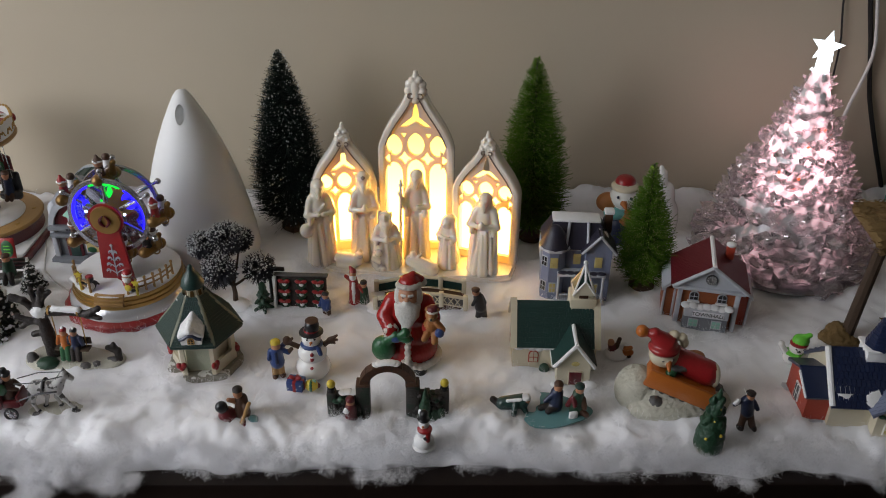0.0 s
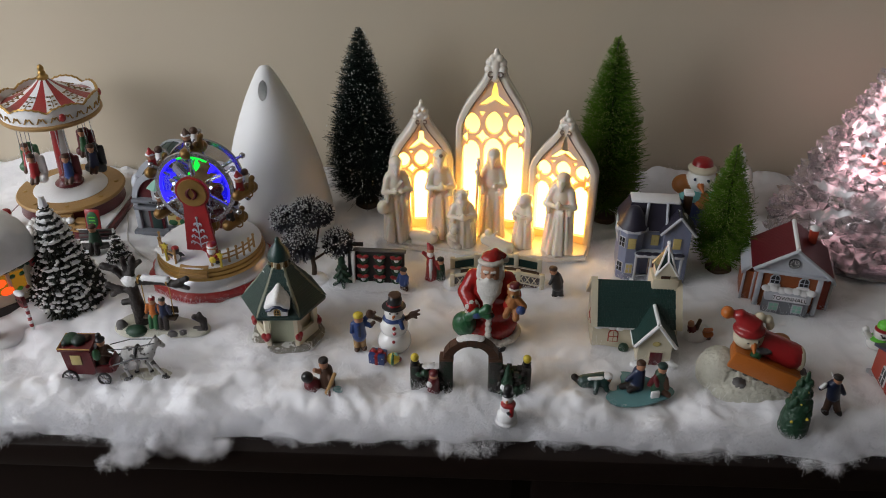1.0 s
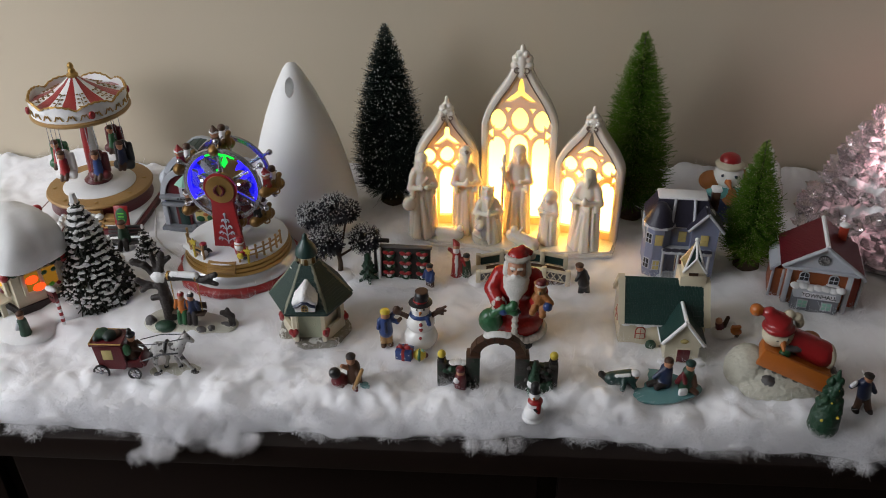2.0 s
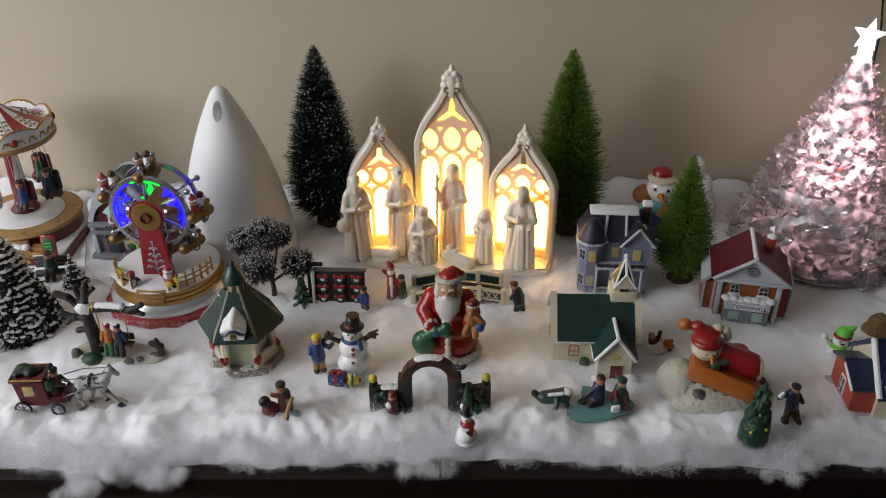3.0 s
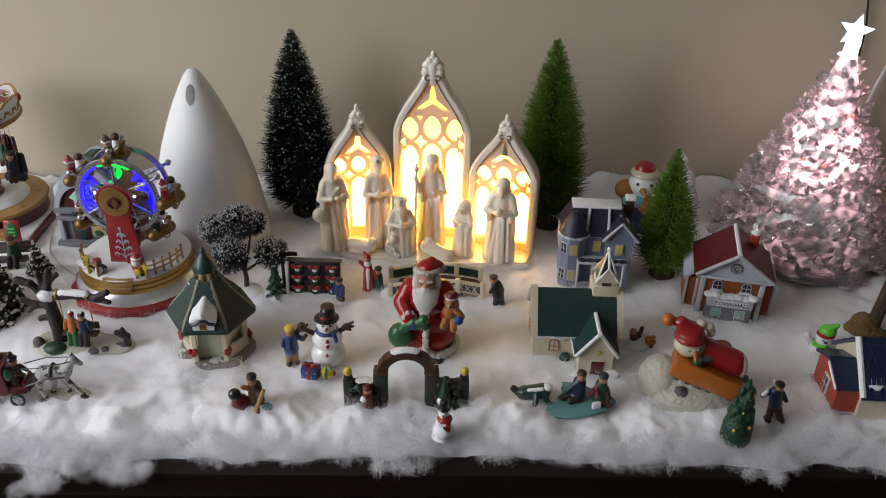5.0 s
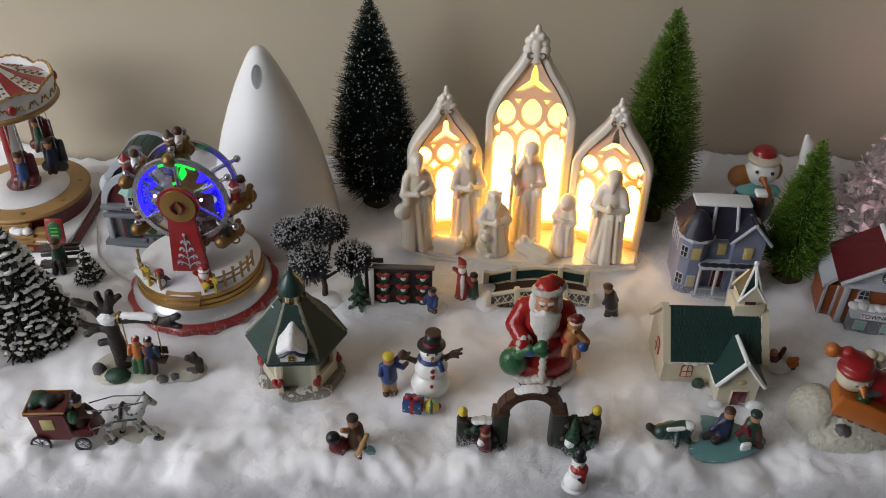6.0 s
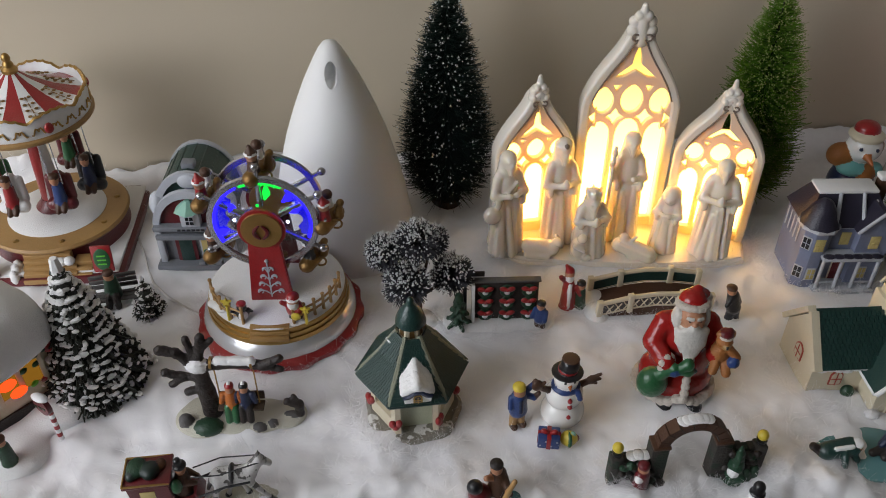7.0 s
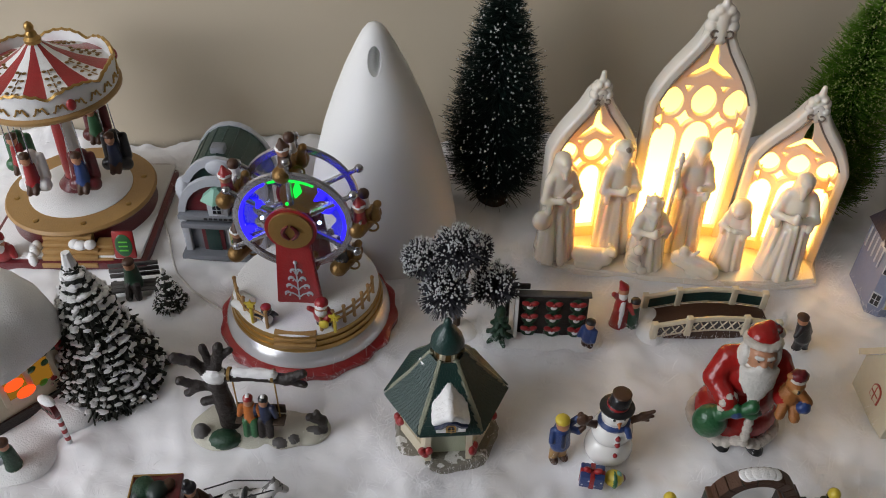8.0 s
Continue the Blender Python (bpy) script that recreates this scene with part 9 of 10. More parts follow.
figurine(pr, [M_DKRED, M_BLACK, M_BROWN, M_SKIN, M_BARK, M_TAN, M_WATER, M_SNOW], place(-0.200, 0.643, 0, 0.002), "two small brown and red figures sitting on the snow", 0.0008)

# little snowman in front of the gate
pr = [E(0, 0, 0.007, 0.0095, 0.0090, 0.0085, 0), E(0, 0, 0.019, 0.0070, 0.0065, 0.0070, 0), E(0, 0, 0.029, 0.0052, 0.0050, 0.0050, 0), E(0.001, -0.001, 0.0225, 0.0070, 0.0066, 0.0030, 1), C((0.004, -0.005, 0.022), (0.004, -0.006, 0.013), 0.0024, 0.0020, 1), E(0, 0, 0.0335, 0.0058, 0.0056, 0.0014, 2), C((0, 0, 0.035), (0, 0, 0.040), 0.0042, 0.0042, 2), C((-0.001, -0.0055, 0.0285), (-0.001, -0.0080, 0.0280), 0.0010, 0.0006, 3), E(0.002, -0.0065, 0.0155, 0.0026, 0.0016, 0.0020, 2), E(0, 0.001, 0.0, 0.011, 0.010, 0.004, 0)]
figurine(pr, [M_SNOW, M_RED, M_BLACK, M_ORANGE], place(-0.0195, 0.610, 0, 0.002), "tiny snowman with red scarf and black hat", 0.0007, name="snowman_figurine")

# couple by the lantern
pr = [C((-0.003, 0, 0.0), (-0.003, 0, 0.022), 0.0075, 0.0058, 0), C((-0.003, 0, 0.022), (-0.004, 0, 0.034), 0.0058, 0.0046, 0), C((-0.0035, -0.0055, 0.004), (-0.0035, -0.0050, 0.030), 0.0018, 0.0018, 1), E(-0.004, -0.001, 0.041, 0.0042, None, None, 2), E(-0.004, -0.003, 0.0375, 0.0036, 0.0030, 0.0046, 1), C((-0.004, 0, 0.044), (-0.007, 0.001, 0.049), 0.0042, 0.0016, 0), C((-0.008, 0, 0.033), (-0.012, -0.003, 0.039), 0.0026, 0.0022, 0), C((0.008, -0.001, 0.0), (0.008, -0.001, 0.020), 0.0062, 0.0046, 3), E(0.008, -0.002, 0.0265, 0.0038, None, None, 2), E(0.008, -0.001, 0.0295, 0.0042, 0.0042, 0.0026, 4), C((0.003, -0.003, 0.026), (0.007, -0.004, 0.018), 0.0022, 0.0020, 0), E(0.002, 0, 0.0, 0.014, 0.009, 0.003, 1)]
figurine(pr, [M_RED, M_SNOW, M_SKIN, M_DKGREEN, M_BLACK], place(-0.100, 0.846, 0, 0.001), "small red coated bearded figure with a child", 0.0007)

# dark walking figure by the bridge
pr = [C((-0.002, 0, 0.002), (0, 0, 0.014), 0.0034, 0.0048, 0), C((0.005, 0.001, 0.002), (0.002, 0, 0.014), 0.0034, 0.0048, 0), C((0, 0, 0.015), (-0.003, 0, 0.029), 0.0066, 0.0054, 0), E(-0.006, -0.001, 0.0355, 0.0042, None, None, 1), E(-0.006, 0, 0.0385, 0.0050, 0.0050, 0.0022, 2), C((-0.005, -0.003, 0.028), (-0.009, -0.005, 0.021), 0.0024, 0.0020, 0), C((0.001, 0.002, 0.028), (0.005, 0.001, 0.020), 0.0026, 0.0022, 0), E(0.001, 0, 0.0, 0.008, 0.006, 0.002, 3)]
figurine(pr, [M_BLACK, M_SKIN, M_BROWN, M_SNOW], place(0.043, 0.817, 0, 0.001), "small dark coated walking figure", 0.0007)

# ---- skating pond ----
pd = thing("skating_pond", 0.097, 0.656, on(0.097, 0.656, 0.0005), -3, "glossy blue green pond with small skating figures", "pond")
bm = BM()
lathe(bm, [(0.001, 0.0), (0.046, 0.0), (0.047, 0.0025), (0.043, 0.0038), (0.001, 0.0034)], 40, wave=0.06, waves=4)
bm.transform(Matrix.Diagonal((1.0, 0.52, 1.0, 1)))
part("ice", bm, M_WATER, pd)
figurine([C((-0.010, 0, 0.007), (0.008, 0.001, 0.010), 0.0070, 0.0075, 0), C((0.006, 0.001, 0.012), (0.012, -0.006, 0.003), 0.0030, 0.0026, 0), C((0.002, -0.005, 0.010), (0.000, -0.012, 0.003), 0.0030, 0.0026, 0), C((-0.014, 0, 0.006), (-0.020, 0.002, 0.010), 0.0034, 0.0034, 2), E(0.012, 0.0, 0.013, 0.0044, None, None, 1), E(0.012, 0, 0.016, 0.0048, 0.0048, 0.0024, 3), C((-0.006, -0.004, 0.014), (0.006, -0.004, 0.016), 0.0014, 0.0014, 3)], [M_GREENROOF, M_SKIN, M_BARK, M_SNOW], pose(-0.029, -0.002, 0.003), "tiny fallen figure in green", 0.0008, "skater_figure", parent=pd)
figurine([C((0, 0, 0.004), (0.001, 0, 0.020), 0.0080, 0.0062, 0), E(0.002, -0.001, 0.028, 0.0044, None, None, 1), E(0.002, 0, 0.031, 0.0046, 0.0046, 0.0030, 2), C((-0.004, -0.002, 0.006), (-0.014, -0.004, 0.003), 0.0036, 0.0032, 3), C((0.002, -0.004, 0.006), (-0.007, -0.009, 0.003), 0.0034, 0.0030, 3), C((-0.004, -0.002, 0.018), (-0.010, -0.004, 0.012), 0.0026, 0.0024, 0)], [M_NAVY, M_SKIN, M_BROWN, M_BARK], pose(0.012, 0.002, 0.003), "tiny seated figure in navy", 0.0008, "skater_figure", parent=pd)
figurine([C((0, 0, 0.002), (0, 0, 0.022), 0.0072, 0.0056, 0), E(0.001, -0.001, 0.029, 0.0042, None, None, 1), E(0.001, 0, 0.0325, 0.0050, 0.0050, 0.0028, 2), C((-0.005, -0.003, 0.020), (-0.003, -0.008, 0.014), 0.0026, 0.0022, 3), C((0.005, -0.002, 0.018), (0.007, -0.006, 0.010), 0.0028, 0.0026, 4), C((0.004, -0.004, 0.004), (0.009, -0.007, 0.002), 0.0034, 0.0030, 4), C((-0.006, -0.001, 0.016), (-0.009, 0.000, 0.008), 0.0026, 0.0024, 3)], [M_DKGREEN, M_SKIN, M_GREENROOF, M_DKRED, M_BROWN], pose(0.033, -0.002, 0.003), "tiny standing figure in green", 0.0008, "skater_figure", parent=pd)
bm = BM()
box(bm, 0.029, -0.012, 0.007, 0.009, 0.004, 0.008, 0.0016, rz=15)
part("snow_block", bm, M_SNOW, pd)

# ---- snowman sledging down a glittering hill ----
hl = thing("sledge_hill", 0.228, 0.672, on(0.228, 0.672, 0.003), 0, "glitter snow hill with a sledging snowman in red hat", "ornament")
pr = [E(-0.034, 0.006, 0.012, 0.022, 0.024, 0.026, 0), E(-0.012, 0.0, 0.008, 0.030, 0.026, 0.024, 0), E(0.016, -0.006, 0.003, 0.034, 0.026, 0.018, 0), E(-0.002, -0.018, 0.005, 0.044, 0.018, 0.019, 0), E(0.038, 0.000, 0.000, 0.024, 0.022, 0.012, 0), E(0.028, 0.020, 0.002, 0.024, 0.016, 0.018, 1), E(0.044, 0.012, 0.002, 0.014, 0.014, 0.013, 1)]
rnd = random.Random(4)
for k in range(26):
    u = rnd.uniform(-0.5, 1)
    pr.append(E(-0.005 + 0.038 * u, -0.020 - 0.006 * rnd.random(), 0.006 + 0.012 * rnd.random() - 0.006 * u, 0.005, 0.005, 0.005, 0 if rnd.random() < 0.75 else 1))
figurine(pr, [M_ICE, M_STONE], pose(0, 0, 0), "glittering cream snow hill", 0.0013, "hill", parent=hl, smooth=2, lumpy=0.0010)
bm = BM()
sm = pose(0.004, -0.010, 0.036, 0, 17, -14)
box(bm, 0, 0, 0, 0.072, 0.005, 0.020, 0.002)
bm.transform(sm @ pose(0, -0.015, 0.000))
sl = part("sledge", bm, M_ORANGE, hl, "orange wooden sledge")
bm = BM()
box(bm, 0, 0, -0.002, 0.068, 0.030, 0.012, 0.002)
bm.transform(sm)
part("sledge_deck", bm, M_ORANGE, sl)
bm = BM()
for k in range(6):
    box(bm, -0.026 + 0.0105 * k, -0.0135, -0.0115, 0.005, 0.003, 0.004, 0.001)
bm.transform(sm)
part("runner_studs", bm, M_STONE, sl)
pr = [C((0.000, 0.004, 0.052), (0.028, -0.004, 0.042), 0.0125, 0.0135, 0), E(-0.014, 0.003, 0.059, 0.0145, 0.0135, 0.0130, 1), E(-0.015, 0.002, 0.068, 0.0155, 0.0145, 0.0060, 0), C((-0.015, 0.003, 0.071), (-0.025, 0.005, 0.082), 0.0125, 0.0060, 0), C((-0.025, 0.005, 0.082), (-0.033, 0.007, 0.082), 0.0055, 0.0035, 0), E(-0.037, 0.008, 0.083, 0.0062, None, None, 2), C((-0.012, -0.0105, 0.057), (-0.013, -0.0175, 0.0545), 0.0030, 0.0014, 2), E(0.000, 0.000, 0.050, 0.0120, 0.0130, 0.0050, 3), E(-0.008, -0.010, 0.045, 0.0055, 0.0050, 0.0045, 4), E(0.002, 0.012, 0.056, 0.0070, 0.0060, 0.0060, 5),
      E(0.036, -0.006, 0.040, 0.0050, 0.0110, 0.0130, 1), E(-0.006, 0.006, 0.080, 0.0055, 0.0050, 0.0045, 1), E(0.002, 0.006, 0.077, 0.0050, 0.0050, 0.0045, 1), E(0.005, 0.005, 0.071, 0.0040, 0.0040, 0.0055, 1), E(-0.008, -0.0095, 0.061, 0.0011, None, None, 3), E(-0.018, -0.0095, 0.060, 0.0011, None, None, 3), E(0.020, 0.010, 0.050, 0.010, 0.008, 0.006, 5)]
figurine(pr, [M_RED, M_CREAM, M_ORANGE, M_STONE, M_GREEN, M_TEDDY], pose(0, 0, 0), "snowman rider in a red cap with orange bobble", 0.0010, "snowman_rider", parent=hl, smooth=2)

# small figure with birds behind the hill
pr = [E(0, 0, 0.004, 0.013, 0.010, 0.008, 0), C((-0.004, 0, 0.010), (-0.006, 0, 0.016), 0.0045, 0.0040, 1), E(-0.007, -0.001, 0.0205, 0.0036, None, None, 2), C((0.000, 0, 0.014), (0.002, 0, 0.024), 0.0024, 0.0022, 3), C((0.008, -0.003, 0.008), (0.015, -0.004, 0.009), 0.0036, 0.0030, 4), E(0.008, 0.002, 0.012, 0.0050, 0.0045, 0.0050, 0), C((0.009, -0.004, 0.014), (0.014, -0.005, 0.016), 0.0026, 0.0022, 4), E(0.013, -0.005, 0.005, 0.0026, None, None, 3)]
figurine(pr, [M_SNOW, M_DKRED, M_SKIN, M_BROWN, M_ORANGE], place(0.186, 0.744, 0, 0.001), "tiny dark red figure tumbling in snow", 0.0008)

# dark painted evergreen
pr = [C((0, 0, 0.002), (0, 0, 0.014), 0.0150, 0.0140), C((0, 0, 0.012), (0.001, 0, 0.062), 0.0145, 0.0022), C((0.001, 0, 0.060), (0.001, 0, 0.068), 0.0030, 0.0012)]
rnd = random.Random(2)
for k in range(34):
    z = rnd.uniform(0.003, 0.058)
    r = 0.0155 - 0.0125 * z / 0.064
    a = rnd.uniform(0, 6.28)
    pr.append(E(r * math.cos(a), r * math.sin(a), z, 0.0032, 0.0032, 0.0046))
for a, z in ((-1.8, 0.036), (-1.1, 0.020), (-2.2, 0.016), (-1.4, 0.050)):
    r = 0.0180 - 0.0135 * z / 0.064
    pr.append(E(r * math.cos(a), r * math.sin(a), z, 0.0014, None, None, 1))
figurine(pr, [M_DKGREEN, M_YELLOW], place(0.250, 0.613, 0, 0.002) @ Matrix.Diagonal((0.92, 0.92, 0.98, 1)), "dark green painted evergreen with yellow dots", 0.0009, name="toy_evergreen", category="toy tree", smooth=1, lumpy=0.0007)

# skater in navy on a snow puff
pr = [C((-0.003, 0, 0.003), (-0.002, 0, 0.020), 0.0036, 0.0044, 1), C((0.008, -0.003, 0.004), (0.003, 0, 0.020), 0.0034, 0.0042, 1), C((0, 0, 0.022), (-0.003, -0.001, 0.036), 0.0070, 0.0064, 0), C((-0.008, 0, 0.036), (-0.015, 0.001, 0.030), 0.0028, 0.0024, 0), C((-0.015, 0.001, 0.030), (-0.013, -0.002, 0.038), 0.0022, 0.0020, 3), C((0.004, -0.001, 0.035), (0.009, -0.003, 0.027), 0.0028, 0.0024, 0), E(-0.001, -0.002, 0.043, 0.0042, None, None, 2), E(-0.001, -0.001, 0.0465, 0.0052, 0.0052, 0.0024, 4), C((-0.004, 0.002, 0.044), (-0.008, 0.003, 0.050), 0.0012, 0.0008, 3), E(0.010, 0.001, 0.003, 0.0085, 0.0065, 0.0045, 5), E(-0.005, -0.003, 0.002, 0.0040, 0.0060, 0.0020, 4), E(0.009, -0.006, 0.003, 0.0030, 0.0050, 0.0020, 4)]
figurine(pr, [M_NAVY, M_BROWN, M_SKIN, M_SNOW, M_BARK, M_SNOW], place(0.291, 0.636, 0, 0.001) @ Matrix.Diagonal((0.88, 0.88, 0.94, 1)), "small skating figure in a navy jacket", 0.0007)

# small snowman with lime hat, leaning
pr = [E(0, 0, 0.008, 0.0110, 0.0100, 0.0100, 0), E(0.004, -0.001, 0.024, 0.0105, 0.0095, 0.0095, 0), C((-0.008, 0, 0.014), (-0.015, -0.001, 0.024), 0.0038, 0.0036, 0), E(-0.016, -0.001, 0.027, 0.0040, None, None, 0), C((0.009, 0, 0.014), (0.014, -0.003, 0.010), 0.0036, 0.0034, 0), E(0.001, -0.001, 0.0155, 0.0108, 0.0102, 0.0026, 1), C((0.004, -0.009, 0.015), (0.006, -0.011, 0.007), 0.0026, 0.0024, 1), E(0.006, 0, 0.0335, 0.0098, 0.0090, 0.0068, 1), C((0.010, 0, 0.038), (0.015, 0, 0.041), 0.0040, 0.0030, 1), E(0.004, -0.002, 0.0295, 0.0108, 0.0100, 0.0022, 2), E(0.003, -0.0105, 0.023, 0.0020, 0.0016, 0.0014, 3), E(0.000, -0.0095, 0.0255, 0.0009, None, None, 3), E(0.008, -0.0090, 0.0255, 0.0009, None, None, 3)]
figurine(pr, [M_WHITE, M_LIME, M_RED, M_BLACK], place(0.374, 0.738, -6, 0.002) @ Matrix.Diagonal((0.88, 0.88, 0.88, 1)), "small white snowman with lime green hat and scarf", 0.0008, name="snowman_figurine")

# ---- at the back ----
pr = [E(0, 0, 0.030, 0.024, 0.022, 0.032, 0), E(0, -0.004, 0.078, 0.0185, 0.0175, 0.0175, 1), E(0, -0.002, 0.091, 0.0185, 0.0175, 0.0058, 2), E(0, 0, 0.0975, 0.0130, 0.0120, 0.0080, 3), C((-0.004, -0.021, 0.075), (-0.002, -0.030, 0.071), 0.0040, 0.0015, 4), E(-0.020, 0.0, 0.067, 0.0150, 0.0120, 0.0130, 5), E(-0.010, -0.010, 0.056, 0.0160, 0.0110, 0.0080, 6), E(0.004, -0.014, 0.050, 0.0110, 0.0090, 0.0120, 5), E(0.014, -0.012, 0.054, 0.0090, 0.0080, 0.0080, 6), E(-0.012, -0.019, 0.083, 0.0018, None, None, 0), E(0.005, -0.020, 0.082, 0.0018, None, None, 0), E(0.020, 0.002, 0.072, 0.006, 0.006, 0.010, 5)]
figurine(pr, [M_NAVY, M_WHITE, M_CREAM, M_RED, M_ORANGE, M_TEDDY, M_TEAL], place(0.236, 0.995, 0, 0.012), "snowman ornament in a red cap hugging a teddy", 0.0012, name="snowman_figurine")
pr = [C((0.0, 0, 0.006), (-0.004, 0, 0.100), 0.0130, 0.0050), C((-0.004, 0, 0.085), (-0.008, 0, 0.108), 0.0055, 0.0030), E(0.008, 0, 0.030, 0.016, 0.012, 0.034), E(0.004, 0, 0.065, 0.011, 0.009, 0.022)]
figurine(pr, [M_WHITE], place(0.290, 1.003, 0, 0.006), "white glazed wing shaped ornament", 0.0013, name="wing_ornament", category="ornament", smooth=5)

# ---- snowy bush tree behind the chapel ----
def tuft_tree(x, y):
    t = thing("snowy_bush_tree", x, y, on(x, y, 0.001), 0, "small bare tree with round frosted bristle tufts", "miniature tree")
    figurine([E(0, 0, 0.0, 0.016, 0.014, 0.007), E(0.006, -0.004, 0.0, 0.012, 0.010, 0.006)], [M_SNOW], pose(0, 0, 0), "snowy foot", 0.0012, "base", parent=t)
    bm = BM()
    tube(bm, [(0, 0, 0.0), (0.001, 0, 0.018), (-0.001, 0, 0.036), (-0.002, 0, 0.058)], [0.0034, 0.0028, 0.0024, 0.0014], 8)
    part("trunk", bm, M_WOOD, t)
    tufts = ((0.000, 0.000, 0.090, 0.0200), (0.013, 0.006, 0.086, 0.0150), (-0.028, -0.002, 0.082, 0.0165), (-0.010, -0.014, 0.056, 0.0210), (0.031, 0.004, 0.049, 0.0190))
    rnd = random.Random(12)
    for cx, cy, cz, r in tufts:
        bm = BM()
        tube(bm, [(0, 0, 0.026), (cx * 0.5, cy * 0.5, 0.026 + (cz - 0.026) * 0.45), (cx, cy, cz)], [0.0018, 0.0014, 0.0010], 6)
        lb = part("limb", bm, M_WOOD, t)
        verts, faces, tv, tf = [], [], [], []
        for _ in range(1100):
            d = Vector((rnd.gauss(0, 1), rnd.gauss(0, 1), rnd.gauss(0, 1))).normalized()
            p, q = Vector((cx, cy, cz)) + d * 0.001, Vector((cx, cy, cz)) + d * r * rnd.uniform(0.7, 1.12)
            s = d.orthogonal().normalized() * 0.00050
            n = len(verts)
            verts += [p - s, p + s, q + s * 0.7, q - s * 0.7]
            faces.append((n, n + 1, n + 2, n + 3))
            if d.z - 0.35 * d.x > rnd.uniform(-0.5, 1.25):
                k, e = len(tv), rnd.uniform(0.0007, 0.0014)
                tv += [q + Vector(v) * e for v in ((1, 0, -0.6), (-0.5, 0.9, -0.6), (-0.5, -0.9, -0.6), (0, 0, 1))]
                tf += [(k, k + 1, k + 3), (k + 1, k + 2, k + 3), (k + 2, k, k + 3), (k, k + 2, k + 1)]
        for nm, v, f, m in (("tuft", verts, faces, M_GREYBRISTLE), ("frost", tv, tf, M_FLOCK)):
            me = bpy.data.meshes.new(nm)
            me.from_pydata([tuple(a) for a in v], [], f)
            me.materials.append(m)
            ob = tagged(new(nm, me), kind="stuff")
            ob.parent = lb


tuft_tree(-0.242, 0.840)


# ---- snow laden pines ----
def snow_pine(x, y, h, r0, layers, seed, label, base=True):
    t = thing("snowy_pine", x, y, on(x, y, 0.001), 0, label, "miniature tree", "snowy pines")
    bm = BM()
    cyl(bm, 0, 0, 0, r0 * 0.14, r0 * 0.06, h * 0.8, 10)
    part("trunk", bm, M_BARK, t)
    rnd = random.Random(seed)
    bm, sn = BM(), BM()
    for i in range(layers):
        u = i / (layers - 1)
        z, r = h * (0.06 + 0.84 * u), r0 * (1 - u) ** 0.80 + r0 * 0.09
        n = max(7, int(2 * math.pi * r / (0.0034 + 0.035 * r0)))
        for j in range(n):
            a = 2 * math.pi * (j + rnd.uniform(-0.35, 0.35)) / n
            l = r * rnd.uniform(0.80, 1.06)
            c, s = math.cos(a), math.sin(a)
            drop, w = 0.22 * l + 0.02 * r0, 0.085 * r0 * rnd.uniform(0.8, 1.3)
            tube(bm, [(0.1 * l * c, 0.1 * l * s, z + w), (0.6 * l * c, 0.6 * l * s, z - drop * 0.25), (l * c, l * s, z - drop)], [w * 0.8, w * 1.2, w * 0.35], 6)
            for q in range(7):
                b = a + rnd.uniform(-0.3, 0.3)
                k = rnd.uniform(0.72, 1.10) * l
                tube(bm, [(0.6 * l * c, 0.6 * l * s, z - drop * 0.35), (k * math.cos(b), k * math.sin(b), z - drop * rnd.uniform(0.7, 2.0))], [w * 0.5, w * 0.18], 5)
            for q in range(8):
                b, g = a + rnd.uniform(-0.34, 0.34), rnd.uniform(0.52, 1.02)
                if rnd.random() < 0.62:
                    e = w * rnd.uniform(0.25, 0.5)
                    ball(sn, g * l * math.cos(b), g * l * math.sin(b), z - drop * g * 0.45 + w * 0.85, w * rnd.uniform(0.30, 0.58), w * rnd.uniform(0.5, 1.15), e, 6, 4, m=pose(0, 0, 0, rnd.uniform(-14, 14), 14, math.degrees(b)))
    tube(bm, [(0, 0, h * 0.85), (0, 0, h)], [r0 * 0.13, r0 * 0.03], 7)
    tube(sn, [(0, 0, h * 0.9), (0, 0, h * 1.01)], [r0 * 0.13, r0 * 0.07], 7)
    part("crown", bm, M_PINE, t)
    tagged(part("bough_snow", sn, M_SNOW, t, "thick white snow on the boughs"), kind="stuff")
    return t


snow_pine(-0.517, 0.789, 0.131, 0.042, 17, 1, "tall dark pine laden with white snow")
snow_pine(-0.4865, 0.868, 0.047, 0.0165, 6, 2, "small dark pine with white snow")

# bench with a seated figure by the carousel
be = thing("bench", -0.520, 0.884, on(-0.520, 0.884, 0.001), 8, "dark grey toy bench with a small seated figure", "bench")
for k in range(3):
    bm = BM()
    box(bm, 0, -0.006 + 0.005 * k, 0.013, 0.042, 0.0042, 0.002, 0.0006)
    part("seat_slat", bm, M_STONE, be)
for k in range(3):
    bm = BM()
    box(bm, 0, 0.0085 + 0.001 * k, 0.018 + 0.005 * k, 0.042, 0.002, 0.0042, 0.0006)
    part("back_slat", bm, M_STONE, be)
for s in (-1, 1):
    for yy in (-0.006, 0.007):
        bm = BM()
        box(bm, s * 0.018, yy, 0.006, 0.003, 0.003, 0.014, 0.0005)
        part("leg", bm, M_BLACK, be)
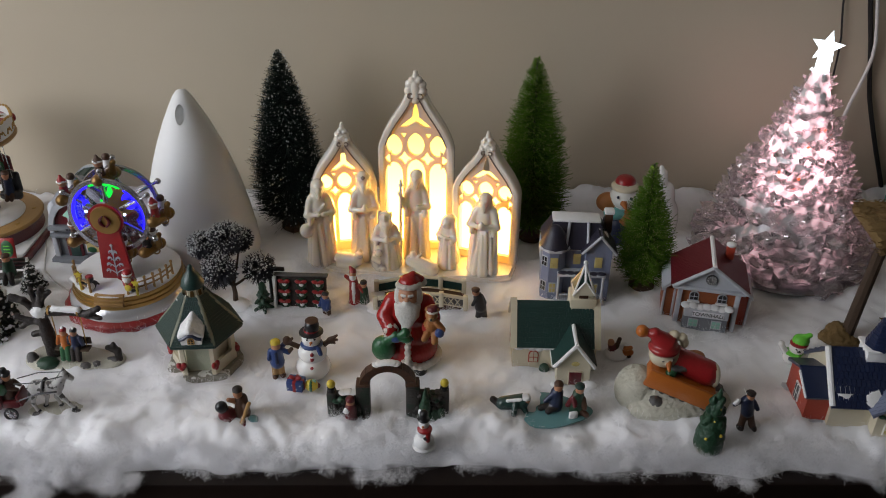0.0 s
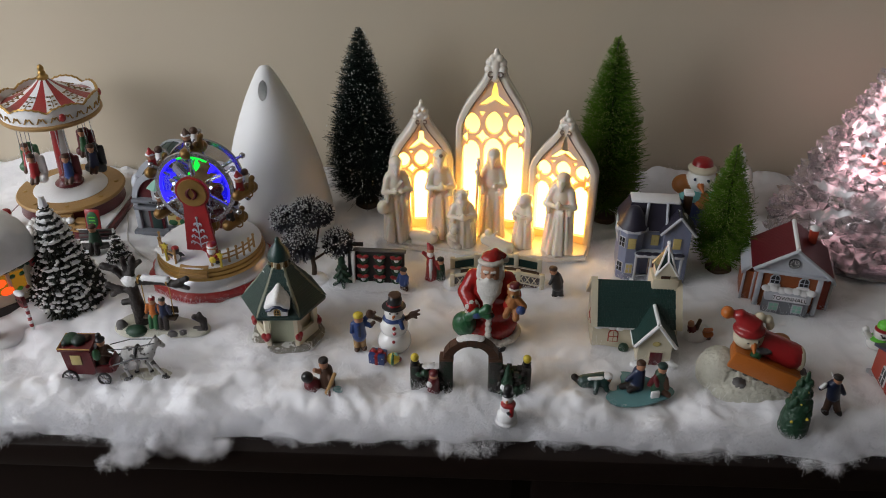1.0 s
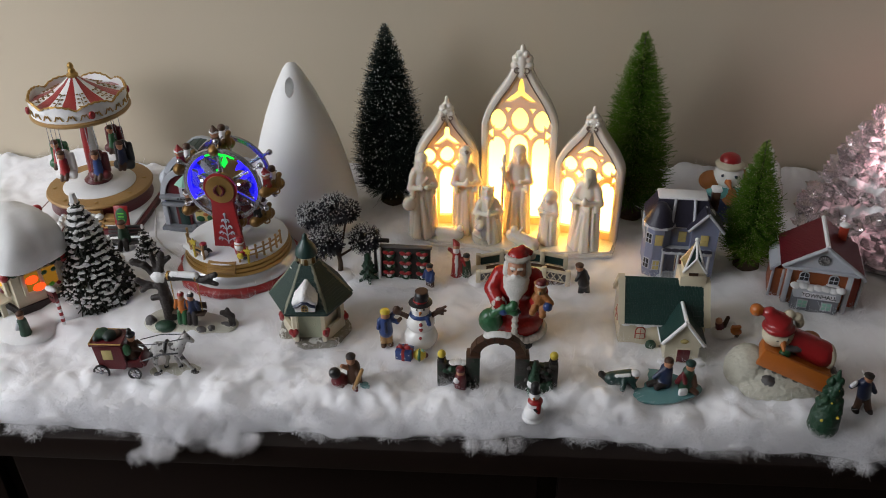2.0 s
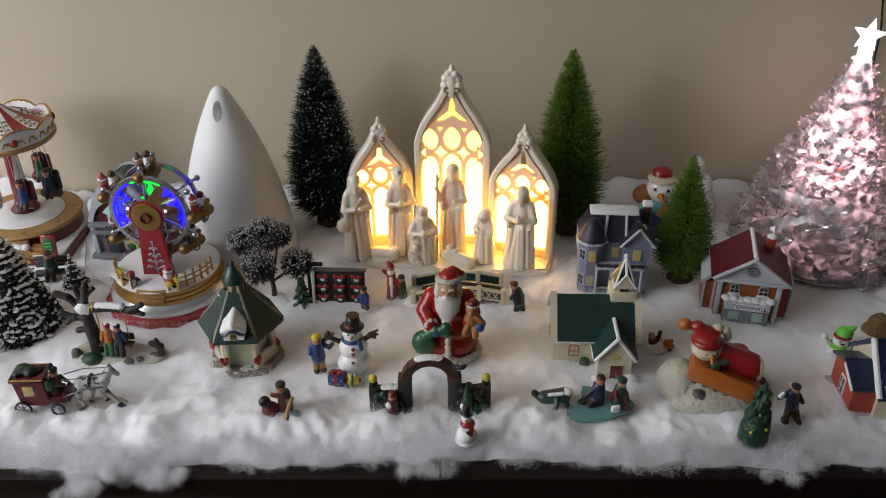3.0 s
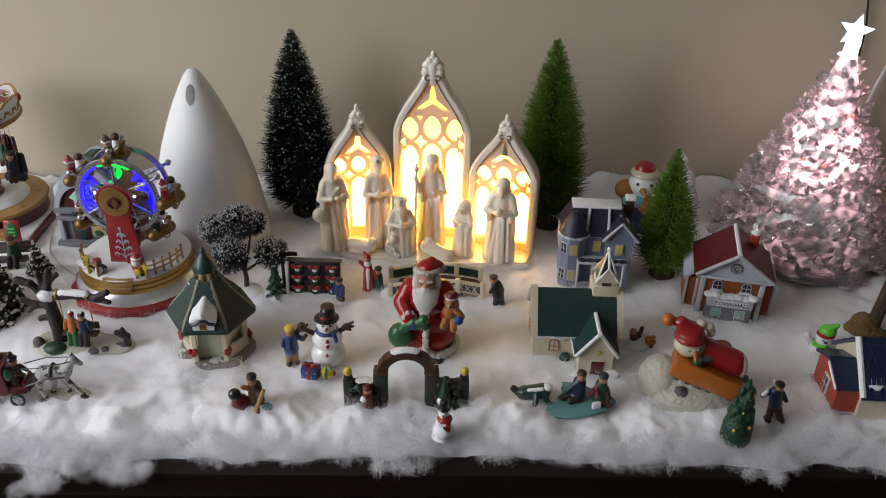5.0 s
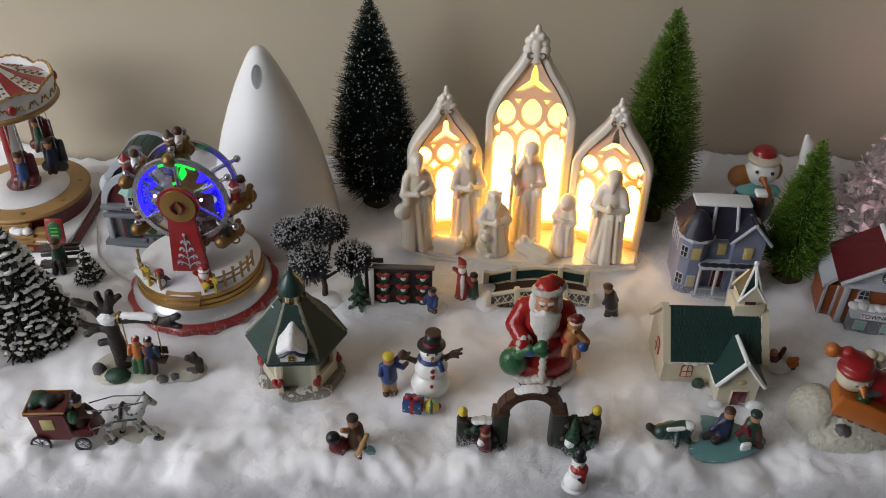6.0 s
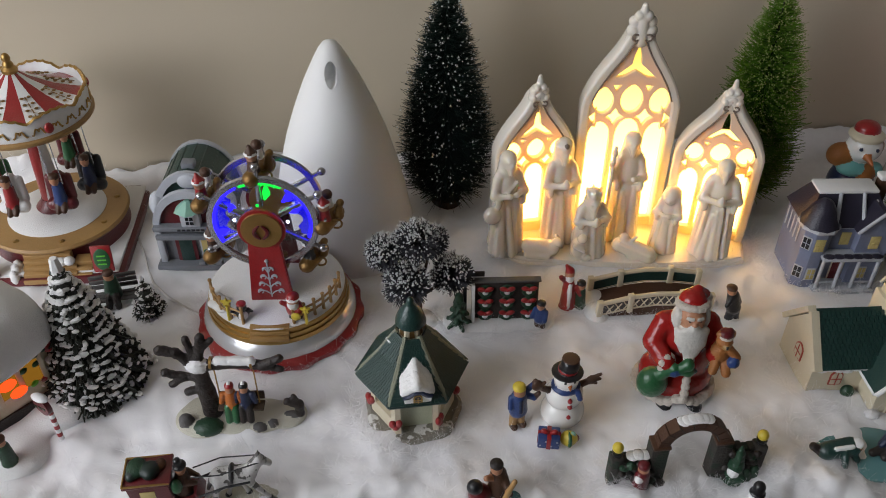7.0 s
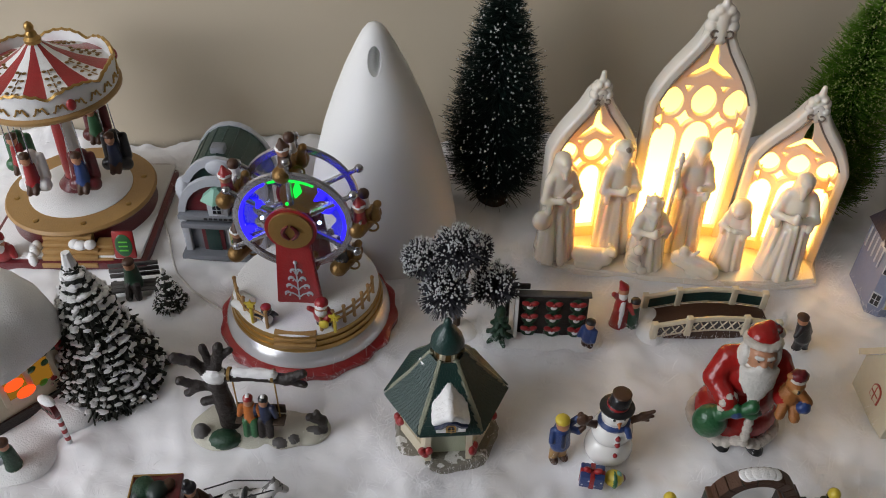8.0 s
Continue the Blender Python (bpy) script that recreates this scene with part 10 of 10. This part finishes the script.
figurine([C((0, 0, 0.0), (0, 0.002, 0.014), 0.0080, 0.0060, 0), E(0, 0, 0.021, 0.0046, None, None, 1), E(0, 0.001, 0.0245, 0.0050, 0.0050, 0.0030, 2), C((-0.003, -0.006, 0.002), (-0.004, -0.010, -0.008), 0.0034, 0.0030, 3), C((0.003, -0.006, 0.002), (0.004, -0.010, -0.008), 0.0034, 0.0030, 3)], [M_DKGREEN, M_SKIN, M_BROWN, M_BARK], pose(-0.520, 0.883, on(-0.520, 0.884, 0.001) + 0.016, 0, 0, 5), "small seated figure in dark green", 0.0008)
figurine([C((0, 0, 0.0), (0, 0, 0.012), 0.0052, 0.0042, 0), E(0, -0.001, 0.018, 0.0036, None, None, 1), E(0, 0, 0.021, 0.0040, 0.0040, 0.0026, 2), C((-0.004, 0, 0.012), (-0.007, -0.002, 0.007), 0.0022, 0.0018, 0)], [M_BLUE, M_SKIN, M_RED], place(-0.541, 0.868, 0, 0.001), "tiny figure in blue by the bench", 0.0008)

# small bearded figure by the carousel steps
pr = [C((-0.004, 0, 0.0), (-0.003, 0, 0.010), 0.0040, 0.0044, 2), C((0.004, 0, 0.0), (0.003, 0, 0.010), 0.0040, 0.0044, 2), E(0, 0, 0.016, 0.0095, 0.0085, 0.0105, 0), E(0, -0.003, 0.0290, 0.0058, None, None, 3), E(0, -0.006, 0.0260, 0.0056, 0.0042, 0.0062, 1), E(0, -0.001, 0.0345, 0.0062, 0.0062, 0.0050, 0), E(0, -0.002, 0.0320, 0.0068, 0.0068, 0.0018, 1), C((-0.008, 0, 0.021), (-0.014, -0.002, 0.030), 0.0032, 0.0028, 0), E(-0.015, -0.002, 0.033, 0.0030, None, None, 0), C((0.008, 0, 0.021), (0.011, -0.003, 0.014), 0.0032, 0.0028, 0)]
figurine(pr, [M_RED, M_SNOW, M_BLACK, M_SKIN], place(-0.648, 0.925, 0, 0.001), "small red coated bearded figure with a raised arm", 0.0008)

# small figure in front of the cottage
figurine([C((0, 0, 0.0), (0, 0, 0.018), 0.0060, 0.0046, 0), E(0, -0.001, 0.0245, 0.0036, None, None, 1), E(0, 0, 0.0275, 0.0042, 0.0042, 0.0026, 2), C((-0.004, -0.001, 0.017), (-0.006, -0.004, 0.010), 0.0022, 0.0020, 3), E(0, 0, 0.0, 0.007, 0.006, 0.002, 4)], [M_DKGREEN, M_SKIN, M_BROWN, M_LTGREY, M_ICE], pose(-0.561, 0.704, 0.009, 0, 0, 10), "small figure in a green coat", 0.0008)

# ---- stable with a straw roof ----
sb = thing("stable", 0.540, 0.800, on(0.540, 0.800, 0.002), 0, "rustic wooden stable with straw roof and candy cane", "stable")
bm = BM()
tube(bm, [(-0.090, -0.022, 0.0), (-0.085, -0.021, 0.06), (-0.078, -0.018, 0.122)], [0.0072, 0.0066, 0.0062], 8)
part("post", bm, M_WOOD, sb)
bm = BM()
tube(bm, [(0.082, -0.022, 0.0), (0.078, -0.02, 0.128)], [0.0068, 0.0058], 8)
part("post", bm, M_WOOD, sb)
for k in range(5):
    bm = BM()
    box(bm, 0.000 + 0.020 * k, 0.045, 0.062, 0.0185, 0.005, 0.124, 0.001)
    part("back_board", bm, M_WOOD, sb)
bm = BM()
box(bm, 0.012, 0.008, 0.128, 0.200, 0.078, 0.014, 0.005, rx=6)
rf = part("roof", bm, M_STRAW, sb, "rough straw roof")
rnd = random.Random(21)
verts, faces = [], []
for _ in range(2600):
    p = Vector((rnd.uniform(-0.090, 0.112), rnd.uniform(-0.032, 0.046), 0))
    p.z = 0.1355 + 0.105 * (p.y - 0.008) + rnd.uniform(-0.010, 0.001) * (1 if rnd.random() < 0.4 else 0)
    if rnd.random() < 0.35:
        p.y, p.z = -0.033 + rnd.uniform(-0.001, 0.002), 0.124 + rnd.uniform(-0.008, 0.007)
    a = rnd.uniform(0, 6.28)
    d = Vector((math.cos(a), 0.5 * math.sin(a), rnd.uniform(-0.25, 0.35))) * rnd.uniform(0.004, 0.010)
    s = d.orthogonal().normalized() * 0.0005
    n = len(verts)
    verts += [p - s, p + s, p + d + s, p + d - s]
    faces.append((n, n + 1, n + 2, n + 3))
me = bpy.data.meshes.new("straw")
me.from_pydata([tuple(v) for v in verts], [], faces)
me.materials.append(M_STRAW)
ob = tagged(new("loose_straw", me), "loose straw stalks", kind="stuff")
ob.parent = rf
figurine([E(-0.104, -0.026, 0.004, 0.018, 0.014, 0.008), E(-0.096, -0.032, 0.003, 0.018, 0.010, 0.006), E(-0.098, -0.018, 0.008, 0.013, 0.012, 0.009), E(0.02, 0.0, 0.000, 0.07, 0.03, 0.005)], [M_STRAW], pose(0, 0, 0), "straw heaped round the post", 0.0018, "straw", parent=sb, smooth=2, lumpy=0.002)
for k in range(12):
    u = k / 11
    bm = BM()
    p = (lambda w: (-0.052 + (0.010 * (1 - math.cos((w - 0.75) * 12.5)) if w > 0.75 else 0.0) + 0.003 * w, -0.038, 0.050 + 0.066 * min(w, 0.80) + (0.010 * math.sin((w - 0.75) * 12.5) if w > 0.75 else 0.0)))
    tube(bm, [p(u), p(u + 0.092)], 0.0036, 8)
    part("candy_stripe", bm, M_RED if k % 2 == 0 else M_DKRED, sb)
figurine([C((0, 0, 0), (0, 0, 0.05), 0.016, 0.010), E(0, 0, 0.062, 0.009)], [M_DKGREEN], pose(0.0, 0.012, 0.004), "dark robed figure", 0.0014, "robed_figure", parent=sb)
figurine([C((0, 0, 0.012), (0.030, 0, 0.012), 0.010, 0.010, 0), E(-0.012, 0, 0.020, 0.008, None, None, 0)], [M_BROWN], pose(0.03, 0.0, 0.004), "brown lying animal figure", 0.0014, "animal_figure", parent=sb)

# printed teal board and a folded white card against the wall
bm = BM()
box(bm, 0, 0, 0.10, 0.16, 0.004, 0.20, 0.001)
solo("print_board", bm, M_TEAL, pose(0.705, 1.075, on(0.705, 1.075, 0.002), -10, 8, 0), "teal and cream printed board leaning on the wall", "picture")
bm = BM()
slab(bm, (-0.050, 0.0, 0.0), (0.050, 0.012, 0.0), (0.020, 0.030, 0.112), (-0.030, 0.018, 0.112), 0.0012)
solo("folded_card", bm, M_CARD, pose(0.628, 1.000, on(0.628, 1.000, 0.002), 0, 0, 0), "plain white folded card standing", "card")

# white cord over the snow
bm = BM()
pts = [(-0.520, 0.985), (-0.508, 0.955), (-0.500, 0.930), (-0.490, 0.906), (-0.474, 0.888), (-0.455, 0.872), (-0.436, 0.858)]
tube(bm, [(a, b, ground_z(a, b) + 0.0006) for a, b in pts], 0.0011, 7)
solo("cord", bm, M_CABLE_W, pose(0, 0, 0), "thin white cord lying on the cotton snow", "cable")
